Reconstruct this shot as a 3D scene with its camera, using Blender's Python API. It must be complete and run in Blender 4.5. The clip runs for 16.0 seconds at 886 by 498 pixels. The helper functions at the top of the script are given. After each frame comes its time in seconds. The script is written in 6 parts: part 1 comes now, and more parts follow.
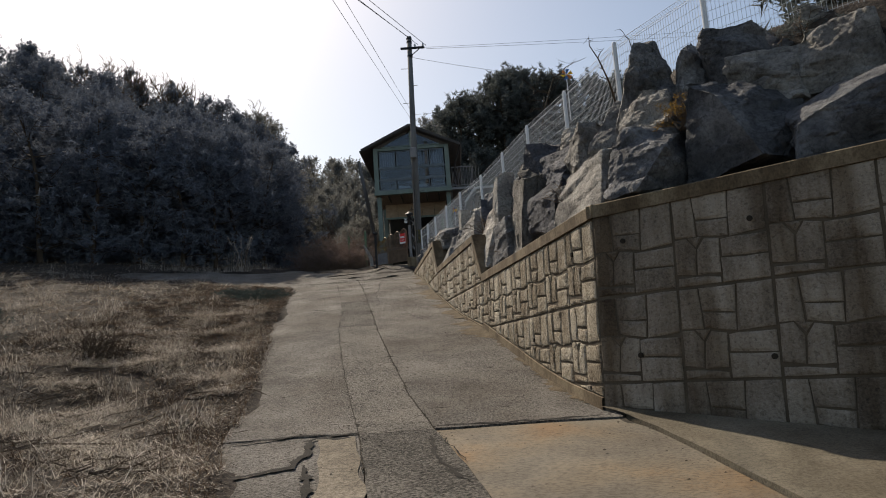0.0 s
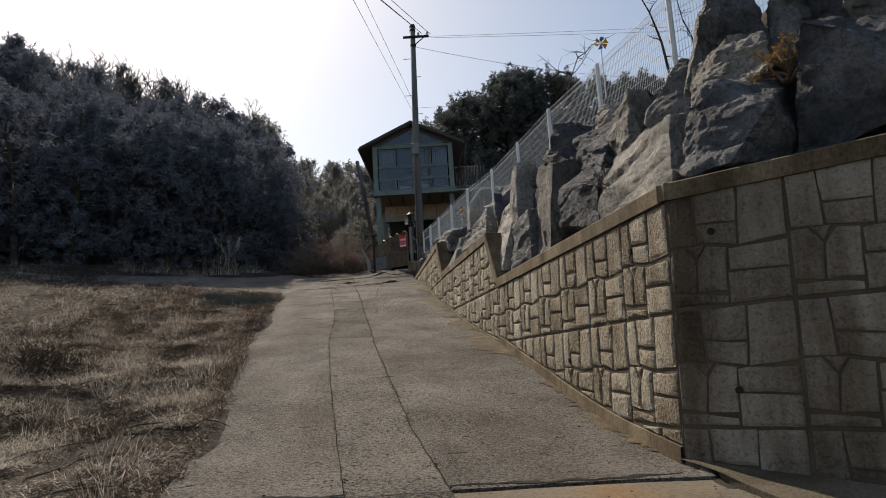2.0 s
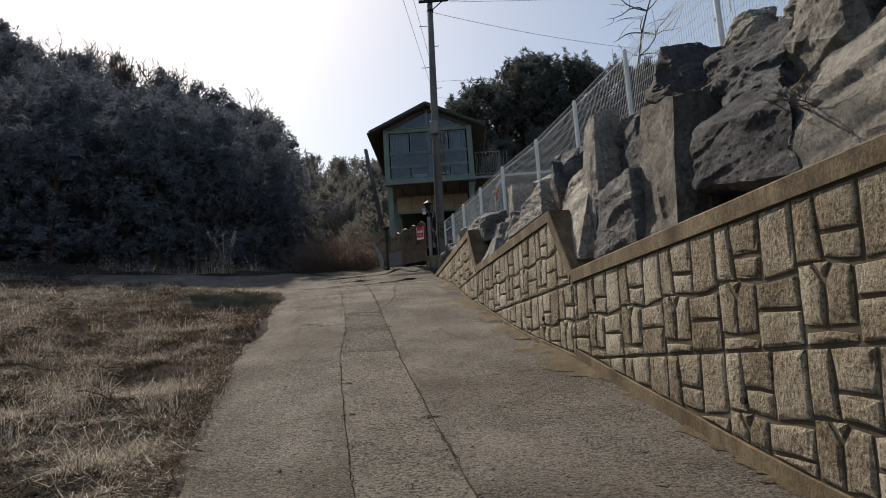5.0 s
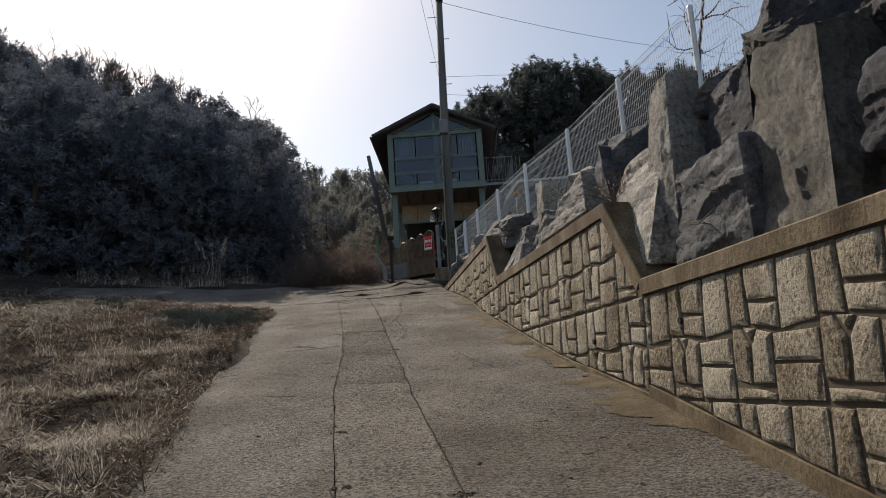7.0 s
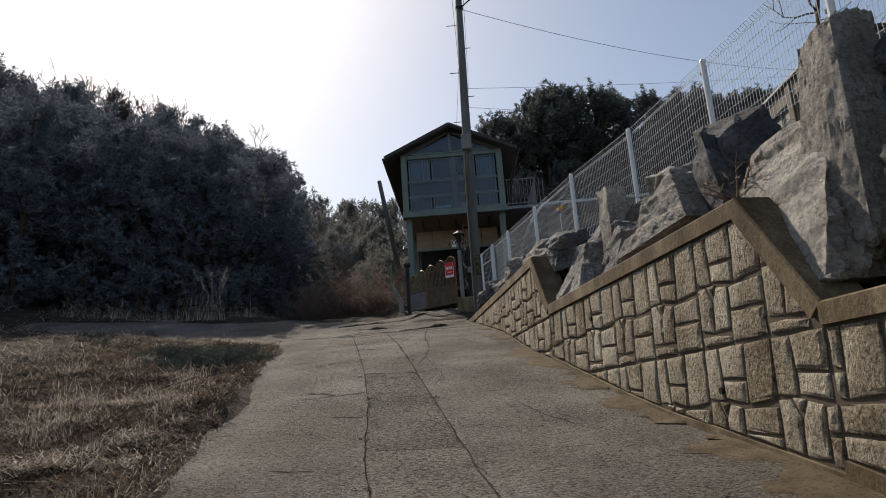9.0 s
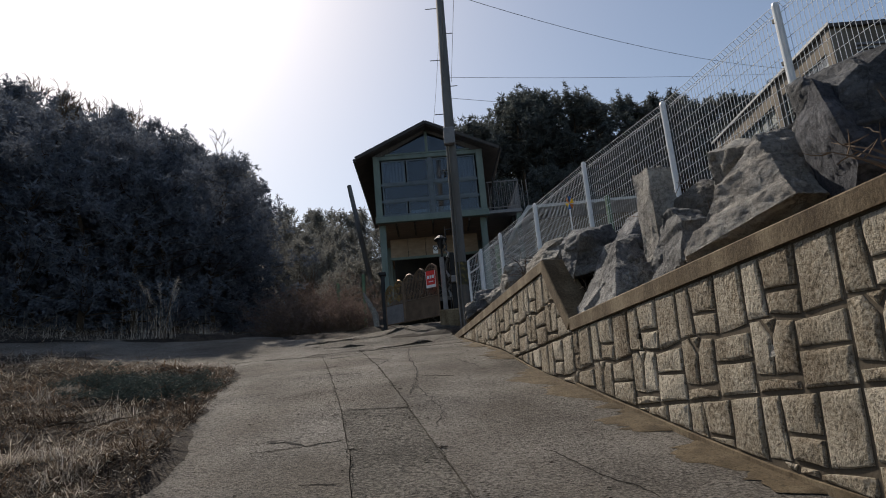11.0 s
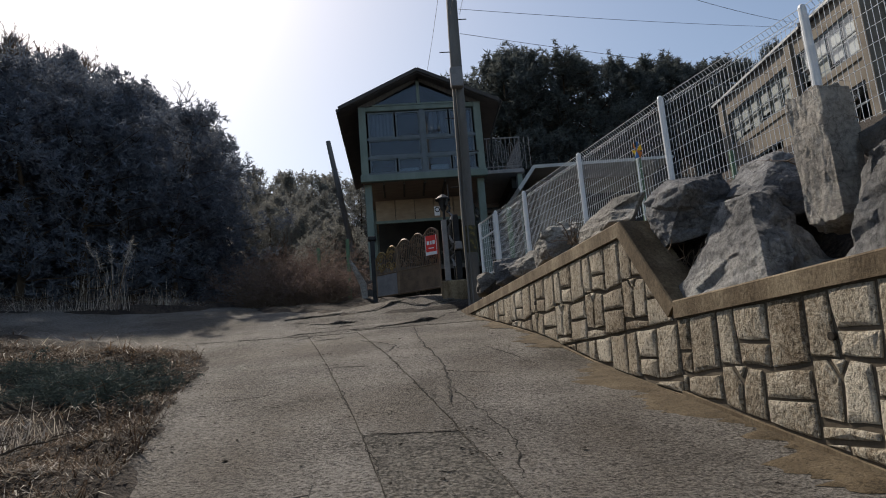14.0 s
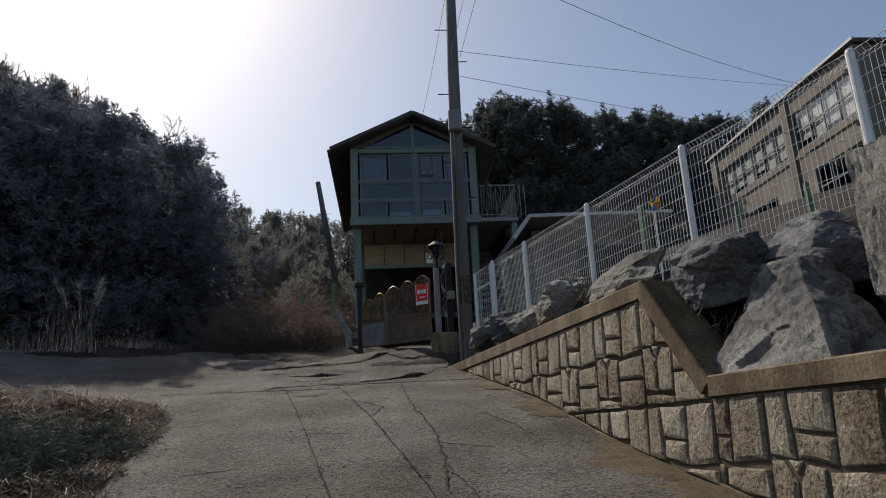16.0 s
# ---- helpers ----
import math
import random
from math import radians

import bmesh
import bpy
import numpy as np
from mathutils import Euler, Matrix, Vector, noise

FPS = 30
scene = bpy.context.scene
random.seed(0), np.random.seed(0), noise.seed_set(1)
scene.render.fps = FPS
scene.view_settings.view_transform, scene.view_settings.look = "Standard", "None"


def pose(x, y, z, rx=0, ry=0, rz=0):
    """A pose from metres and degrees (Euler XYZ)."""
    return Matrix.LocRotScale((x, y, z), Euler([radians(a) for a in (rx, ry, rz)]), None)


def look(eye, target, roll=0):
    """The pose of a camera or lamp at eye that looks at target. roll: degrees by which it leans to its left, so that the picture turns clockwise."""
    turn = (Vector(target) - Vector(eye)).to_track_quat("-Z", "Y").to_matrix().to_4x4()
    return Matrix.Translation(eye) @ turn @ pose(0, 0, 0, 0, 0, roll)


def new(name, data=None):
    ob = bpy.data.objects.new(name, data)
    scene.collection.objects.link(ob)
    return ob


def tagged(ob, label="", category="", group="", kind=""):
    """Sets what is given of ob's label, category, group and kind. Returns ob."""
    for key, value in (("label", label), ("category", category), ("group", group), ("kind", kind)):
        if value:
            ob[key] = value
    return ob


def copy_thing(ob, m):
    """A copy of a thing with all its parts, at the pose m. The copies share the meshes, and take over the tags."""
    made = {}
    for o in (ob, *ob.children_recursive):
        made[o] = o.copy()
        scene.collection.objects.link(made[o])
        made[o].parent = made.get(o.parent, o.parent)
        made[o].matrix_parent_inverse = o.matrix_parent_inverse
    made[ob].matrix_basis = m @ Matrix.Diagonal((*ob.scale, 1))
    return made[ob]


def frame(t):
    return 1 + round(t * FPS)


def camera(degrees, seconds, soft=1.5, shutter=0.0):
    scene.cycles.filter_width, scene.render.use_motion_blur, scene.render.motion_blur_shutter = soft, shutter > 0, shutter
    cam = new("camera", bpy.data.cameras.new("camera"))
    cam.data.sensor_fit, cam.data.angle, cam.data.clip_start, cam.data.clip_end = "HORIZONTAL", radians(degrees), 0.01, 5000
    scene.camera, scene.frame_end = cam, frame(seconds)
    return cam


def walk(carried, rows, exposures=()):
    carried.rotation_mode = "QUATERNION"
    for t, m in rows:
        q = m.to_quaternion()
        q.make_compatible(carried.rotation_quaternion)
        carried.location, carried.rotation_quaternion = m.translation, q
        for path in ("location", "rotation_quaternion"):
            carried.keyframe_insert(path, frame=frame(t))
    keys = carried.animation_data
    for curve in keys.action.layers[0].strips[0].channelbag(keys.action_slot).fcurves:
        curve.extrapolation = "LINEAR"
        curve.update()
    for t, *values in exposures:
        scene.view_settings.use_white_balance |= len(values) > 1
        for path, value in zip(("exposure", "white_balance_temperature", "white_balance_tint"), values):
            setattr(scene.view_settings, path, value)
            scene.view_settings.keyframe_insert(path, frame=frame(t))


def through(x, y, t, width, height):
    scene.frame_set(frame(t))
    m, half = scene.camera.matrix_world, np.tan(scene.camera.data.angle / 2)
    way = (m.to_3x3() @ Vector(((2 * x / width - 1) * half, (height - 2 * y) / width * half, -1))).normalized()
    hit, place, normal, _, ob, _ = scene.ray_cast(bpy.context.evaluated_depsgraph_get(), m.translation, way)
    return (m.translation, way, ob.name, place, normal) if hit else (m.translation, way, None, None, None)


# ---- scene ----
cam = camera(65.4, 16.0, soft=1.0)
PATH = [
    (0, (0.144, 0.207, 1.2), (0.119, 2.183, 1.51), -4.0),
    (0.5, (0.083, 0.716, 1.251), (0.05, 2.69, 1.569), -3.3),
    (1, (0.016, 1.145, 1.298), (0.008, 3.112, 1.658), -4.8),
    (1.5, (-0.005, 1.674, 1.333), (0.041, 3.644, 1.673), -3.9),
    (2, (-0.067, 2.255, 1.397), (-0.087, 4.228, 1.728), -3.4),
    (2.5, (-0.129, 2.764, 1.425), (-0.162, 4.737, 1.747), -4.7),
    (3, (-0.297, 3.304, 1.459), (-0.327, 5.278, 1.778), -4.0),
    (3.5, (-0.4, 3.81, 1.551), (-0.461, 5.787, 1.848), -4.9),
    (4, (-0.495, 4.368, 1.625), (-0.501, 6.345, 1.933), -5.0),
    (4.5, (-0.617, 4.902, 1.688), (-0.649, 6.876, 2.01), -3.9),
    (7, (-0.974, 7.523, 1.981), (-1.015, 9.487, 2.355), -3.7),
    (7.5, (-1.112, 7.962, 2.035), (-1.152, 9.923, 2.426), -4.1),
    (8, (-1.241, 8.479, 2.078), (-1.311, 10.447, 2.43), -3.5),
    (8.5, (-1.402, 9.007, 2.178), (-1.476, 10.966, 2.576), -2.7),
    (9, (-1.543, 9.493, 2.256), (-1.59, 11.437, 2.723), -4.1),
    (11.5, (-2.091, 11.905, 2.718), (-2.011, 13.842, 3.21), -4.3),
    (12, (-2.291, 12.262, 2.798), (-2.158, 14.203, 3.264), -3.1),
    (12.5, (-2.421, 12.578, 2.886), (-2.289, 14.522, 3.338), -4.3),
    (13, (-2.501, 12.994, 2.981), (-2.35, 14.938, 3.429), -3.7),
    (13.5, (-2.617, 13.446, 3.056), (-2.518, 15.398, 3.481), -4.2),
    (14, (-2.618, 13.831, 3.153), (-2.484, 15.788, 3.546), -4.7),
    (14.5, (-2.653, 14.216, 3.253), (-2.499, 16.166, 3.668), -4.0),
    (15, (-2.715, 14.462, 3.353), (-2.609, 16.402, 3.827), -3.5),
    (15.5, (-2.644, 14.589, 3.419), (-2.532, 16.518, 3.935), -3.7),
    (16, (-2.685, 14.571, 3.4), (-2.505, 16.494, 3.918), -3.0),
]
walk(cam, [(t, look(eye, target, roll)) for t, eye, target, roll in PATH], [(0, 0.36, 7350, 10), (4.5, 0.34, 7300, 10), (9, 0.28, 7150, 10), (12, 0.14, 6850, 10), (14, 0.34, 6900, 10), (15, 0.46, 6900, 10), (15.5, 0.2, 6850, 10), (16, 0.1, 6850, 10)])

# ---- light ----
SUN_AZ, SUN_EL = -28.0, 43.0
world = bpy.data.worlds.new("sky")
scene.world = world
world.use_nodes = True
wn = world.node_tree.nodes
sky = wn.new("ShaderNodeTexSky")
sky.sky_type, sky.sun_disc = "NISHITA", False
sky.sun_elevation, sky.sun_rotation = radians(SUN_EL), radians(SUN_AZ)
sky.air_density, sky.dust_density, sky.ozone_density = 1.0, 1.3, 1.0
wn["Background"].inputs["Strength"].default_value = 0.102
world.node_tree.links.new(sky.outputs[0], wn["Background"].inputs["Color"])
sun = new("sun", bpy.data.lights.new("sun", "SUN"))
sun.data.energy, sun.data.angle, sun.data.color = 4.0, radians(0.6), (1.0, 0.94, 0.86)
_a = radians(SUN_AZ)
sun.matrix_world = look((0, 0, 60), (-math.sin(_a) * math.cos(radians(SUN_EL)), -math.cos(_a) * math.cos(radians(SUN_EL)), 60 - math.sin(radians(SUN_EL))))

# ---- materials ----
def material(name, stops, scale=3.0, rough=0.85, bump=0.3, fine=40.0, metal=0.0, stretch=(1, 1, 1), vary=0.0, bump_scale=None, spec=0.3, detail=8.0, stain=0.0, stain_scale=0.5, stain_stretch=(1, 1, 1), lo=0.38, hi=0.82, weight=0.45, pits=0.0, pit_scale=18.0, pit_stretch=(1, 1, 1), pit_at=(0.40, 0.54)):
    """Two scales of noise through a colour ramp, with fine relief."""
    m = bpy.data.materials.new(name)
    m.use_nodes = True
    n, l = m.node_tree.nodes, m.node_tree.links
    b = n["Principled BSDF"]
    tc = n.new("ShaderNodeTexCoord")
    mp = n.new("ShaderNodeMapping")
    mp.inputs["Scale"].default_value = stretch
    l.new(tc.outputs["Object"], mp.inputs["Vector"])
    big, small = n.new("ShaderNodeTexNoise"), n.new("ShaderNodeTexNoise")
    big.inputs["Scale"].default_value, big.inputs["Detail"].default_value = scale, detail
    small.inputs["Scale"].default_value, small.inputs["Detail"].default_value, small.inputs["Roughness"].default_value = fine, 5.0, 0.62
    for t in (big, small):
        l.new(mp.outputs[0], t.inputs["Vector"])
    mix = n.new("ShaderNodeMath")
    mix.operation = "MULTIPLY_ADD"
    l.new(small.outputs["Fac"], mix.inputs[0])
    mix.inputs[1].default_value = weight
    add = n.new("ShaderNodeMath")
    add.operation = "MULTIPLY"
    l.new(big.outputs["Fac"], add.inputs[0])
    add.inputs[1].default_value = 1.2 - weight
    l.new(add.outputs[0], mix.inputs[2])
    fac = mix.outputs[0]
    if vary:
        info = n.new("ShaderNodeObjectInfo")
        va = n.new("ShaderNodeMath")
        va.operation = "MULTIPLY_ADD"
        l.new(info.outputs["Random"], va.inputs[0])
        va.inputs[1].default_value = vary
        va2 = n.new("ShaderNodeMath")
        va2.operation = "SUBTRACT"
        l.new(fac, va2.inputs[0])
        va2.inputs[1].default_value = vary / 2
        l.new(va2.outputs[0], va.inputs[2])
        fac = va.outputs[0]
    ramp = n.new("ShaderNodeValToRGB")
    e = ramp.color_ramp.elements
    e[0].position, e[1].position = lo, hi
    e[0].color, e[1].color = (*stops[0], 1), (*stops[-1], 1)
    for i, c in enumerate(stops[1:-1]):
        x = e.new(lo + (hi - lo) * (i + 1) / (len(stops) - 1))
        x.color = (*c, 1)
    l.new(fac, ramp.inputs[0])
    colour = ramp.outputs[0]
    if stain:
        sm = n.new("ShaderNodeMapping")
        sm.inputs["Scale"].default_value = stain_stretch
        l.new(tc.outputs["Object"], sm.inputs["Vector"])
        sn = n.new("ShaderNodeTexNoise")
        sn.inputs["Scale"].default_value, sn.inputs["Detail"].default_value, sn.inputs["Roughness"].default_value = stain_scale, 6.0, 0.6
        l.new(sm.outputs[0], sn.inputs["Vector"])
        sr = n.new("ShaderNodeValToRGB")
        sr.color_ramp.elements[0].position, sr.color_ramp.elements[1].position = 0.38, 0.62
        sr.color_ramp.elements[0].color, sr.color_ramp.elements[1].color = (0.36, 0.30, 0.23, 1), (1, 1, 1, 1)
        l.new(sn.outputs["Fac"], sr.inputs[0])
        sx = n.new("ShaderNodeMixRGB")
        sx.blend_type = "MULTIPLY"
        sx.inputs[0].default_value = stain
        l.new(colour, sx.inputs[1])
        l.new(sr.outputs[0], sx.inputs[2])
        colour = sx.outputs[0]
    if pits:
        pm = n.new("ShaderNodeMapping")
        pm.inputs["Scale"].default_value = pit_stretch
        l.new(tc.outputs["Object"], pm.inputs["Vector"])
        pn = n.new("ShaderNodeTexNoise")
        pn.inputs["Scale"].default_value, pn.inputs["Detail"].default_value, pn.inputs["Roughness"].default_value = pit_scale, 5.0, 0.72
        l.new(pm.outputs[0], pn.inputs["Vector"])
        pr = n.new("ShaderNodeValToRGB")
        pr.color_ramp.elements[0].position, pr.color_ramp.elements[1].position = pit_at
        pr.color_ramp.elements[0].color, pr.color_ramp.elements[1].color = (0.22, 0.2, 0.18, 1), (1, 1, 1, 1)
        l.new(pn.outputs["Fac"], pr.inputs[0])
        px = n.new("ShaderNodeMixRGB")
        px.blend_type = "MULTIPLY"
        px.inputs[0].default_value = pits
        l.new(colour, px.inputs[1])
        l.new(pr.outputs[0], px.inputs[2])
        colour = px.outputs[0]
        ps = n.new("ShaderNodeMath")
        ps.operation = "MULTIPLY_ADD"
        l.new(pn.outputs["Fac"], ps.inputs[0])
        ps.inputs[1].default_value = 0.8
        l.new(mix.outputs[0], ps.inputs[2])
        relief = ps.outputs[0]
    else:
        relief = mix.outputs[0]
    l.new(colour, b.inputs["Base Color"])
    b.inputs["Roughness"].default_value, b.inputs["Metallic"].default_value = rough, metal
    b.inputs["Specular IOR Level"].default_value = spec
    if bump:
        bp = n.new("ShaderNodeBump")
        bp.inputs["Strength"].default_value, bp.inputs["Distance"].default_value = bump, bump_scale or 0.02
        l.new(relief, bp.inputs["Height"])
        l.new(bp.outputs[0], b.inputs["Normal"])
    return m


def leaf_material(name, a, b, through=0.25):
    m = bpy.data.materials.new(name)
    m.use_nodes = True
    n, l = m.node_tree.nodes, m.node_tree.links
    p = n["Principled BSDF"]
    geo = n.new("ShaderNodeNewGeometry")
    ramp = n.new("ShaderNodeValToRGB")
    ramp.color_ramp.elements[0].color, ramp.color_ramp.elements[1].color = (*a, 1), (*b, 1)
    l.new(geo.outputs["Random Per Island"], ramp.inputs[0])
    l.new(ramp.outputs[0], p.inputs["Base Color"])
    p.inputs["Roughness"].default_value = 0.8
    p.inputs["Specular IOR Level"].default_value = 0.1
    tr = n.new("ShaderNodeBsdfTranslucent")
    l.new(ramp.outputs[0], tr.inputs["Color"])
    mx = n.new("ShaderNodeMixShader")
    mx.inputs[0].default_value = through
    l.new(p.outputs[0], mx.inputs[1])
    l.new(tr.outputs[0], mx.inputs[2])
    l.new(mx.outputs[0], n["Material Output"].inputs["Surface"])
    return m


def glass_material(name, tint=(0.75, 0.85, 0.9), ior=2.0):
    m = bpy.data.materials.new(name)
    m.use_nodes = True
    n, l = m.node_tree.nodes, m.node_tree.links
    gl, tr, mx, fr = (n.new(k) for k in ("ShaderNodeBsdfGlossy", "ShaderNodeBsdfTransparent", "ShaderNodeMixShader", "ShaderNodeFresnel"))
    gl.inputs["Roughness"].default_value = 0.03
    fr.inputs["IOR"].default_value = ior
    tr.inputs["Color"].default_value = (*tint, 1)
    l.new(fr.outputs[0], mx.inputs[0])
    l.new(tr.outputs[0], mx.inputs[1])
    l.new(gl.outputs[0], mx.inputs[2])
    l.new(mx.outputs[0], n["Material Output"].inputs["Surface"])
    return m


M_SOIL = material("dry_soil", [(0.011, 0.0085, 0.007), (0.035, 0.026, 0.020), (0.082, 0.062, 0.047)], 1.6, 0.95, 1.0, 34, bump_scale=0.07, lo=0.44, hi=0.72, weight=0.7, pits=0.7, pit_scale=9.0)
M_CONC = material("road_concrete", [(0.044, 0.037, 0.032), (0.153, 0.139, 0.123), (0.265, 0.243, 0.217)], 0.9, 0.9, 1.0, 46, vary=0.06, bump_scale=0.05, stain=0.65, stain_scale=0.7, stain_stretch=(1, 0.6, 1), lo=0.45, hi=0.69, weight=0.85, pits=0.85, pit_scale=40.0, pit_stretch=(0.5, 1.0, 1), pit_at=(0.405, 0.475))
M_STRIP = material("coarse_concrete", [(0.028, 0.025, 0.021), (0.122, 0.11, 0.094), (0.235, 0.213, 0.184)], 1.2, 0.95, 1.0, 36, vary=0.1, bump_scale=0.06, lo=0.45, hi=0.69, weight=0.85, pits=0.8, pit_scale=30.0, pit_stretch=(0.8, 1.0, 1), pit_at=(0.415, 0.485))
M_ORANGE = material("rusty_concrete", [(0.115, 0.098, 0.075), (0.172, 0.148, 0.115), (0.205, 0.165, 0.115), (0.25, 0.158, 0.082)], 0.75, 0.9, 0.8, 75, lo=0.42, hi=0.76, weight=0.25, bump_scale=0.010, pits=0.5, pit_scale=36.0, pit_stretch=(0.6, 1.3, 1), stain=0.4, stain_scale=0.9)
M_APRON = material("apron_concrete", [(0.085, 0.07, 0.046), (0.145, 0.122, 0.085), (0.205, 0.178, 0.132)], 1.1, 0.9, 0.8, 75, lo=0.42, hi=0.72, weight=0.45, bump_scale=0.012, pits=0.45, pit_scale=34.0, stain=0.5, stain_scale=1.0)
M_TAN = material("tan_concrete", [(0.11, 0.09, 0.064), (0.20, 0.168, 0.125), (0.29, 0.25, 0.195)], 1.3, 0.9, 1.0, 60, lo=0.46, hi=0.72, weight=0.7, bump_scale=0.018, pits=0.6, pit_scale=20.0, stain=0.4, stain_scale=1.2)
# Joint dirt, made darker for the shade deep in joints and drain holes.
M_JOINT = material("dirt_and_shade_joint", [(0.018, 0.014, 0.010), (0.045, 0.035, 0.025)], 8, 1.0, 0.8, 60)
# Near black stands in for the shade down inside a crack.
M_CRACK_SHADE = material("crack_shade", [(0.007, 0.006, 0.005), (0.02, 0.016, 0.012)], 9, 1.0, 0.6, 60)
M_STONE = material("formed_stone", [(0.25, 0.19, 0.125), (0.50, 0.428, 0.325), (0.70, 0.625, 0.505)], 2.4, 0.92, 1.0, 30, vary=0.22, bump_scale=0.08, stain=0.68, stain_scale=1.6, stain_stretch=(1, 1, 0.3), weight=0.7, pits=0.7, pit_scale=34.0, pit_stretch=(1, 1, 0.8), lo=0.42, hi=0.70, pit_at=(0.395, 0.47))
# South face copy: stone tone darkened for shade, with stronger drip stains.
M_STONE_S = material("formed_stone_shaded_stained", [(0.125, 0.099, 0.075), (0.265, 0.22, 0.173), (0.39, 0.335, 0.27)], 2.0, 0.92, 0.9, 40, vary=0.16, bump_scale=0.03, stain=0.95, stain_scale=2.4, stain_stretch=(1, 1, 0.12), pits=0.45, pit_scale=26.0, lo=0.36, hi=0.76, weight=0.5, pit_at=(0.38, 0.46))
M_WALL = material("wall_concrete", [(0.062, 0.048, 0.033), (0.13, 0.103, 0.074)], 3, 0.95, 0.5, 40)
M_CAP = material("cap_concrete", [(0.108, 0.076, 0.045), (0.208, 0.156, 0.097), (0.30, 0.242, 0.16)], 2.5, 0.9, 0.6, 50, stretch=(1, 1, 0.35), bump_scale=0.012, stain=0.8, stain_scale=2.6, stain_stretch=(1, 1, 0.16), pits=0.4, pit_scale=30.0)
M_WHITE = material("white_paint", [(0.62, 0.64, 0.66), (0.78, 0.79, 0.8)], 6, 0.4, 0.05, 60, spec=0.5)
M_POLE = material("pole_concrete", [(0.125, 0.123, 0.122), (0.225, 0.222, 0.218)], 3, 0.85, 0.3, 60, stretch=(1, 1, 0.2), stain=0.5, stain_scale=2.0, stain_stretch=(1, 1, 0.2))
M_DARK = material("dark_metal", [(0.015, 0.015, 0.016), (0.04, 0.04, 0.042)], 6, 0.5, 0.1, 60, metal=0.6)
M_WIRE = material("cable", [(0.02, 0.02, 0.022), (0.04, 0.04, 0.04)], 6, 0.6, 0.0, 60)
M_GREEN = material("pale_green_paint", [(0.135, 0.175, 0.155), (0.225, 0.275, 0.245)], 4, 0.6, 0.1, 60, stretch=(1, 1, 0.3))
M_FRAME = material("window_frame", [(0.11, 0.135, 0.155), (0.18, 0.21, 0.235)], 5, 0.5, 0.05, 60)
M_ROOF = material("roof_metal", [(0.045, 0.04, 0.04), (0.10, 0.09, 0.085)], 3, 0.6, 0.2, 40)
M_SOFFIT = material("soffit_board", [(0.085, 0.076, 0.07), (0.165, 0.148, 0.136)], 3, 0.8, 0.2, 40, stretch=(6, 0.5, 1))
M_ORBOARD = material("orange_board", [(0.28, 0.19, 0.128), (0.43, 0.315, 0.22)], 4, 0.7, 0.2, 40, stretch=(1, 1, 3))
# Unlit rooms' darkness is put into this near-black base colour.
M_INSIDE = material("interior_shade", [(0.03, 0.03, 0.032), (0.07, 0.065, 0.06)], 2, 0.9, 0.1, 30)
M_CURTAIN = material("curtain_cloth", [(0.30, 0.27, 0.29), (0.46, 0.42, 0.44)], 3, 0.9, 0.1, 40, stretch=(4, 1, 0.3))
M_BOARD = material("underside_board", [(0.26, 0.2, 0.16), (0.40, 0.325, 0.265)], 2, 0.8, 0.2, 30, stretch=(1, 3, 1))
M_BEIGE = material("beige_render", [(0.16, 0.138, 0.112), (0.27, 0.238, 0.195)], 1.0, 0.9, 0.2, 40, stretch=(1, 1, 0.3), stain=0.4, stain_scale=0.8)
M_GOLD = material("gold_paint", [(0.16, 0.105, 0.045), (0.34, 0.235, 0.10)], 8, 0.45, 0.1, 60, metal=0.6)
M_BRONZE = material("bronze_gate", [(0.10, 0.072, 0.052), (0.22, 0.155, 0.105)], 5, 0.5, 0.2, 40, metal=0.4)
M_GATEPLATE = material("gate_plate", [(0.16, 0.155, 0.16), (0.27, 0.26, 0.26)], 5, 0.5, 0.1, 40, metal=0.3)
M_RED = material("red_sign", [(0.55, 0.02, 0.02), (0.75, 0.05, 0.04)], 5, 0.5, 0.0, 40)
M_STONEDARK = material("dark_pillar_stone", [(0.04, 0.038, 0.036), (0.12, 0.11, 0.10)], 5, 0.8, 0.6, 30)
M_BARK = material("bark", [(0.045, 0.033, 0.024), (0.11, 0.08, 0.055)], 4, 0.95, 0.8, 25, stretch=(1, 1, 0.3))
M_TWIG = material("twig", [(0.09, 0.062, 0.045), (0.19, 0.14, 0.10)], 6, 0.95, 0.2, 40)
M_GREENPOST = material("green_post", [(0.075, 0.13, 0.075), (0.13, 0.21, 0.12)], 5, 0.5, 0.1, 40)
M_SHEDROOF = material("shed_roof", [(0.42, 0.43, 0.42), (0.58, 0.58, 0.57)], 3, 0.5, 0.1, 40)
# Needle green lightened to carry the haze on the hill pines.
L_PINE = leaf_material("haze_lifted_needles", (0.085, 0.097, 0.096), (0.165, 0.178, 0.168), 0.3)
# Foliage paler and bluer than leaves; haze over the wood is in the colour.
L_FOREST_HAZE = leaf_material("forest_foliage_haze", (0.11, 0.125, 0.152), (0.185, 0.207, 0.248), 0.25)
# Grey of bare twigs, with distance haze worked into the paler tone.
L_FAR = leaf_material("grey_twig_and_haze_foliage", (0.16, 0.162, 0.155), (0.31, 0.305, 0.28), 0.35)
L_DRYLEAF = leaf_material("dry_leaves", (0.022, 0.016, 0.012), (0.085, 0.058, 0.042))
L_STRAW = leaf_material("straw", (0.075, 0.058, 0.045), (0.76, 0.68, 0.585), 0.25)
L_BROWN = leaf_material("brown_weeds", (0.05, 0.034, 0.024), (0.22, 0.15, 0.1), 0.25)
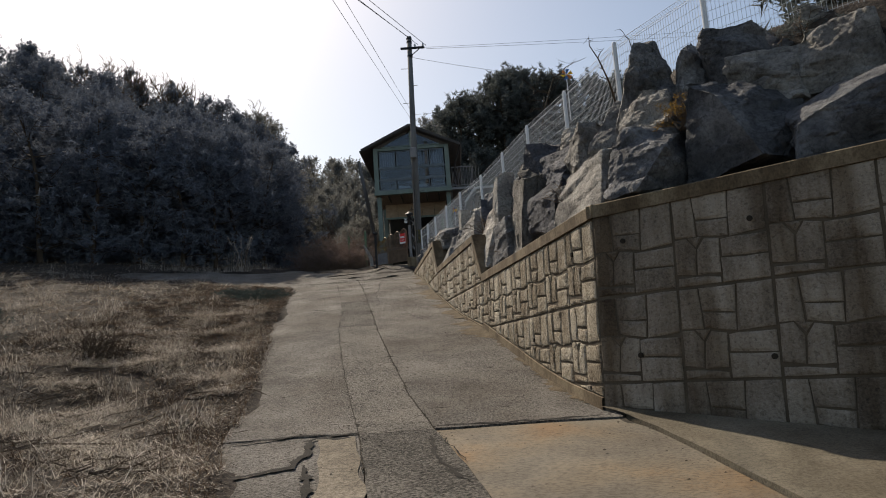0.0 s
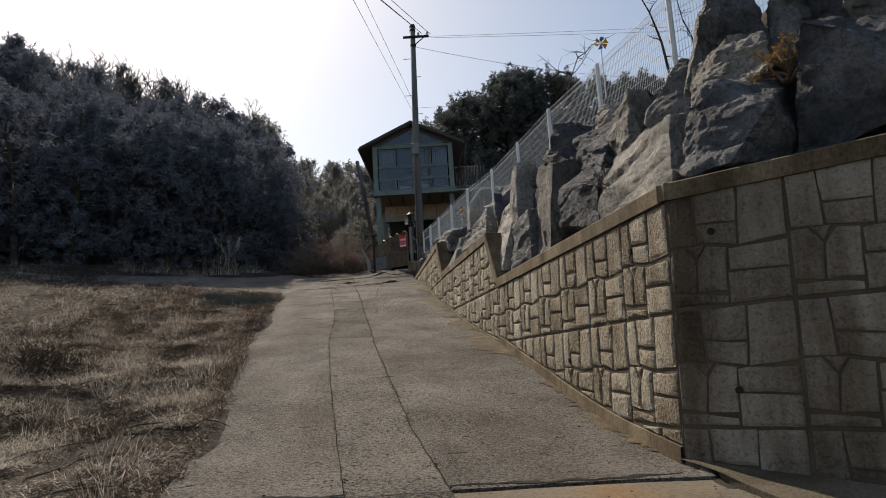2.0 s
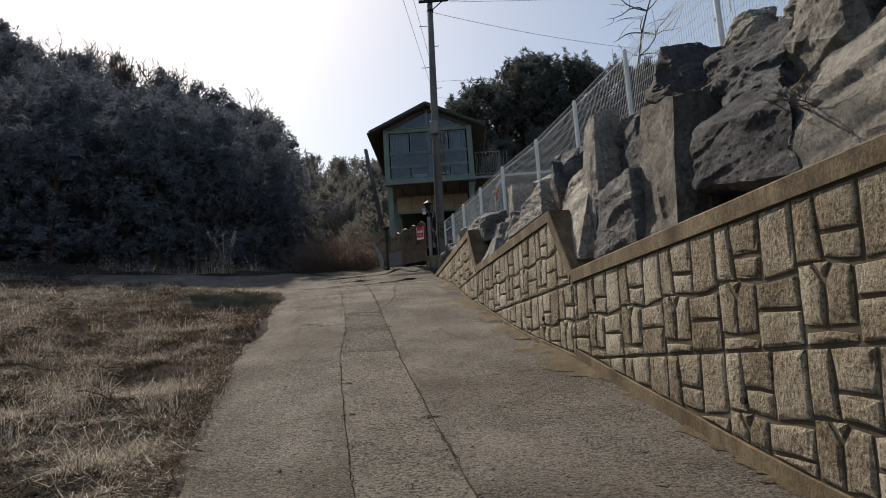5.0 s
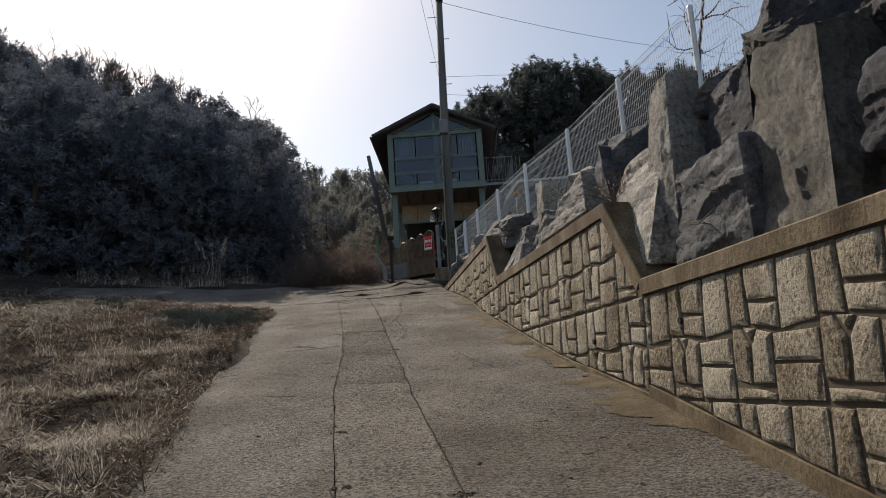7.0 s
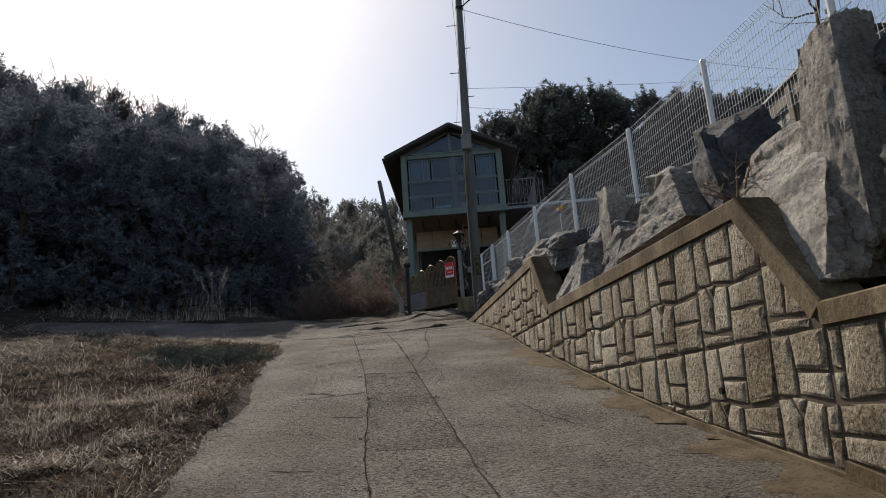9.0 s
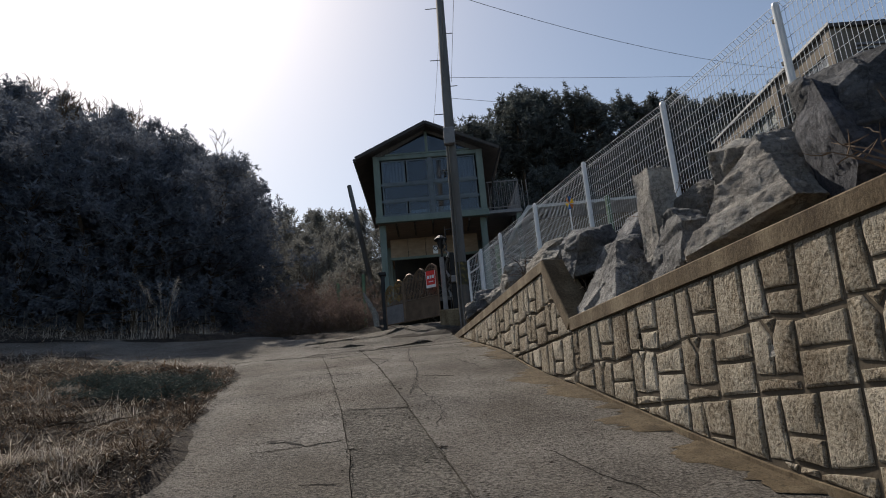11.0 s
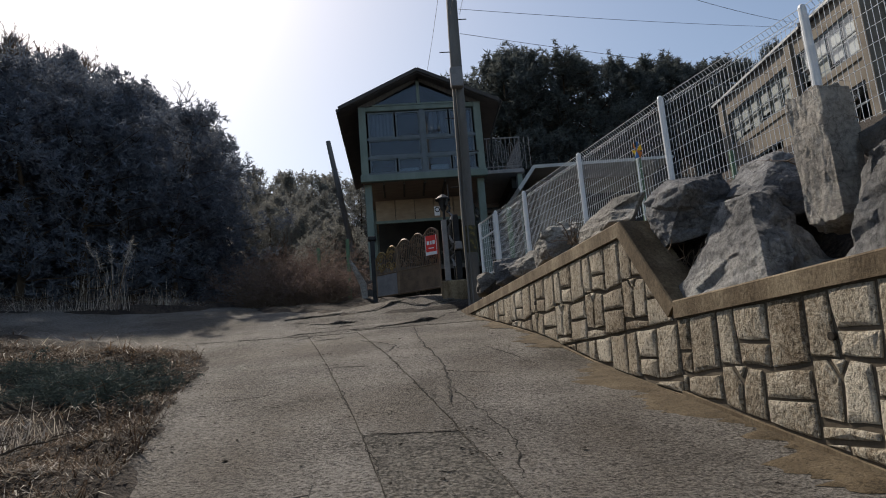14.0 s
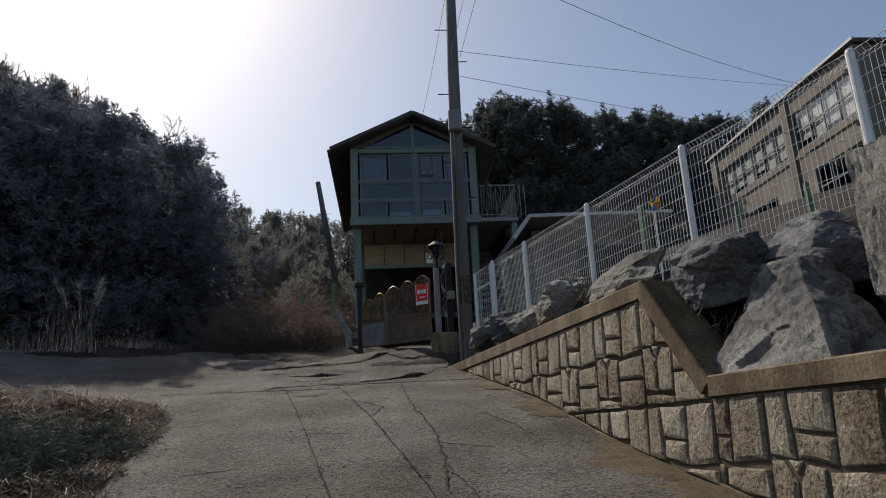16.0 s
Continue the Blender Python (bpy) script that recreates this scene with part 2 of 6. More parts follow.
L_CUT = leaf_material("cut_pine_boughs", (0.026, 0.038, 0.036), (0.085, 0.11, 0.10), 0.15)
L_THICKET = leaf_material("thicket_twigs", (0.10, 0.072, 0.066), (0.24, 0.175, 0.15), 0.3)
L_RUSTY = leaf_material("rusty_plant", (0.15, 0.085, 0.022), (0.38, 0.235, 0.06), 0.35)
GLASS = glass_material("window_glass", (0.6, 0.68, 0.74), 1.75)
FILM = glass_material("reflective_window_glass", (0.85, 0.9, 0.92), 2.0)


def rock_material(name, dark, mid, light, grain=(1, 1, 4.0), tilt=(0.5, 0.3, 0.0), lines=0.5):
    """Foliated grey rock: broad patches, tilted layers, hairline cracks and fine grain."""
    m = bpy.data.materials.new(name)
    m.use_nodes = True
    n, l = m.node_tree.nodes, m.node_tree.links
    b = n["Principled BSDF"]
    tc, info = n.new("ShaderNodeTexCoord"), n.new("ShaderNodeObjectInfo")
    shift = n.new("ShaderNodeVectorMath")
    shift.operation = "MULTIPLY_ADD"
    l.new(info.outputs["Random"], shift.inputs[0])
    shift.inputs[1].default_value = (37.0, 19.0, 11.0)
    l.new(tc.outputs["Object"], shift.inputs[2])

    def cloud(scale, detail, rough, stretch=(1, 1, 1), turn=(0, 0, 0), warp=0.0):
        mp, t = n.new("ShaderNodeMapping"), n.new("ShaderNodeTexNoise")
        mp.inputs["Scale"].default_value, mp.inputs["Rotation"].default_value = stretch, turn
        l.new(shift.outputs[0], mp.inputs["Vector"])
        t.inputs["Scale"].default_value, t.inputs["Detail"].default_value = scale, detail
        t.inputs["Roughness"].default_value, t.inputs["Distortion"].default_value = rough, warp
        l.new(mp.outputs[0], t.inputs["Vector"])
        return t.outputs["Fac"]

    def ramp(fac, *stops):
        r = n.new("ShaderNodeValToRGB")
        e = r.color_ramp.elements
        while len(e) < len(stops):
            e.new(0.5)
        for q, (p, c) in zip(e, stops):
            q.position, q.color = p, (*c, 1)
        l.new(fac, r.inputs[0])
        return r.outputs[0]

    def times(a, c, amount):
        x = n.new("ShaderNodeMixRGB")
        x.blend_type, x.inputs[0].default_value = "MULTIPLY", amount
        l.new(a, x.inputs[1])
        l.new(c, x.inputs[2])
        return x.outputs[0]

    broad = cloud(1.6, 9, 0.62, warp=0.6)
    layers = cloud(3.2, 10, 0.68, grain, tilt, 0.9)
    fine = cloud(22, 8, 0.78)
    grit = cloud(90, 4, 0.7)
    colour = ramp(broad, (0.32, dark), (0.5, mid), (0.68, light))
    colour = times(colour, ramp(layers, (0.36, (0.42, 0.41, 0.42)), (0.48, (1, 1, 1)), (0.66, (1.0, 0.98, 0.94))), lines)
    colour = times(colour, ramp(fine, (0.38, (0.4, 0.4, 0.4)), (0.5, (0.9, 0.9, 0.9)), (0.62, (1.25, 1.24, 1.22))), 0.75)
    tone = n.new("ShaderNodeMapRange")
    tone.inputs["To Min"].default_value, tone.inputs["To Max"].default_value = 0.8, 1.1
    l.new(info.outputs["Random"], tone.inputs["Value"])
    colour = times(colour, tone.outputs[0], 1.0)
    vo = n.new("ShaderNodeTexVoronoi")
    vo.feature = "DISTANCE_TO_EDGE"
    vo.inputs["Scale"].default_value = 2.0
    bend = n.new("ShaderNodeVectorMath")
    bend.operation = "MULTIPLY_ADD"
    ds = n.new("ShaderNodeTexNoise")
    ds.inputs["Scale"].default_value, ds.inputs["Detail"].default_value = 2.2, 6.0
    l.new(shift.outputs[0], ds.inputs["Vector"])
    l.new(ds.outputs["Color"], bend.inputs[0])
    bend.inputs[1].default_value = (0.9, 0.9, 0.9)
    l.new(shift.outputs[0], bend.inputs[2])
    l.new(bend.outputs[0], vo.inputs["Vector"])
    split = ramp(vo.outputs["Distance"], (0.0, (0.25, 0.24, 0.23)), (0.018, (1, 1, 1)))
    colour = times(colour, split, 0.55)
    l.new(colour, b.inputs["Base Color"])
    b.inputs["Roughness"].default_value, b.inputs["Specular IOR Level"].default_value = 0.85, 0.3
    last = None
    for height_, dist, strength in ((layers, 0.05, 0.9), (split, 0.02, 0.5), (fine, 0.03, 1.0), (grit, 0.008, 0.8)):
        bp = n.new("ShaderNodeBump")
        bp.inputs["Strength"].default_value, bp.inputs["Distance"].default_value = strength, dist
        l.new(height_, bp.inputs["Height"])
        if last:
            l.new(last, bp.inputs["Normal"])
        last = bp.outputs[0]
    l.new(last, b.inputs["Normal"])
    return m


M_ROCK_L = rock_material("pale_rock", (0.16, 0.15, 0.138), (0.29, 0.272, 0.248), (0.45, 0.428, 0.39), (1, 1, 3.0))
M_ROCK_D = rock_material("dark_rock", (0.075, 0.077, 0.085), (0.145, 0.148, 0.158), (0.28, 0.28, 0.285), (1, 1, 2.5), (0.9, 0.4, 0), 0.6)
M_ROCK_N = rock_material("blue_grey_rock", (0.035, 0.037, 0.046), (0.072, 0.075, 0.09), (0.15, 0.153, 0.172), (1, 1, 2.0), (0.4, 0.8, 0), 0.5)
M_ROCK_W = rock_material("light_rock", (0.29, 0.262, 0.235), (0.46, 0.425, 0.385), (0.60, 0.57, 0.525), (1, 1, 5.0), (0.35, 0.2, 0), 0.45)
M_ROCK_S = rock_material("streaked_rock", (0.10, 0.10, 0.104), (0.22, 0.217, 0.215), (0.46, 0.45, 0.425), (3.0, 3.0, 0.5), (0.15, 0.2, 0), 0.75)
M_ROCK_B = rock_material("brown_rock", (0.07, 0.064, 0.058), (0.145, 0.133, 0.118), (0.27, 0.25, 0.225), (1, 1, 2.0))


# ---- mesh helpers ----
def thing(name, loc, label, category, group="", kind="", rz=0.0):
    ob = new(name)
    ob.matrix_world = pose(*loc, 0, 0, rz)
    return tagged(ob, label, category, group, kind)


def link_mesh(name, me, mat, parent=None, label=""):
    me.materials.append(mat)
    ob = new(name, me)
    if parent is not None:
        ob.parent = parent
    if label:
        tagged(ob, label)
    return ob


def part(name, bm, mat, parent=None, label="", smooth=False):
    me = bpy.data.meshes.new(name)
    bmesh.ops.recalc_face_normals(bm, faces=bm.faces)
    bm.to_mesh(me)
    bm.free()
    if smooth:
        me.shade_smooth()
    return link_mesh(name, me, mat, parent, label)


def part_data(name, verts, faces, mat, parent=None, label="", smooth=False):
    me = bpy.data.meshes.new(name)
    me.from_pydata([tuple(v) for v in verts], [], faces)
    if smooth:
        me.shade_smooth()
    return link_mesh(name, me, mat, parent, label)


def box(bm, x0, x1, y0, y1, z0, z1, bev=0.0, m=None):
    r = bmesh.ops.create_cube(bm, size=1, matrix=Matrix.LocRotScale(((x0 + x1) / 2, (y0 + y1) / 2, (z0 + z1) / 2), None, (x1 - x0, y1 - y0, z1 - z0)))
    if bev:
        es = list({e for v in r["verts"] for e in v.link_edges})
        r = bmesh.ops.bevel(bm, geom=es, offset=bev, segments=1, affect="EDGES", profile=0.5)
    if m is not None:
        bmesh.ops.transform(bm, matrix=m, verts=list({v for v in r["verts"]}))
    return bm


def boxes(*dims, bev=0.0):
    bm = bmesh.new()
    for d in dims:
        box(bm, *d, bev=bev)
    return bm


def tube(bm, pts, radii, n=6, cap=True):
    pts = [Vector(p) for p in pts]
    rings = []
    for i, p in enumerate(pts):
        d = (pts[min(i + 1, len(pts) - 1)] - pts[max(i - 1, 0)]).normalized()
        a = d.orthogonal().normalized() if not rings else (side - side.dot(d) * d).normalized()
        side = a
        b = d.cross(a)
        r = radii[i] if hasattr(radii, "__len__") else radii
        rings.append([bm.verts.new(p + r * (math.cos(2 * math.pi * k / n) * a + math.sin(2 * math.pi * k / n) * b)) for k in range(n)])
    for r0, r1 in zip(rings, rings[1:]):
        for k in range(n):
            bm.faces.new((r0[k], r0[(k + 1) % n], r1[(k + 1) % n], r1[k]))
    if cap and n > 2:
        bm.faces.new(rings[0][::-1])
        bm.faces.new(rings[-1])
    return bm


def tubes(*items, n=6):
    bm = bmesh.new()
    for pts, r in items:
        tube(bm, pts, r, n)
    return bm


# ---- the lie of the land ----
PROFILE_Y = [-60, -10, 0, 4, 7.5, 9.35, 12.2, 14, 15.35, 17.1, 19.4, 22.6, 27.2, 28.4, 32, 40, 60, 100]
PROFILE_Z = [-4, -1.0, -0.3, 0.05, 0.46, 0.68, 1.30, 1.72, 2.03, 2.42, 2.98, 3.65, 4.52, 4.9, 5.5, 6.5, 8.0, 10]
WALL_Y, WALL_X = [7.95, 14.3, 20.1, 27.3], [1.77, 0.65, -0.405, -1.445]
LEFT_Y = [-10, 0, 4, 5.7, 7.7, 10.5, 13.4, 17.2, 19.4, 22.4, 24.7]
LEFT_X = [-1.2, -0.9, -1.5, -1.86, -2.43, -2.95, -3.52, -4.3, -4.66, -5.13, -5.95]
_py = np.linspace(-60, 100, 1601)
_k = np.exp(-0.5 * (np.arange(-12, 13) / 5.0) ** 2)
_pz = np.convolve(np.pad(np.interp(_py, PROFILE_Y, PROFILE_Z), 12, mode="edge"), _k / _k.sum(), "valid")


def smooth(a, b, x):
    t = min(1.0, max(0.0, (x - a) / (b - a)))
    return t * t * (3 - 2 * t)


def prof(y):
    return float(np.interp(y, _py, _pz))


def road_z(x, y):
    """The road's surface: it falls a little towards the wall halfway up."""
    dip = 0.11 * smooth(13.5, 16.5, y) * (1 - smooth(20.5, 23.5, y))
    return prof(y) - dip * smooth(-3.2, -0.2, x)


def wall_x(y):
    return float(np.interp(y, WALL_Y, WALL_X)) - 0.14 * max(0.0, y - 27.3)


CORNER = Vector((1.77, 7.95, 0))
SDIR, SNORM = Vector((0.75, -0.66, 0)).normalized(), Vector((-0.66, -0.75, 0)).normalized()


def cap_top(y):
    return 2.79 if y < 14.2 else 3.72 if y < 20.05 else 4.62


BL = [(-5.9, 24.5), (-7.4, 25.0), (-12.5, 26.1), (-13.5, 27.6), (-9.3, 28.3), (-8.0, 29.3), (-7.7, 31), (-7.6, 35), (-7.5, 40), (-7.2, 50)]
BR = [(-3.4, 27.6), (-4.4, 28.6), (-5.6, 30.2), (-6.3, 32.5), (-6.5, 36), (-6.3, 40), (-5.4, 50)]


def on_road(x, y):
    """How far a place lies inside the concrete, as 0 to 1."""
    if y < 27.5:
        lx = float(np.interp(y, LEFT_Y, LEFT_X))
        return smooth(0.0, 0.35, x - lx)
    return 0.0


def on_branch(x, y):
    if 24.0 < y < 50:
        yl, yr = [p[1] for p in BL], [p[1] for p in BR]
        lx = float(np.interp(y, yl, [p[0] for p in BL]))
        rx = float(np.interp(y, yr, [p[0] for p in BR])) if y > 27.6 else 0
        return min(smooth(0, 0.4, x - lx), smooth(0, 0.4, rx - x))
    return 0.0


def inside_bank(x, y):
    """Distance behind the retaining wall's face, negative in front of it."""
    ds = -(Vector((x, y, 0)) - CORNER).dot(SNORM)
    return min(x - wall_x(y), ds) if y < 60 else x


def height(x, y):
    z = road_z(x, y)
    lump = noise.noise((x * 0.35, y * 0.35, 1.7)) * 0.16 + noise.noise((x * 1.3, y * 1.3, 4.1)) * 0.10 + noise.noise((x * 3.4, y * 3.4, 6.1)) * 0.05
    road = max(on_road(x, y), on_branch(x, y))
    z += (lump + 0.03) * (1 - road) - 0.07 * road
    if x < -6:
        z += 0.11 * min(-6 - x, 14)
    edge = float(np.interp(x, [-60, -40, -24, -12, -7, 0, 12, 30], [8, 22, 32, 42, 52, 46, 46, 30]))
    if y > edge:
        z += float(np.interp(x, [-60, -31, -18, -12, 0, 6, 12], [0.50, 0.47, 0.34, 0.26, 0.36, 0.44, 0.42])) * min(y - edge, 26 if x < -3 and y < 75 else 45)
    b = inside_bank(x, y)
    if b > 0.12:
        w = smooth(0.12, 0.36, b)
        foot = cap_top(y) - 0.2 if y < 27.3 else prof(y) + 0.1
        top = max(4.95, prof(y) + 0.15)
        bank = foot + (top - foot) * smooth(0.4, 2.0, b)
        bank += (0.05 + 0.29 * smooth(15, 24, y)) * max(0.0, min(b - 2.0, 16)) * smooth(0, 3, b - 2.0) if y < 48 else 0
        z = z * (1 - w) + max(bank, z) * w
    return z


def spaced(*spans):
    """Coordinates with their own step from stretch to stretch: (from, step), ..., end."""
    out = []
    for (a, s), nxt in zip(spans, spans[1:]):
        b = nxt[0] if isinstance(nxt, tuple) else nxt
        k = max(1, round((b - a) / s))
        out += [a + (b - a) * i / k for i in range(k)]
    return out + [spans[-1]]


gx = spaced((-900, 150), (-150, 12), (-60, 3), (-20, 0.8), (-10, 0.2), (-1.8, 0.12), (5, 0.5), (16, 3), (60, 12), (150, 150), 900)
gy = spaced((-600, 100), (-100, 10), (-10, 1.0), (3, 0.16), (18, 0.25), (28, 0.4), (36, 1.2), (60, 3), (110, 15), (300, 150), 1200)
verts = [(x, y, height(x, y)) for y in gy for x in gx]
W_ = len(gx)
faces = [(j * W_ + i, j * W_ + i + 1, (j + 1) * W_ + i + 1, (j + 1) * W_ + i) for j in range(len(gy) - 1) for i in range(W_ - 1)]
ground = part_data("ground", verts, faces, M_SOIL, smooth=True)
tagged(ground, "sloping dry brown earth with dead grass beside the road", "ground", kind="structure")

# ---- road ----
def road_line(k, y):
    """The lengthwise lines of the road: 0 left edge, 1 and 2 the trench patch, 3 foot of the wall."""
    if k == 0:
        e = float(np.interp(y, LEFT_Y + [27.5], LEFT_X + [-6.3]))
        return e + 0.05 * noise.noise((0, y * 1.7, 9)) + 0.03 * noise.noise((0, y * 6.0, 3))
    if k == 1:
        return float(np.interp(y, [-10, 5.46, 7.5, 12.1, 15.1, 17.3, 19.3, 20.6, 23.2, 25.5, 28], [0.5, -0.6, -0.94, -1.86, -2.41, -2.68, -3.02, -3.26, -3.75, -4.2, -4.7])) + 0.02 * noise.noise((1, y * 2.0, 2))
    if k == 2:
        return float(np.interp(y, [-10, 5.56, 7.7, 9.9, 14.4, 16.1, 17.6, 19.0, 20.6, 22.6, 25.5, 28], [1.6, 0.27, -0.18, -0.62, -1.48, -1.74, -2.01, -2.26, -2.52, -2.86, -3.4, -3.85])) + 0.02 * noise.noise((5, y * 2.0, 2))
    return wall_x(y) - 0.03 * (2.79 - prof(y)) + 0.12 if y > 7.6 else float(np.interp(y, [-10, 0, 4.9, 6.05, 7.1, 7.6], [3.8, 2.75, 2.24, 2.10, 1.95, 1.80]))


def surface(x, y):
    """The worn top of the slabs."""
    return road_z(x, y) + 0.012 * noise.noise((x * 0.8, y * 0.8, 2)) + 0.004 * noise.noise((x * 5, y * 5, 2))


def slab(parent, k, y0, y1, mat, lift=0.0, tilt=0.0, gap=0.005, label=""):
    ny, nx = max(2, int((y1 - y0) / 0.22)), (10 if k != 1 else 5)
    vs, fs = [], []
    for j in range(ny + 1):
        y = y0 + gap + (y1 - y0 - 2 * gap) * j / ny
        a, b = road_line(k, y) + gap, road_line(k + 1, y) - gap
        for i in range(nx + 1):
            x = a + (b - a) * i / nx
            ragged = 0.02 * noise.noise((x * 4, y * 4, 7)) if j in (0, ny) else 0
            z = surface(x, y) + lift + tilt * (x - a)
            vs.append((x, y + ragged, z))
    w = nx + 1
    n = len(vs)
    fs = [(j * w + i, j * w + i + 1, (j + 1) * w + i + 1, (j + 1) * w + i) for j in range(ny) for i in range(nx)]
    rim = [i for i in range(nx)] + [j * w + nx for j in range(ny)] + [ny * w + i for i in range(nx, 0, -1)] + [j * w for j in range(ny, 0, -1)]
    low = {}
    for i in rim:
        low[i] = len(vs)
        vs.append((vs[i][0], vs[i][1], vs[i][2] - 0.1))
    for a, b in zip(rim, rim[1:] + rim[:1]):
        fs.append((b, a, low[a], low[b]))
    return part_data("concrete_slab", vs, fs, mat, parent, label)


ry = spaced((-10, 0.5), 31)
rv, rf = [], []
for y in ry:
    for i in range(9):
        a, b = road_line(0, min(y, 27.4)) + 0.06, road_line(3, y) if y < 27.3 else -1.5
        x = a + (b - a) * i / 8
        rv.append((x, y, road_z(x, y) - 0.028))
rf = [(j * 9 + i, j * 9 + i + 1, j * 9 + 10 + i, j * 9 + 9 + i) for j in range(len(ry) - 1) for i in range(8)]
road = tagged(part_data("road", rv, rf, M_JOINT), "steep cracked concrete road slabs with a patched trench", "road", kind="structure")
for a, b, m in ((-10, 4.2, M_CONC), (4.2, 7.62, M_CONC), (7.62, 25.3, M_CONC), (25.3, 27.4, M_CONC)):
    slab(road, 0, a, b, m, -0.014 if b < 7.7 else 0.006 if a > 25 else 0.0, gap=0.008 if b < 14 else 0.004)
for a, b in ((-10, 7.6), (7.6, 15.35), (15.35, 18.95), (18.95, 25.2), (25.2, 27.4)):
    slab(road, 1, a, b, M_STRIP if b < 19.5 else M_CONC, 0.006 if a > 25 else 0.0)
for a, b, m in ((-10, 7.62, M_ORANGE), (7.62, 25.6, M_CONC), (25.6, 27.5, M_CONC)):
    slab(road, 2, a, b, m, -0.02 if b < 7.7 else 0.006 if a > 25 else 0.0, gap=0.012, label="orange-stained concrete slab" if b < 7.7 else "")


def gate_rise(x, y):
    """How the apron swells towards the gate."""
    return 0.16 * smooth(27.7, 28.8, y) * smooth(-3.6, -2.2, x)


def strip_between(left, right, n, across, lift, rise=0.0):
    """A sheet between two polylines."""
    def resample(p):
        d = np.cumsum([0] + [math.dist(a, b) for a, b in zip(p, p[1:])])
        s = np.linspace(0, d[-1], n + 1)
        return np.interp(s, d, [q[0] for q in p]), np.interp(s, d, [q[1] for q in p])
    lx, ly = resample(left)
    rx, ry_ = resample(right)
    v = []
    for j in range(n + 1):
        for i in range(across + 1):
            t = i / across
            x, y = lx[j] * (1 - t) + rx[j] * t, ly[j] * (1 - t) + ry_[j] * t
            e = 0.12 * noise.noise((x * 1.5, y * 1.5, 8)) if i in (0, across) else 0
            x += e
            v.append((x, y, prof(y) + 0.11 * max(0, min(-6 - x, 14)) + lift + rise * gate_rise(x, y) + 0.02 * noise.noise((x, y, 3))))
    w = across + 1
    return v, [(j * w + i, j * w + i + 1, j * w + w + i + 1, j * w + w + i) for j in range(n) for i in range(across)]


v, f = strip_between(BL, BR, 60, 10, 0.0)
tagged(part_data("branch_road", v, f, M_CONC, smooth=True), "worn concrete lane bending away into the dark trees", "road", kind="structure")
v, f = strip_between([(-4.75, 27.3), (-3.9, 28.7), (-3.3, 30.0)], [(-1.55, 27.3), (-1.3, 28.2), (-1.2, 29.5)], 28, 20, 0.012, 1.0)
tagged(part_data("gate_apron", v, f, M_CONC, smooth=True), "broken concrete apron in front of the gate", "pavement", kind="structure")


v, f = strip_between([(-1.36, 7.46), (-1.16, 6.4), (-1.02, 5.3)], [(-0.99, 7.50), (-0.80, 6.4), (-0.64, 5.3)], 12, 4, 0.004)
part_data("repair_patch", v, f, M_TAN, road, "tan repair patch in the broken slab")


def crack(pts, width, seed, lift=0.0):
    """A ragged crack along a few points of the road, depth shade painted near-black."""
    r = random.Random(seed)
    fine = []
    for p, q in zip(pts, pts[1:]):
        k = max(2, int(math.dist(p, q) / 0.06))
        fine += [(p[0] + (q[0] - p[0]) * i / k, p[1] + (q[1] - p[1]) * i / k) for i in range(k)]
    fine.append(pts[-1])
    vs, fs = [], []
    wob = seed * 1.37
    for i, (x, y) in enumerate(fine):
        a, b = fine[max(0, i - 1)], fine[min(len(fine) - 1, i + 1)]
        dx, dy = b[0] - a[0], b[1] - a[1]
        L = math.hypot(dx, dy) or 1
        off = 0.05 * noise.noise((i * 0.35, wob, 0)) + 0.02 * noise.noise((i * 1.1, wob, 3))
        w = width * (0.35 + abs(noise.noise((i * 0.5, wob, 7))) * 1.6) * min(1, 0.25 + min(i, len(fine) - 1 - i) * 0.25)
        x, y = x - dy / L * off, y + dx / L * off
        for s in (-1, 0, 1):
            px, py = x - dy / L * w * s, y + dx / L * w * s
            vs.append((px, py, surface(px, py) + gate_rise(px, py) + lift + (0.004 if s else 0.007)))
    for i in range(len(fine) - 1):
        for k in (0, 1):
            fs.append((3 * i + k, 3 * i + k + 1, 3 * i + k + 4, 3 * i + k + 3))
    part_data("crack", vs, fs, M_CRACK_SHADE, road)


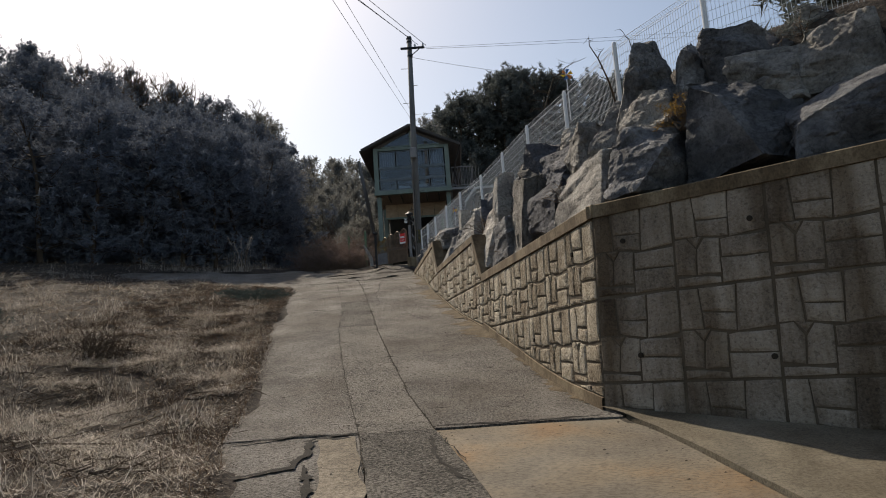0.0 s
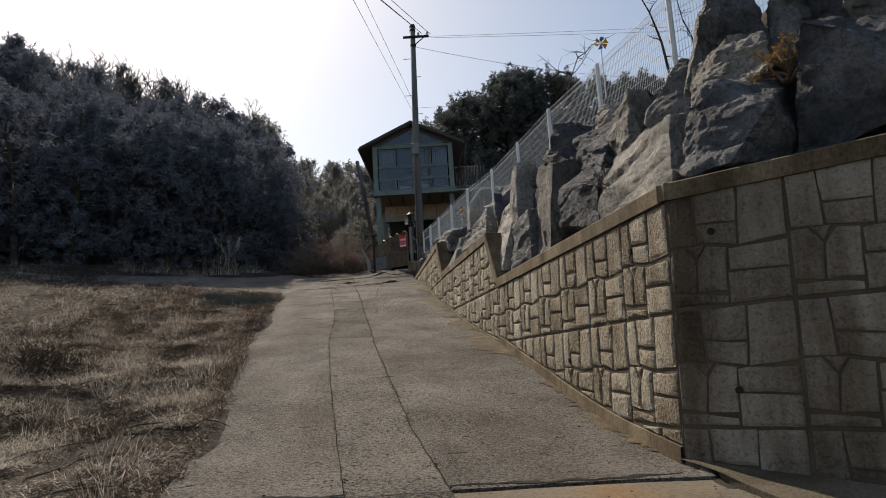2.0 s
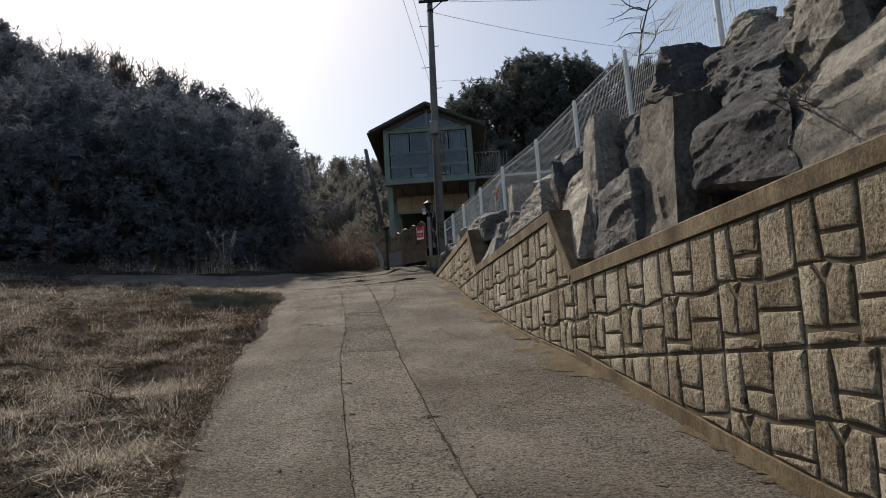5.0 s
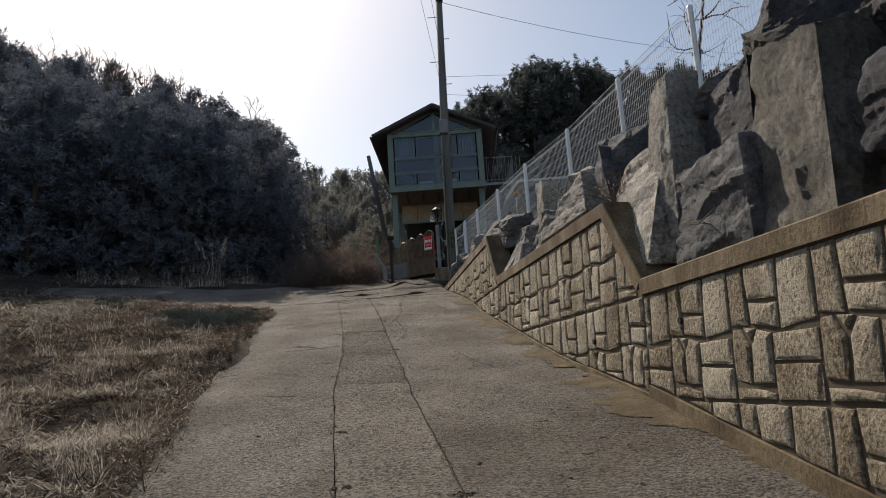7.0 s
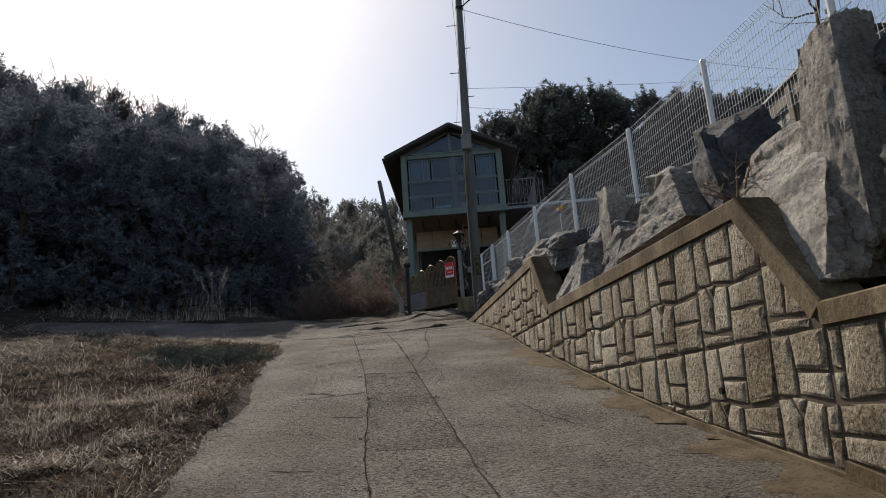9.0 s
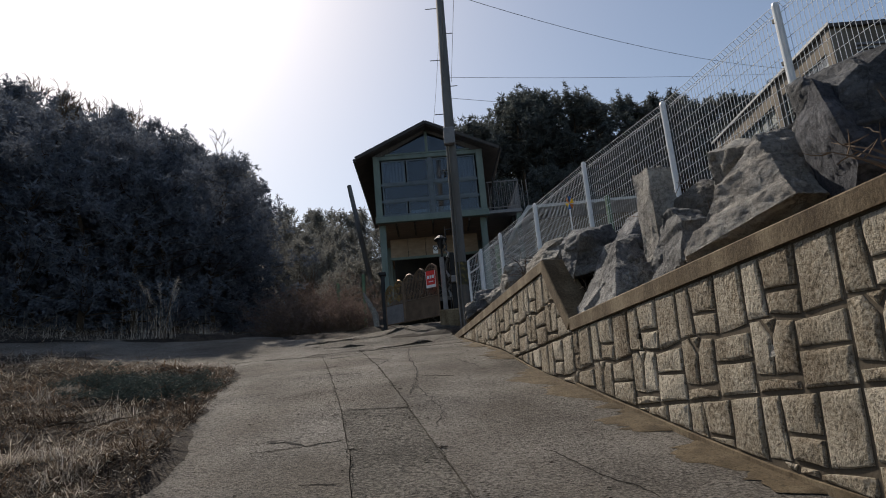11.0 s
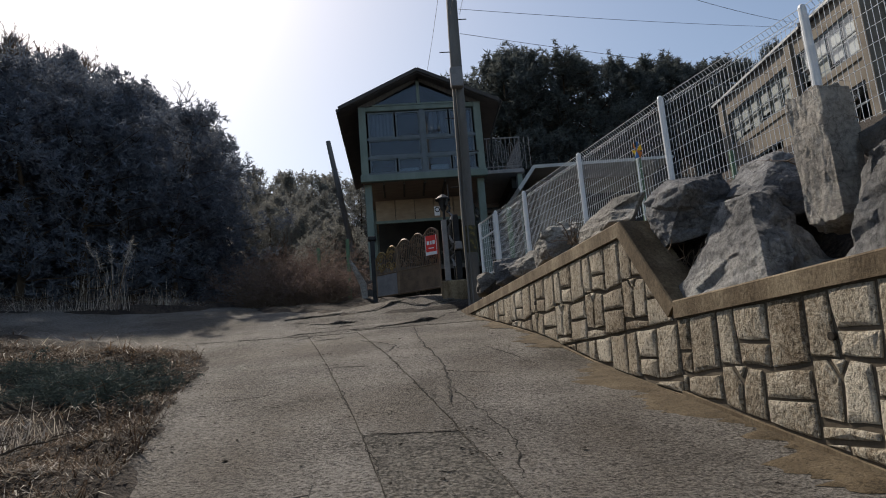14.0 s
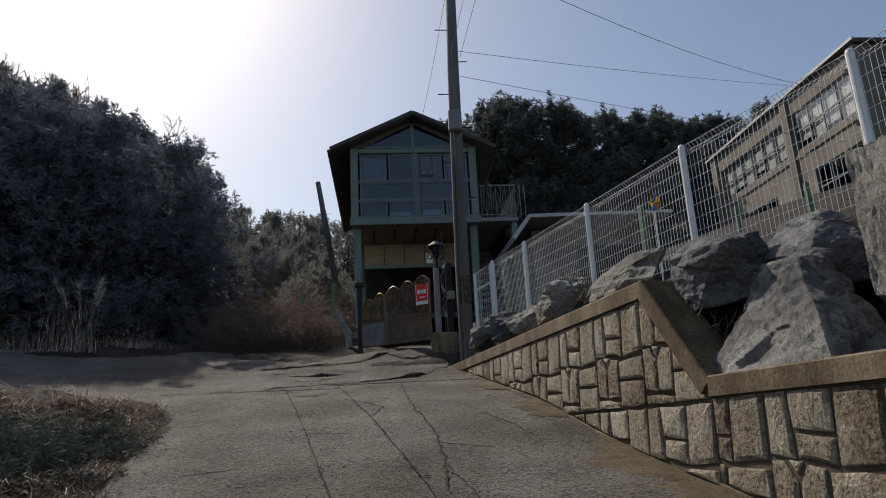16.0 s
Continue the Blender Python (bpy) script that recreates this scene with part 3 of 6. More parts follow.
UPLIFT = 0.006
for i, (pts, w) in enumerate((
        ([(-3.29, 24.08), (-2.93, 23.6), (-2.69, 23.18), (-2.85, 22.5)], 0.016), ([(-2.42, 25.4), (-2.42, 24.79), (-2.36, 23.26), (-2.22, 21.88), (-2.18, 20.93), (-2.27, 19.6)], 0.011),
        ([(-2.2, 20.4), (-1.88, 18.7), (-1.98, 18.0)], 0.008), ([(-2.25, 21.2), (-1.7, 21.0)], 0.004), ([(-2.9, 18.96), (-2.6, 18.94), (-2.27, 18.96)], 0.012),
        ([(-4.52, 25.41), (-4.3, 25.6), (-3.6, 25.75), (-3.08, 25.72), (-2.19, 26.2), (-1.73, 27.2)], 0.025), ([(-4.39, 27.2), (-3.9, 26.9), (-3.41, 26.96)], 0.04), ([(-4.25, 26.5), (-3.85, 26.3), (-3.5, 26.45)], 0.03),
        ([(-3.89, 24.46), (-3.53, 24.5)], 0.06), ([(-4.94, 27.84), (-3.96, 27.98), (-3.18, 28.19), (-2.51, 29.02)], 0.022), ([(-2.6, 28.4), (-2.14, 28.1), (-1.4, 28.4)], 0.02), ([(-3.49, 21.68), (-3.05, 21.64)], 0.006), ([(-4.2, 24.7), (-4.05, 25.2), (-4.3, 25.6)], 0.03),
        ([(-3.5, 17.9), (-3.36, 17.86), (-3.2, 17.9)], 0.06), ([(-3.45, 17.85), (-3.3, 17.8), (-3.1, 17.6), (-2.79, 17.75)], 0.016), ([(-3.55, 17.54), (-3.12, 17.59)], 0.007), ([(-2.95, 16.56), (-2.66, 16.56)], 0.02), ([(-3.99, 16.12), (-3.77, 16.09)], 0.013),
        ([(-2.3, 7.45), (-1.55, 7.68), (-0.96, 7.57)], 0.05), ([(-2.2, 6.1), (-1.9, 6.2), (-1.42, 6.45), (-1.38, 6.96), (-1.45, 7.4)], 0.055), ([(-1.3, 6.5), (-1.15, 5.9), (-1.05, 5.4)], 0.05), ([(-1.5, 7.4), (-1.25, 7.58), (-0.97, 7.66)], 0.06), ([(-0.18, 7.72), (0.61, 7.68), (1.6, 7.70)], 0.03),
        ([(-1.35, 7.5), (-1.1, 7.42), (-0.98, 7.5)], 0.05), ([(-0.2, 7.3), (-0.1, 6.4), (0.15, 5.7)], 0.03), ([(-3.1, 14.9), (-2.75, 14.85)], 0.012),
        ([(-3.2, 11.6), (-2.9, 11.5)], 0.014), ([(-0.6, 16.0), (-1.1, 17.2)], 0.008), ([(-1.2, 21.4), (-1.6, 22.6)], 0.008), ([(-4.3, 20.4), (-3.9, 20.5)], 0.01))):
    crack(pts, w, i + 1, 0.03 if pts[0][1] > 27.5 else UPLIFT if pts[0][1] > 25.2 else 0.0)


def broken_lip(pts, h, depth, seed):
    """A slab's broken edge that stands proud towards the foot of the road and runs out uphill."""
    fine = []
    for p, q in zip(pts, pts[1:]):
        k = max(2, int(math.dist(p, q) / 0.05))
        fine += [(p[0] + (q[0] - p[0]) * i / k, p[1] + (q[1] - p[1]) * i / k) for i in range(k)]
    fine.append(pts[-1])
    n = len(fine)
    vs, fs = [], []
    for i, (x, y) in enumerate(fine):
        y += 0.12 * noise.noise((x * 2.7, seed, 0)) + 0.07 * noise.noise((x * 8, seed, 5)) + 0.03 * noise.noise((x * 23, seed, 7))
        w = h * min(1.0, 0.15 + 0.12 * min(i, n - 1 - i)) * max(0.02, 0.35 + 1.1 * noise.noise((x * 2.9, seed, 9)))
        for dy, up in ((0.012, -0.05), (0.0, w * 0.8), (0.02, w), (depth * 0.4, w * 0.55), (depth, 0.002)):
            vs.append((x, y + dy, surface(x, y + dy) + gate_rise(x, y + dy) + up + (0.02 if y > 27.2 else 0.004)))
    fs = [(j * 5 + i, j * 5 + 5 + i, j * 5 + 6 + i, j * 5 + 1 + i) for j in range(n - 1) for i in range(4)]
    part_data("broken_slab", vs, fs, M_CONC, road, "cracked and lifted slab edge")


for i, (pts, h, d) in enumerate((
        ([(-4.52, 25.41), (-4.3, 25.6), (-3.6, 25.75), (-3.08, 25.72), (-2.19, 26.2), (-1.73, 27.0)], 0.06, 0.7), ([(-3.93, 24.46), (-3.5, 24.5)], 0.05, 0.3),
        ([(-4.42, 27.1), (-3.9, 26.85), (-3.41, 26.96)], 0.07, 0.5), ([(-4.3, 26.45), (-3.85, 26.3), (-3.5, 26.42)], 0.055, 0.4),
        ([(-4.94, 27.84), (-3.96, 27.98), (-3.18, 28.19), (-2.51, 28.7)], 0.07, 0.8), ([(-2.6, 28.35), (-2.14, 28.1), (-1.4, 28.4)], 0.06, 0.6), ([(-3.58, 17.8), (-3.42, 17.84), (-3.2, 17.8)], 0.035, 0.25))):
    broken_lip(pts, h, d, i + 0.5)
r = random.Random(12)
for i in range(22):
    y = r.uniform(8, 25)
    x = r.uniform(road_line(0, y) + 0.15, road_line(3, y) - 0.5)
    L = r.uniform(0.05, 0.17)
    crack([(x, y), (x + L * 0.6, y + r.uniform(-.03, .03)), (x + L, y + r.uniform(-.06, .06))], r.uniform(0.005, 0.014), 90 + i)
# the same near-black shade ribbons run along the patch's joints
for i, k in enumerate((1, 2)):
    for j in range(12):
        y0 = 6.0 + j * 1.5 + 0.3 * i
        crack([(road_line(k, y0 + q), y0 + q) for q in (0, 0.5, 1.0)], 0.003 if j % 3 else 0.009, 40 + 13 * i + j)


def silt(y0, y1, reach, seed):
    """Washed-down brown silt that lies along the foot of the wall."""
    vs, fs = [], []
    n = int((y1 - y0) / 0.05)
    for j in range(n + 1):
        y = y0 + (y1 - y0) * j / n
        w = reach * max(0.04, 0.45 + 0.9 * noise.noise((y * 0.9, seed, 0)) + 0.45 * noise.noise((y * 3.7, seed, 4)) + 0.25 * noise.noise((y * 13, seed, 8))) * min(1, 0.1 + min(j, n - j) * 0.06)
        for i in range(4):
            x = road_line(3, y) + 0.02 - w * i / 3
            vs.append((x, y, road_z(x, y) + 0.013 * (1 - i / 3) + (0.014 if i < 3 else 0.004)))
    fs = [(j * 4 + i, j * 4 + i + 1, j * 4 + i + 5, j * 4 + i + 4) for j in range(n) for i in range(3)]
    part_data("silt", vs, fs, M_SILT, road, "brown washed-down silt", smooth=True)


M_SILT = material("silt", [(0.055, 0.038, 0.02), (0.105, 0.076, 0.043), (0.165, 0.125, 0.077)], 5, 0.95, 1.0, 70, bump_scale=0.02, pits=0.6, pit_scale=34.0, pit_at=(0.40, 0.48))
for k, (a, b, w) in enumerate(((7.9, 11.5, 0.22), (10.8, 15.0, 0.32), (14.2, 19.0, 0.42), (18.4, 23.5, 0.38), (23.0, 27.2, 0.25))):
    silt(a, b, w * 2.1, k * 3.3)


def clods(places, mat):
    """Small broken lumps with a flat foot, one mesh: x, y, size of each."""
    r = random.Random(8)
    vs, fs = [], []
    for x, y, s in places:
        k = len(vs)
        z = road_z(x, y) + 0.006
        for dx, dy, dz in ((1, 0, 0), (0, 1, 0), (-1, 0, 0), (0, -1, 0), (r.uniform(-.4, .4), r.uniform(-.4, .4), 0.8)):
            vs.append((x + dx * s * r.uniform(.5, 1.6), y + dy * s * r.uniform(.5, 1.2), z + dz * s * r.uniform(.4, 0.9)))
        fs += [(k, k + 1, k + 4), (k + 1, k + 2, k + 4), (k + 2, k + 3, k + 4), (k + 3, k, k + 4)]
    return part_data("grit", vs, fs, mat)


r = random.Random(4)
places = []
for _ in range(2600):
    y = r.uniform(5.2, 27)
    a, b = road_line(0, y), road_line(3, y)
    t = r.random() if r.random() < 0.5 else (1 - abs(r.gauss(0, 0.05)) if r.random() < 0.5 else abs(r.gauss(0, 0.05)))
    places.append((a + (b - a) * min(0.99, max(0.01, t)), y, r.choice((0.003, 0.004, 0.005, 0.006, 0.007, 0.012))))
for _ in range(150):
    y = r.uniform(6, 27)
    x = road_line(0, y) + (road_line(3, y) - road_line(0, y)) * r.random()
    places.append((x, y, r.uniform(0.010, 0.022)))
# drifts of clods and dead leaves caught on the joints and the edge
for _ in range(70):
    y = r.uniform(5.6, 26)
    x = road_line(r.choice((0, 1, 1, 2, 2, 3)), y) + r.gauss(0, 0.04)
    w = r.uniform(0.04, 0.16)
    places += [(x + r.gauss(0, w), y + r.gauss(0, w * 0.45), r.choice((0.005, 0.007, 0.01, 0.014))) for _ in range(r.randrange(6, 26))]
tagged(clods(places, M_JOINT), "scattered grit, clods and dead leaves on the road", "grit", kind="stuff")

# ---- retaining wall of formed stone ----
LEAN_F, LEAN_S, PANEL_W, PANEL_H, REF = 0.03, 0.012, 0.93, 0.93, 2.79
FDIR0 = Vector((0.63 - 1.77, 14.3 - 7.95, 0)).normalized()
FNORM = Vector((-FDIR0.y, FDIR0.x, 0))
_det = FNORM.x * SNORM.y - FNORM.y * SNORM.x
KCORN = Vector(((LEAN_F * SNORM.y - LEAN_S * FNORM.y) / _det, (LEAN_S * FNORM.x - LEAN_F * SNORM.x) / _det, 0))
_fs = np.cumsum([0] + [math.dist(a, b) for a, b in zip(list(zip(WALL_X, WALL_Y)), list(zip(WALL_X, WALL_Y))[1:])])


def u_of(y):
    return float(np.interp(y, WALL_Y, _fs))


def front_at(u, v, d, top):
    """A place on the long face: u along it, v the height, d proud of it, under a cap at top."""
    x, y = float(np.interp(u, _fs, WALL_X)), float(np.interp(u, _fs, WALL_Y))
    if u < 0:
        x, y = CORNER.x + FDIR0.x * u, CORNER.y + FDIR0.y * u
    if u > _fs[-1]:
        x, y = x - 0.139 * (u - _fs[-1]), y + 0.99 * (u - _fs[-1])
    o = REF - v
    return Vector((x, y, v)) + KCORN * o + FNORM * d


def south_at(u, v, d, top):
    o = REF - v
    p = CORNER + SDIR * u + KCORN * o + SNORM * d
    return Vector((p.x, p.y, v))


# outlines of the formed stones in one square panel
PATTERN = [
    [(0, .55), (.25, .53), (.22, 1), (0, 1)],
    [(.25, .73), (.61, .70), (.62, 1), (.22, 1)],
    [(.26, .55), (.60, .50), (.61, .69), (.25, .72)],
    [(.61, .49), (1, .52), (1, 1), (.63, 1)],
    [(0, .14), (.22, .11), (.24, .40), (.13, .54), (0, .54)],
    [(.14, .545), (.245, .42), (.32, .53)],
    [(.23, .11), (.49, .11), (.50, .49), (.33, .52), (.25, .40)],
    [(0, 0), (.49, 0), (.49, .10), (.22, .10), (0, .13)],
    [(.51, .28), (1, .26), (1, .51), (.60, .48), (.51, .48)],
    [(.50, 0), (1, 0), (1, .25), (.50, .27)],
]


def clip(poly, a, b, c):
    """What of a polygon has a*u + b*v <= c."""
    out = []
    for p, q in zip(poly, poly[1:] + poly[:1]):
        dp, dq = a * p[0] + b * p[1] - c, a * q[0] + b * q[1] - c
        if dp <= 0:
            out.append(p)
        if dp * dq < 0:
            t = dp / (dp - dq)
            out.append((p[0] + (q[0] - p[0]) * t, p[1] + (q[1] - p[1]) * t))
    return out


def area(poly):
    return 0.5 * sum(p[0] * q[1] - q[0] * p[1] for p, q in zip(poly, poly[1:] + poly[:1]))


def inset(poly, d):
    out = poly
    for p, q in zip(poly, poly[1:] + poly[:1]):
        ex, ey = q[0] - p[0], q[1] - p[1]
        L = math.hypot(ex, ey)
        if L < 1e-6:
            continue
        a, b = ey / L, -ex / L
        out = clip(out, a, b, a * p[0] + b * p[1] - d)
        if len(out) < 3:
            return []
    return out


def merge_close(poly, eps):
    out = []
    for p in poly:
        if not out or math.dist(p, out[-1]) > eps:
            out.append(p)
    if len(out) > 1 and math.dist(out[0], out[-1]) <= eps:
        out.pop()
    return out


def stone(parent, poly, place, top, mat, rng, proud, joint):
    """One formed stone: a proud face with a worn, rounded rim."""
    poly = merge_close(inset(poly, joint), 0.012)
    if len(poly) < 3 or area(poly) < 0.003:
        return
    cx, cy = sum(p[0] for p in poly) / len(poly), sum(p[1] for p in poly) / len(poly)
    fine = []
    for p, q in zip(poly, poly[1:] + poly[:1]):
        k = 2 if math.dist(p, q) > 0.2 else 1
        for i in range(k):
            t = i / k
            fine.append((p[0] + (q[0] - p[0]) * t + rng.uniform(-.006, .006), p[1] + (q[1] - p[1]) * t + rng.uniform(-.006, .006)))
    size = math.sqrt(area(poly))
    vs, fs = [], []
    n = len(fine)
    out = proud * rng.uniform(0.8, 1.25)
    for shrink, d in ((0.0, -0.02), (0.003, out * 0.55), (0.012, out * 0.9), (0.035, out + 0.004)):
        s = max(0.3, 1 - shrink * 2 / size)
        for p in fine:
            dd = d + (rng.uniform(-.004, .004) if d > 0 else 0)
            vs.append(place(cx + (p[0] - cx) * s, cy + (p[1] - cy) * s, dd, top))
    for r in range(3):
        for i in range(n):
            fs.append((r * n + i, r * n + (i + 1) % n, (r + 1) * n + (i + 1) % n, (r + 1) * n + i))
    vs.append(place(cx, cy, out + 0.008 + rng.uniform(-.004, .006), top))
    for i in range(n):
        fs.append((3 * n + i, 3 * n + (i + 1) % n, 4 * n))
    part_data("stone", vs, fs, mat, parent)


def body_mesh(place, outline, top, depth):
    """The wall's own body behind its stones: an outline in u, v with a thickness."""
    bm = bmesh.new()
    fr = [bm.verts.new(place(u, v, 0, top)) for u, v in outline]
    bk = [bm.verts.new(place(u, v, -depth - LEAN_F * (REF - v), top)) for u, v in outline]
    bm.faces.new(fr)
    bm.faces.new(bk[::-1])
    for i in range(len(fr)):
        j = (i + 1) % len(fr)
        bm.faces.new((fr[j], fr[i], bk[i], bk[j]))
    return bm


def coping(parent, place, pts, top, thick=0.15, proud=0.034, depth=0.34, mat=None):
    """A cast cap along points (u, v of its upper edge), mitred where it bends."""
    rng = random.Random(int(pts[0][0] * 100) + 5)
    fine = []
    for p, q in zip(pts, pts[1:]):
        k = max(1, int(math.dist(p, q) / 0.5))
        fine += [(p[0] + (q[0] - p[0]) * i / k, p[1] + (q[1] - p[1]) * i / k) for i in range(k)]
    fine.append(pts[-1])
    bm = bmesh.new()
    rings = []
    for i, (u, v) in enumerate(fine):
        a, b = fine[max(0, i - 1)], fine[min(len(fine) - 1, i + 1)]
        d1 = Vector((u - a[0], v - a[1], 0)) if i else Vector((b[0] - u, b[1] - v, 0))
        d2 = Vector((b[0] - u, b[1] - v, 0)) if i < len(fine) - 1 else d1
        d1.normalize(), d2.normalize()
        n1, n2 = Vector((d1.y, -d1.x, 0)), Vector((d2.y, -d2.x, 0))
        m = (n1 + n2) / max(0.5, 1 + n1.dot(n2))
        w = rng.uniform(-.003, .003)
        lu, lv = u + m.x * thick, v + m.y * thick
        c = 0.012
        ring = [place(u, v, proud - c + w, top), place(u + m.x * c, v + m.y * c, proud + w, top), place(lu, lv, proud + w, top), place(lu, lv, -depth, top), place(u, v, -depth, top)]
        rings.append([bm.verts.new(p) for p in ring])
    for r0, r1 in zip(rings, rings[1:]):
        for k in range(5):
            bm.faces.new((r0[k], r0[(k + 1) % 5], r1[(k + 1) % 5], r1[k]))
    bm.faces.new(rings[0])
    bm.faces.new(rings[-1][::-1])
    return part("coping", bm, mat or M_CAP, parent, "brown-stained concrete coping")


def weep_hole(parent, place, u, v, top, d):
    # Solid plug; its dark colour stands in for the shade inside the hole.
    bm = bmesh.new()
    c = place(u, v, d, top)
    n = (place(u, v, d + 1, top) - c).normalized()
    ring = [(c - n * 0.05), c + n * 0.012]
    tube(bm, ring, [0.028, 0.028], 12)
    part("weep_hole", bm, M_JOINT, parent, "dark round drain hole")


N1, N2 = u_of(13.90), u_of(19.58)
A1, A2 = u_of(14.66), u_of(20.38)
UEND = u_of(27.25)
BASE = lambda u: road_z(0.5, float(np.interp(u, _fs, WALL_Y)))
SEGS = [(0.0, N1, None, 2.79, 0.14, 0.0), (N1, N2, A1, 3.72, 0.06, 0.124), (N2, UEND, A2, 4.62, 0.03, N2 % PANEL_W)]
for u0, u1, ua, top, toe, org in SEGS:
    low = top - 0.15
    w = thing("retaining_wall", (0, 0, 0), "stepped concrete retaining wall with sunlit formed stones", "wall", "stepped walls along the road", "structure")
    rng = random.Random(int(top * 100))
    steps = [u0 + (u1 - u0) * i / 12 for i in range(13)]
    outline = [(u, BASE(u) - 0.35) for u in steps]
    if ua:
        prev = top - PANEL_H
        outline += [(u1, low), (ua, low), (u0, prev - 0.15)]
    else:
        outline += [(u1, low), (u0, low)]
    part("wall_body", body_mesh(front_at, outline, top, 0.34), M_WALL, w)
    if ua:
        if top < 4:
            pts = [(u0 - 0.01, prev), (ua, top), (u1, top)]
        else:
            pts = [(u0 - 0.01, prev), (ua, top), (u1 + 0.35, top)]
    else:
        pts = [(-0.055, top), (u1 + 0.02, top)]
    coping(w, front_at, pts, top)
    for pu in range(int(u0 / PANEL_W) - 2, int(u1 / PANEL_W) + 1):
        for pv in range(0, 5):
            v1 = low - pv * PANEL_H
            ou, ov = org + pu * PANEL_W, v1 - PANEL_H
            if v1 < BASE(ou + 0.45) or ou > u1 or ou + PANEL_W + 0.15 < u0:
                continue
            for shape in PATTERN:
                poly = [(ou + 0.008 + (1 - a) * (PANEL_W - 0.012), ov + 0.006 + b * (PANEL_H - 0.014)) for a, b in shape][::-1]
                poly = clip(poly, -1, 0, -u0 - 0.004)
                poly = clip(poly, 1, 0, u1) if poly else poly
                uc = ou + 0.45
                sl = (BASE(uc + 0.5) - BASE(uc - 0.5))
                poly = clip(poly, sl, -1, sl * uc - BASE(uc) - toe) if poly else poly
                if ua and v1 > prev - 0.1:
                    k = PANEL_H / (ua - u0)
                    poly = clip(poly, -k, 1, prev - 0.15 - k * u0 - 0.05) if poly else poly
                if len(poly) > 2:
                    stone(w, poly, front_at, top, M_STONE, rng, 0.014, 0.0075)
            if (pu * 2 + pv) % 5 == 0 and v1 - 0.3 > BASE(ou + 0.7) + 0.2 and u0 < ou + 0.72 < u1:
                weep_hole(w, front_at, ou + 0.72, v1 - 0.35 if pv else v1 - 0.3, top, 0.016)
    # plain footing that shows under the stones
    fo = [(u, BASE(u) - 0.3) for u in steps] + [(u, BASE(u) + toe - 0.01 + 0.02 * noise.noise((u * 3, 1, 1))) for u in steps[::-1]]
    bm = bmesh.new()
    n_ = len(steps)
    fr = [bm.verts.new(front_at(u, v, 0.03, top)) for u, v in fo]
    bk = [bm.verts.new(front_at(u, v, -0.02, top)) for u, v in fo]
    for i in range(n_ - 1):
        a, b, c, d = i, i + 1, 2 * n_ - 2 - i, 2 * n_ - 1 - i
        bm.faces.new((fr[a], fr[b], fr[c], fr[d]))
        bm.faces.new((fr[d], fr[c], bk[c], bk[d]))
    part("footing", bm, M_CAP, w, "stained plain concrete footing")

SW = thing("retaining_wall", (0, 0, 0), "shaded concrete retaining wall of large formed stones", "wall", "", "structure")
rng = random.Random(77)
part("wall_body", body_mesh(south_at, [(0, -0.2), (9, -0.6), (9, 2.64), (0, 2.64)], 2.79, 0.34), M_WALL, SW)
coping(SW, south_at, [(-0.055, 2.79), (9, 2.79)], 2.79)
for pu in range(-1, 10):
    for pv in range(0, 3):
        ou, ov = pu * 0.935, 2.66 - (pv + 1) * PANEL_H
        for shape in PATTERN:
            poly = [(ou + 0.011 + a * 0.913, ov + 0.011 + b * (PANEL_H - 0.024)) for a, b in shape]
            poly = clip(poly, -1, 0, -0.006)
            poly = clip(poly, 0, -1, -(0.25 if pu < 4 else -0.1)) if poly else poly
            if len(poly) > 2:
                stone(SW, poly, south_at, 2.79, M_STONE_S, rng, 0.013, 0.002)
for u, v in ((0.37, 2.32), (1.72, 2.32), (0.48, 1.08), (1.82, 1.0), (3.1, 2.3), (3.3, 0.9)):
    weep_hole(SW, south_at, u, v, 2.79, 0.022)
# plain concrete apron between the road and the shaded wall
bm = bmesh.new()
rows = []
for i in range(31):
    u = -0.02 + 9 * i / 30
    w = south_at(u, 0.4, 0.05, 2.79)
    y = 7.65 - 9.5 * i / 30
    e = Vector((road_line(3, y) + 0.02, y, 0))
    row = []
    for k in range(7):
        p = e.lerp(Vector((w.x, w.y, 0)), k / 6)
        row.append(bm.verts.new((p.x, p.y, prof(p.y) + 0.012 + 0.03 * (k / 6) + 0.008 * noise.noise((p.x * 2, p.y * 2, 1)))))
    d = bm.verts.new((row[0].co.x, row[0].co.y, row[0].co.z - 0.15))
    rows.append([d] + row)
for a, b in zip(rows, rows[1:]):
    for k in range(7):
        bm.faces.new((a[k], b[k], b[k + 1], a[k + 1]))
tagged(part("apron", bm, M_APRON), "plain brownish concrete apron at the wall's foot", "pavement", kind="structure")


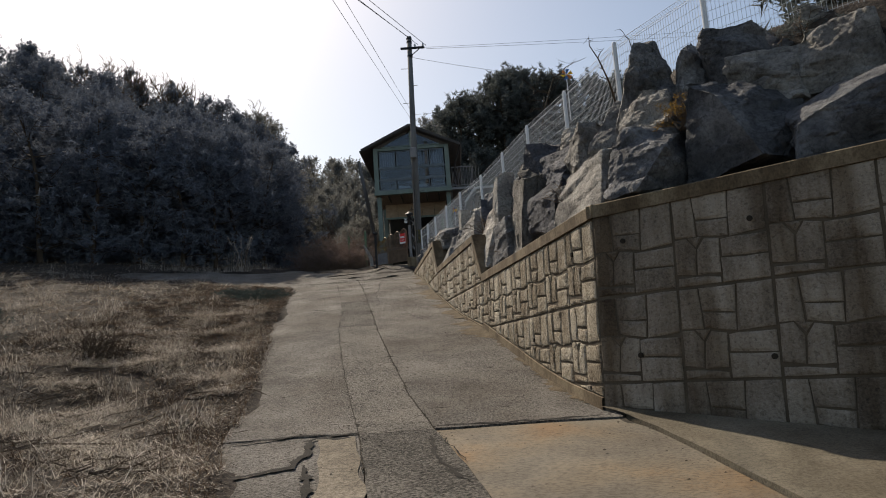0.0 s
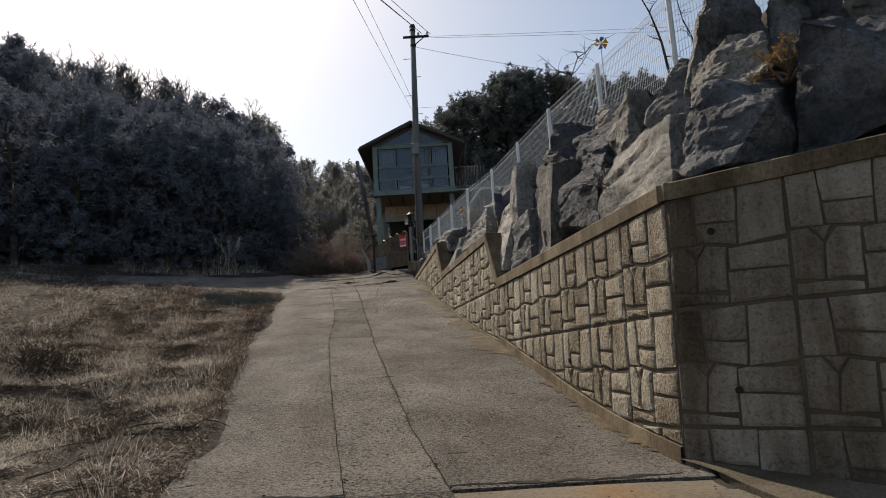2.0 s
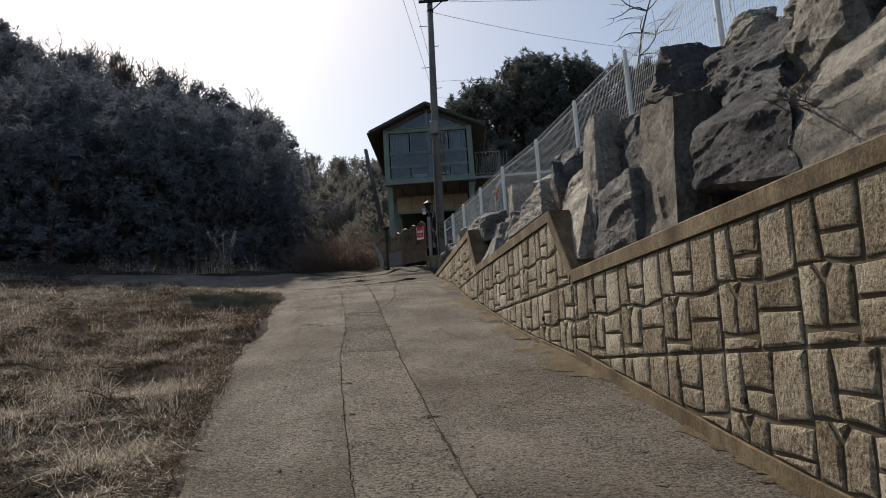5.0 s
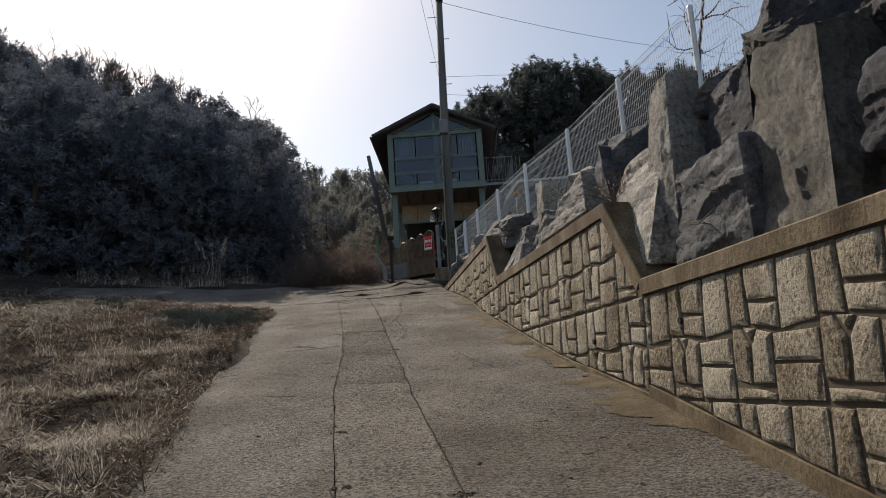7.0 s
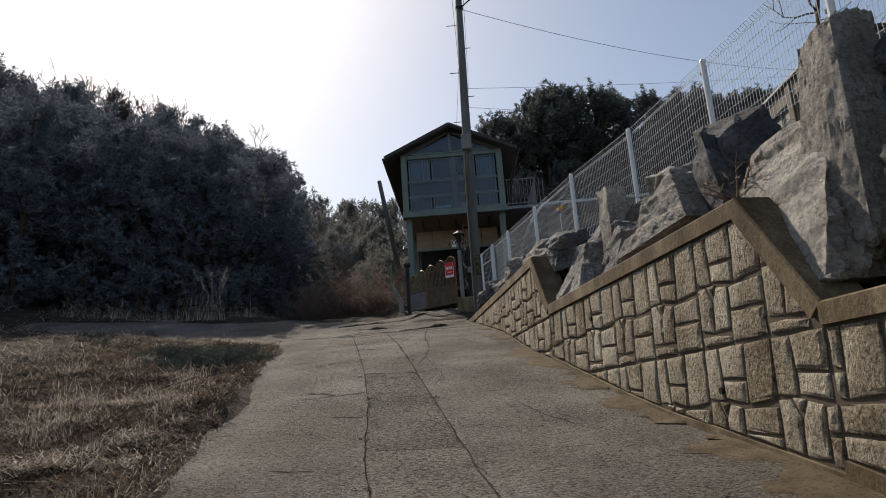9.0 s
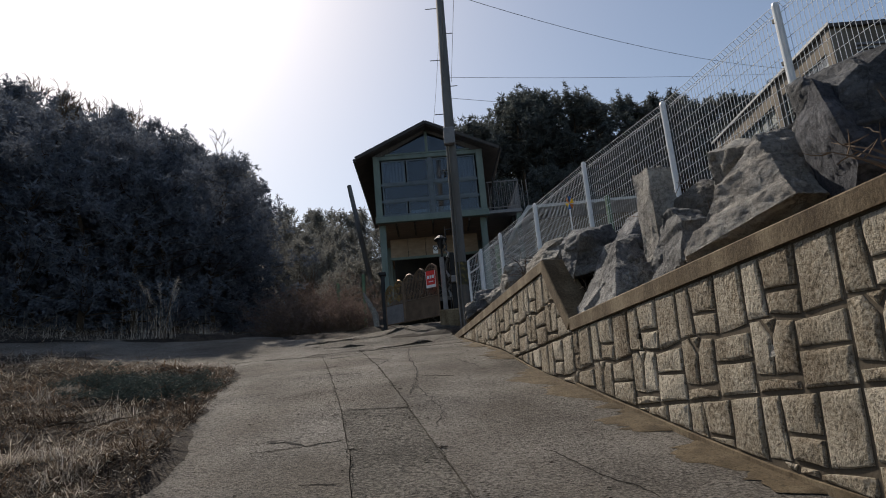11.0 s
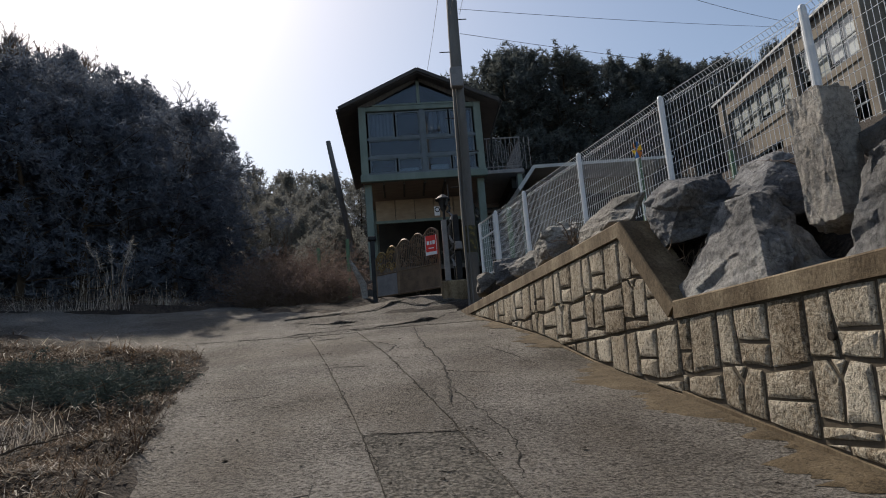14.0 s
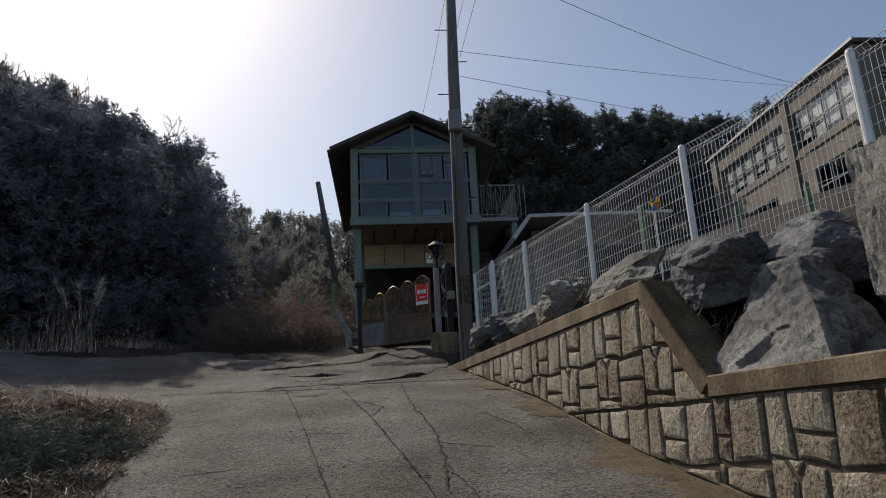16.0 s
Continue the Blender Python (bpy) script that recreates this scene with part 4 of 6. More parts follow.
# ---- boulders ----
def boulder(loc, size, mat, seed, label, rz=0.0, lean=(0, 0), taper=0.85, skew=(0, 0), block=False):
    """A quarried block: the hull of a few corners, broken up by ledges and cracks."""
    rng = random.Random(seed)
    bm = bmesh.new()
    corners = [Vector((a, b, c)) for a in (-1, 1) for b in (-1, 1) for c in (-1, 1)]
    for k in range(13 if block else 15):
        p = corners[k] * 1.0 if block and k < 8 else Vector((rng.uniform(-1, 1), rng.uniform(-1, 1), rng.uniform(-1, 1)))
        p = p / max(abs(p.x), abs(p.y), abs(p.z)) * rng.uniform(0.82, 1.0)
        t = (p.z + 1) / 2
        w = 1 - (1 - taper) * t
        bm.verts.new((p.x * w + skew[0] * t, p.y * w + skew[1] * t, p.z))
    r = bmesh.ops.convex_hull(bm, input=bm.verts)
    bmesh.ops.delete(bm, geom=[v for v in bm.verts if not v.link_faces], context="VERTS")
    for _ in range(6):
        long_ = [e for e in bm.edges if e.calc_length() > 0.06]
        if not long_ or len(bm.faces) > 14000:
            break
        bmesh.ops.subdivide_edges(bm, edges=long_, cuts=1)
        bmesh.ops.triangulate(bm, faces=bm.faces)
    bm.normal_update()
    off = Vector((seed * 3.1, seed * 1.7, seed * 0.7))
    tilt = Euler((rng.uniform(-.5, .5), rng.uniform(-.5, .5), rng.uniform(0, 3))).to_matrix()
    def broken(q, scale):
        """Flat fracture planes: one tilt and depth for each cell of the rock."""
        far, cells = noise.voronoi(q * scale)
        plane = [0.45 * noise.noise(c * 5.3) + 0.9 * (q * scale - c).dot(noise.noise_vector(c * 3.7 + off)) for c in cells[:2]]
        w = 0.5 + 0.5 * smooth(0.0, 0.22, far[1] - far[0])
        return plane[0] * w + plane[1] * (1 - w)

    moved = []
    for v in bm.verts:
        q = tilt @ v.co + off
        bedded = Vector((q.x, q.y, q.z * 1.9))
        ledge = noise.noise(Vector((q.x * 1.6, q.y * 1.6, q.z * 7.0)))
        grain = noise.noise(q * 4.3) * 1.1 + noise.noise(q * 9) * 1.0 + noise.noise(q * 18) * 0.7
        moved.append(v.co + v.normal * (0.05 * noise.noise(q * 1.2) + 0.19 * broken(bedded, 1.25) + 0.026 * broken(bedded, 3.6) + 0.014 * ledge + 0.02 * grain))
    for v, p in zip(bm.verts, moved):
        v.co = p
    lo = [min(v.co[i] for v in bm.verts) for i in range(3)]
    hi = [max(v.co[i] for v in bm.verts) for i in range(3)]
    for v in bm.verts:
        v.co = Vector([(v.co[i] - (lo[i] + hi[i]) / 2) / (hi[i] - lo[i]) * size[i] for i in range(3)])
    me = bpy.data.meshes.new("boulder")
    bm.to_mesh(me)
    bm.free()
    me.materials.append(mat)
    me.shade_smooth()
    me.set_sharp_from_angle(angle=radians(20))
    ob = new("boulder", me)
    ob.matrix_world = pose(*loc, lean[0], lean[1], rz)
    return tagged(ob, label, "boulder", "boulders above the retaining wall")


PALE, DARK, BROWN = (M_ROCK_L, "pale layered grey boulder on the bank"), (M_ROCK_D, "dark blue-grey angular boulder on the bank"), (M_ROCK_B, "rough brown-grey boulder above the wall")
LIGHT = (M_ROCK_W, "light grey finely layered boulder on the bank")
NAVY = (M_ROCK_N, "very dark blue-grey angular boulder on the bank")
STREAK = (M_ROCK_S, "upright grey boulder with streaked, fluted faces")
ROCKS = [
    (4.25, 6.62, 3.16, 1.5, 0.9, 0.95, DARK, -41), (3.31, 7.42, 3.38, 1.3, 0.85, 1.2, DARK, -41, 0.7), (2.50, 7.95, 3.24, 1.0, 0.9, 0.95, DARK, -30),
    (3.87, 7.66, 3.88, 0.95, 0.75, 0.85, PALE, -41, 0.7), (4.49, 7.36, 4.0, 0.95, 0.9, 0.85, PALE, -41, 0.75), (5.3, 5.75, 3.2, 1.3, 1.0, 1.1, DARK, -41), (5.35, 6.7, 3.9, 1.2, 0.9, 0.9, PALE, -41),
    (4.81, 7.98, 4.72, 0.6, 0.7, 0.6, PALE, -30), (5.2, 7.6, 4.55, 0.9, 0.8, 0.75, DARK, -30), (4.39, 8.17, 4.5, 0.75, 0.7, 0.7, DARK, -20), (3.62, 8.05, 4.28, 1.05, 0.8, 0.95, DARK, -35, 0.7),
    (2.79, 8.70, 4.46, 0.85, 0.75, 1.1, STREAK, -15, 0.42), (3.21, 8.32, 4.36, 0.55, 0.65, 1.05, STREAK, 10, 0.55), (2.62, 8.42, 3.88, 0.8, 0.8, 0.7, PALE, -30, 0.65),
    (3.0, 8.35, 3.5, 0.9, 0.8, 0.9, DARK, -30), (3.95, 8.1, 3.75, 1.2, 0.7, 0.9, DARK, -41), (6.6, 4.9, 3.3, 1.5, 1.2, 1.2, DARK, -40),
    (2.12, 9.35, 3.22, 0.85, 1.95, 1.05, PALE, 10, 0.6, (0.35, 0.05), True), (2.50, 9.42, 4.02, 0.8, 1.0, 1.0, STREAK, 8, 0.7), (2.42, 10.45, 4.08, 0.85, 1.15, 1.1, PALE, 8, 0.7), (2.4, 10.2, 3.45, 0.8, 1.3, 0.9, BROWN, 8),
    (1.90, 10.22, 3.22, 0.4, 0.45, 0.9, BROWN, 12), (1.92, 10.9, 3.36, 0.8, 1.5, 1.05, NAVY, 10), (2.15, 11.35, 3.98, 0.85, 1.4, 0.85, NAVY, 10), (1.95, 12.65, 4.58, 0.8, 1.15, 0.9, NAVY, 8),
    (2.5, 12.1, 4.8, 0.6, 0.9, 0.5, PALE, 0), (1.60, 12.08, 3.45, 0.75, 1.0, 1.6, BROWN, 5, 0.7, (0.2, 0.0), True), (1.85, 12.75, 4.4, 0.8, 1.1, 0.75, BROWN, 8),
    (1.36, 12.98, 3.2, 0.75, 1.1, 0.92, DARK, 10, 0.9, (0.0, 0.0), True), (1.78, 13.35, 4.05, 0.75, 0.95, 0.85, NAVY, 8, 0.85, (0.1, 0.0), True), (1.72, 13.95, 4.58, 0.65, 0.9, 0.5, DARK, 0), (1.8, 12.9, 3.6, 0.7, 1.3, 0.9, DARK, 5),
    (1.30, 14.18, 3.98, 0.55, 0.62, 1.75, LIGHT, 11, 0.55, (0.1, 0.0), True), (0.95, 15.15, 3.57, 0.85, 2.25, 1.4, LIGHT, 11, 0.35, (0.4, -0.4), True), (1.15, 16.0, 4.25, 0.55, 0.6, 1.1, NAVY, 0),
    (0.82, 16.8, 4.2, 0.9, 1.25, 1.12, LIGHT, 25, 0.4, (0.4, 0.2)), (1.35, 16.2, 4.6, 0.7, 0.8, 0.9, DARK, 0), (0.52, 17.72, 3.98, 0.75, 0.95, 0.82, STREAK, 10, 0.75, (0.1, 0.05)), (0.86, 18.0, 4.52, 0.5, 0.55, 0.5, BROWN, 0), (1.08, 17.35, 4.66, 0.6, 0.75, 0.66, PALE, 20, 0.75),
    (0.56, 18.45, 4.55, 0.30, 0.36, 1.05, LIGHT, 10, 0.85, (0, 0), True), (0.22, 19.2, 4.05, 0.8, 1.35, 0.98, STREAK, 10, 0.25, (0.25, 0.05), True),
    (0.12, 20.2, 4.6, 0.6, 1.2, 0.62, DARK, 10), (0.72, 19.4, 4.62, 0.7, 0.9, 0.65, DARK, 0), (-0.12, 21.4, 4.80, 0.5, 1.2, 0.52, PALE, 8),
    (-0.1, 22.3, 4.85, 0.5, 0.6, 0.42, BROWN, 0), (-0.35, 23.4, 5.0, 0.6, 0.85, 0.62, PALE, 0), (-0.55, 24.4, 4.95, 0.5, 0.6, 0.45, PALE, 20), (-0.75, 25.3, 4.98, 0.5, 0.7, 0.48, DARK, 0), (-0.98, 26.3, 4.95, 0.45, 0.5, 0.42, BROWN, 0),
]
for i, (x, y, z, sx, sy, sz, (m, lab), rz, *shape) in enumerate(ROCKS):
    boulder((x, y, z), (sx * 1.05, sy * 1.08, sz * 1.04), m, i + 11, lab, rz, (0, 0), *shape)

# ---- white mesh fence ----
POSTS = [(6.5, 6.0, 5.75), (5.05, 7.4, 5.8), (3.69, 8.8, 5.85), (2.95, 10.6, 5.95), (2.53, 13.0, 6.13), (2.04, 15.3, 6.26), (1.6, 17.3, 6.26), (1.11, 19.23, 6.22), (0.52, 21.13, 6.23), (0.05, 23.08, 6.26), (-0.39, 25.1, 6.32), (-0.71, 26.4, 6.34)]
FENCE_H = 1.32
for i, (x, y, z) in enumerate(POSTS):
    q = POSTS[min(i + 1, len(POSTS) - 1)] if i < len(POSTS) - 1 else None
    if q is None:
        p0 = POSTS[i - 1]
        d = Vector((x - p0[0], y - p0[1], 0)).normalized()
    else:
        d = Vector((q[0] - x, q[1] - y, 0)).normalized()
    a = math.degrees(math.atan2(d.y, d.x))
    sec = thing("fence_section", (x, y, z - FENCE_H), "white welded mesh fence panel on a round-capped steel post", "fence", "mesh fence along the bank", rz=a)
    bm = bmesh.new()
    tube(bm, [(0, 0, -0.7), (0, 0, FENCE_H - 0.03), (0, 0, FENCE_H - 0.005), (0, 0, FENCE_H + 0.01)], [0.036, 0.036, 0.028, 0.008], 12)
    part("post", bm, M_WHITE, sec, smooth=False)
    if q is None:
        continue
    L = math.dist((x, y), q[:2])
    rise = q[2] - z
    bm = bmesh.new()
    z0, z1 = 0.06, FENCE_H - 0.12
    nv = max(6, int(L / 0.055))
    for k in range(nv + 1):
        u = 0.05 + (L - 0.1) * k / nv
        r = rise * u / L
        tube(bm, [(u, 0, z0 + r), (u, 0, z1 + r), (u, -0.045, z1 + 0.05 + r), (u, 0, z1 + 0.1 + r)], 0.0026, 4, False)
    for k in range(9):
        h = z0 + 0.02 + (z1 - z0 - 0.03) * k / 8
        tube(bm, [(0.03, -0.004, h), (L - 0.03, -0.004, h + rise)], 0.0028, 4, False)
    for dy, h in ((-0.045, z1 + 0.05), (0, z1 + 0.1)):
        tube(bm, [(0.03, dy, h), (L - 0.03, dy, h + rise)], 0.003, 4, False)
    part("mesh_panel", bm, M_WHITE, sec)
    for h in (0.2, 0.7, 1.15):
        box_bm = boxes((0.03, 0.06, -0.02, 0.02, h - 0.02, h + 0.02))
        part("clamp", box_bm, M_DARK, sec)

# ---- utility pole and wires ----
PX, PY, PZ = -1.13, 27.4, 4.55
pole = thing("utility_pole", (PX, PY, PZ), "tall grey concrete utility pole carrying cables", "utility pole")
PH = 14.55 - PZ
part("shaft", tubes(([(0, 0, -0.3), (0, 0, 2), (0.05, 0, 6), (0.13, 0, PH)], [0.14, 0.135, 0.12, 0.095]), n=14), M_POLE, pole, smooth=True)
part("crossarm", boxes((-0.25, 0.75, -0.13, -0.2, PH - 0.62, PH - 0.54)), M_DARK, pole)
for x in (0.35, 0.68):
    part("insulator", tubes(([(x, -0.165, PH - 0.54), (x, -0.165, PH - 0.46), (x, -0.165, PH - 0.4)], [0.03, 0.05, 0.025]), n=8), M_WHITE, pole)
for z in (PH - 0.12, PH - 0.28, PH - 0.9):
    part("band", tubes(([(0.12, 0, z), (0.12, 0, z + 0.07)], 0.115), n=14), M_DARK, pole)
part("bracket", tubes(([(0.1, -0.1, PH - 0.95), (0.55, -0.14, PH - 0.60)], 0.02)), M_DARK, pole)
for k in range(9):
    z = 2.6 + k * 0.75
    s = 1 if k % 2 else -1
    part("climbing_peg", tubes(([(0.03, 0, z), (0.03 + s * 0.32, 0, z)], 0.011)), M_DARK, pole)
part("meter_box", boxes((-0.13, 0.13, -0.30, -0.13, 4.68, 5.12), bev=0.02), M_GATEPLATE, pole, "pale grey plastic box")
part("conduit", tubes(([(-0.125, -0.10, 0.0), (-0.11, -0.11, 2.5), (-0.07, -0.13, 4.7)], 0.026), ([(-0.05, -0.145, 0.0), (-0.03, -0.14, 3.5), (-0.02, -0.14, 4.7)], 0.016)), M_POLE, pole)
part("guard_tape", tubes(([(0, 0, 1.2), (0, 0, 1.75)], 0.142), n=14), material("hazard_tape", [(0.03, 0.028, 0.02), (0.06, 0.055, 0.03), (0.3, 0.22, 0.04)], 9, 0.7, 0.0, 6), pole, "worn black and yellow tape")


def cable(a, b, sag, r=0.012, name="overhead_cable", label="thin black overhead cable hanging from the pole"):
    a, b = Vector(a), Vector(b)
    pts = [a.lerp(b, i / 24) - Vector((0, 0, sag * 4 * (i / 24) * (1 - i / 24))) for i in range(25)]
    return tagged(part(name, tubes((pts, r), n=4), M_WIRE), label, "cable", "cables on the pole")


PT = Vector((-1.0, 27.35, 14.3))
for dx, dz, ex, ey, ez, r in ((0.35, -0.15, -18.5, -12, 14.6, 0.011), (0.68, -0.2, -18, -12.5, 14.6, 0.011), (0.1, 0.1, -19, -11, 15.0, 0.011)):
    cable((PT.x + dx, PT.y, PT.z + dz), (ex, ey, ez), 0.4, r)
for dx in (-0.14, 0.06):
    cable((PT.x + dx, PT.y - 0.15, 10.9), (-2.15 + dx, -14, 1.95), 0.05, 0.005)
cable((PT.x + 0.35, PT.y, 14.02), (20.55, 32.05, 16.0), 0.1, 0.006)
cable((PT.x + 0.68, PT.y, 13.95), (20.8, 32.2, 15.75), 0.1, 0.006)
cable((PT.x + 0.1, PT.y, 13.6), (14.4, 37.9, 15.9), 0.45, 0.007)
cable((PT.x + 0.05, PT.y, 11.12), (14.4, 36.1, 14.8), 0.1, 0.005)
cable((PT.x + 0.05, PT.y, 10.54), (14.4, 36.6, 12.95), 0.1, 0.005)
cable((PT.x - 0.05, PT.y, 13.0), (-1.3, 34.2, 12.9), 0.15, 0.006)

# ---- house on stilts ----
HX0, HX1, HY, HYB, HZ0, HZ1, AP = -3.52, 0.33, 34.5, 42.0, 9.72, 12.05, 13.12
MID = -1.6
house = thing("house", (0, 0, 0), "dark gabled house on stilts with pale green window framing", "house")
part("wall", boxes((HX0 + 0.02, HX0 + 0.18, HY + 0.12, HYB, HZ0, HZ1)), M_SOFFIT, house)
part("wall", boxes((HX1 - 0.18, HX1 - 0.02, HY + 0.12, HYB, HZ0, HZ1)), M_SOFFIT, house)
part("wall", boxes((HX0 + 0.18, HX1 - 0.18, HYB - 0.2, HYB, HZ0, HZ1 + 0.6)), M_SOFFIT, house)
part("floor_slab", boxes((HX0, HX1, HY - 0.05, HYB, HZ0 - 0.16, HZ0), bev=0.01), M_BOARD, house, "brown boarded underside")
for k in range(1, 6):
    x = HX0 + (HX1 - HX0) * k / 6
    part("floor_joist", boxes((x - 0.03, x + 0.03, HY + 0.1, 36.1, HZ0 - 0.24, HZ0 - 0.162)), M_SOFFIT, house)
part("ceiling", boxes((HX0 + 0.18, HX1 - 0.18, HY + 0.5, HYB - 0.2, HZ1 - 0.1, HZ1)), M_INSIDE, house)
part("sill_beam", boxes((HX0 - 0.05, HX1 + 0.06, HY - 0.12, HY + 0.06, HZ0 - 0.17, HZ0 + 0.05), bev=0.012), M_GREEN, house, "pale green painted beam")
for x0, x1 in ((HX0 - 0.02, HX0 + 0.21), (HX1 - 0.21, HX1 + 0.02)):
    part("corner_post", boxes((x0, x1, HY - 0.06, HY + 0.12, HZ0 + 0.052, HZ1 - 0.02), bev=0.01), M_GREEN, house, "pale green painted post")
part("header_beam", boxes((HX0 + 0.21, HX1 - 0.21, HY - 0.05, HY + 0.1, HZ1 - 0.17, HZ1 - 0.02), bev=0.01), M_GREEN, house)
# window wall: mullions, transoms, sashes and panes
xw0, xw1 = HX0 + 0.24, HX1 - 0.24
rows_ = [(HZ0 + 0.10, HZ0 + 0.58, (0, .26, .5, .53, .77, 1)), (HZ0 + 0.66, HZ0 + 1.20, (0, .5, .53, 1)), (HZ0 + 1.28, HZ1 - 0.2, (0, .26, .5, .53, .77, 1))]
part("mullion", boxes((xw0 + (xw1 - xw0) * .5 - 0.02, xw0 + (xw1 - xw0) * .53 + 0.02, HY - 0.03, HY + 0.08, HZ0 + 0.055, HZ1 - 0.175)), M_FRAME, house)
for z in (HZ0 + 0.055, HZ0 + 0.58, HZ0 + 1.20):
    part("transom", boxes((xw0 - 0.03, xw0 + (xw1 - xw0) * .5 - 0.022, HY - 0.02, HY + 0.07, z, z + 0.08)), M_FRAME, house)
    part("transom", boxes((xw0 + (xw1 - xw0) * .53 + 0.022, xw1 + 0.03, HY - 0.02, HY + 0.07, z, z + 0.08)), M_FRAME, house)
for z0, z1, cuts in rows_:
    for a, b in zip(cuts, cuts[1:]):
        if (a, b) == (.5, .53):
            continue
        x0, x1 = xw0 + (xw1 - xw0) * a + 0.025, xw0 + (xw1 - xw0) * b - 0.025
        f = 0.045
        win = part("window", boxes((x0, x1, HY, HY + 0.05, z0 + 0.002, z0 + f), (x0, x1, HY, HY + 0.05, z1 - f, z1 - 0.002), (x0, x0 + f, HY, HY + 0.05, z0 + f, z1 - f), (x1 - f, x1, HY, HY + 0.05, z0 + f, z1 - f)), M_FRAME, house)
        part("pane", boxes((x0 + f, x1 - f, HY + 0.018, HY + 0.028, z0 + f, z1 - f)), GLASS, win).visible_shadow = False
# what shows behind the panes: drawn curtains above, unidentified pale blocks along the sill
for a, b in ((0.02, 0.24), (0.56, 0.66), (0.68, 0.76), (0.80, 0.97)):
    bm = bmesh.new()
    k = int((b - a) * 60)
    pts = [(xw0 + (xw1 - xw0) * (a + (b - a) * i / k), HY + 0.16 + 0.03 * (i % 2)) for i in range(k + 1)]
    lo_, hi_ = [[bm.verts.new((x, y, z)) for x, y in pts] for z in (HZ0 + 1.25, HZ1 - 0.15)]
    for i in range(k):
        bm.faces.new((lo_[i], lo_[i + 1], hi_[i + 1], hi_[i]))
    part("curtain", bm, M_CURTAIN, house, "greyish pink drawn curtain")
for a, b, h in ((0.28, 0.46, 0.30), (0.57, 0.74, 0.36), (0.03, 0.2, 0.2)):
    part("bedding", boxes((xw0 + (xw1 - xw0) * a, xw0 + (xw1 - xw0) * b, HY + 0.12, HY + 0.5, HZ0 + 0.002, HZ0 + h), bev=0.04), M_WHITE, house, "pale block along the sill")
# glazed gable
for s in (-1, 1):
    bm = bmesh.new()
    xa, xb = MID + s * 0.05, MID + s * 1.45
    za, zb = HZ1 + 0.06, HZ1 + 0.78
    for y in (HY + 0.02, HY + 0.032):
        bm.faces.new([bm.verts.new((x, y, z)) for x, z in ((xa, za), (xb, za), (xa, zb))])
    part("gable_pane", bm, GLASS, house).visible_shadow = False
bm = bmesh.new()
for pts in ([(MID - 1.62, HZ1), (MID - 1.45, HZ1 + 0.07), (MID, HZ1 + 0.82), (MID, HZ1 + 0.98), (HX0 - 0.2, HZ1 + 0.08), (HX0 - 0.2, HZ1)], [(MID + 1.62, HZ1), (MID + 1.45, HZ1 + 0.07), (MID, HZ1 + 0.82), (MID, HZ1 + 0.98), (HX1 + 0.2, HZ1 + 0.08), (HX1 + 0.2, HZ1)]):
    a = [bm.verts.new((x, HY - 0.02, z)) for x, z in pts]
    b = [bm.verts.new((x, HY + 0.1, z)) for x, z in pts]
    bm.faces.new(a), bm.faces.new(b)
    for i in range(6):
        bm.faces.new((a[i], a[(i + 1) % 6], b[(i + 1) % 6], b[i]))
part("gable_board", bm, M_SOFFIT, house)
part("gable_post", boxes((MID - 0.05, MID + 0.05, HY - 0.02, HY + 0.1, HZ1, HZ1 + 0.9)), M_GREEN, house)
part("gable_rail", boxes((MID - 1.5, MID + 1.5, HY - 0.03, HY + 0.08, HZ1 - 0.0, HZ1 + 0.055)), M_GREEN, house)
# roof of two slopes with a deep overhang
for s, ex in ((-1, -4.12), (1, 0.92)):
    bm = bmesh.new()
    y0, y1 = HY - 0.4, HYB + 0.6
    ze = 11.93
    prof_ = [(MID, AP), (ex, ze), (ex, ze - 0.13), (MID, AP - 0.16)]
    a = [bm.verts.new((x, y0, z)) for x, z in prof_]
    b = [bm.verts.new((x, y1, z)) for x, z in prof_]
    bm.faces.new(a), bm.faces.new(b[::-1])
    for i in range(4):
        bm.faces.new((a[i], a[(i + 1) % 4], b[(i + 1) % 4], b[i]))
    roof = part("roof", bm, M_ROOF, house)
    bm = bmesh.new()
    tube(bm, [(MID, y0 - 0.02, AP - 0.06), (ex - s * 0.0, y0 - 0.02, ze - 0.05)], 0.075, 4)
    part("bargeboard", bm, M_ROOF, roof, "dark metal roof edge")
    part("gutter", tubes(([(ex + s * 0.04, y0, ze - 0.1), (ex + s * 0.04, y1, ze - 0.1)], 0.055), n=8), M_ROOF, roof)
# lower storey
for x in (HX0 + 0.15, HX1 - 0.15):
    for y in (HY + 0.3, HY + 3.4, HYB - 0.3):
        part("stilt", boxes((x - 0.11, x + 0.11, y - 0.11, y + 0.11, 5.3, HZ0 - 0.16), bev=0.012), M_GREEN, house, "pale green painted column")
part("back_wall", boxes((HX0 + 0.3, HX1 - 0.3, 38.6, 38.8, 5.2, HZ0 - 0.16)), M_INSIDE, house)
for k in range(5):
    x0 = HX0 + 0.3 + k * 0.65
    part("orange_board", boxes((x0 + 0.01, x0 + 0.64, 36.2, 36.25, 8.72, 9.42)), M_ORBOARD, house, "faded orange cladding board")
part("orange_rail", boxes((HX0 + 0.28, HX1 - 0.3, 36.12, 36.2, 8.62, 8.71)), M_GREEN, house)
part("deck", boxes((HX0, HX1, 36.3, 38.6, 7.0, 7.15)), M_SOFFIT, house)
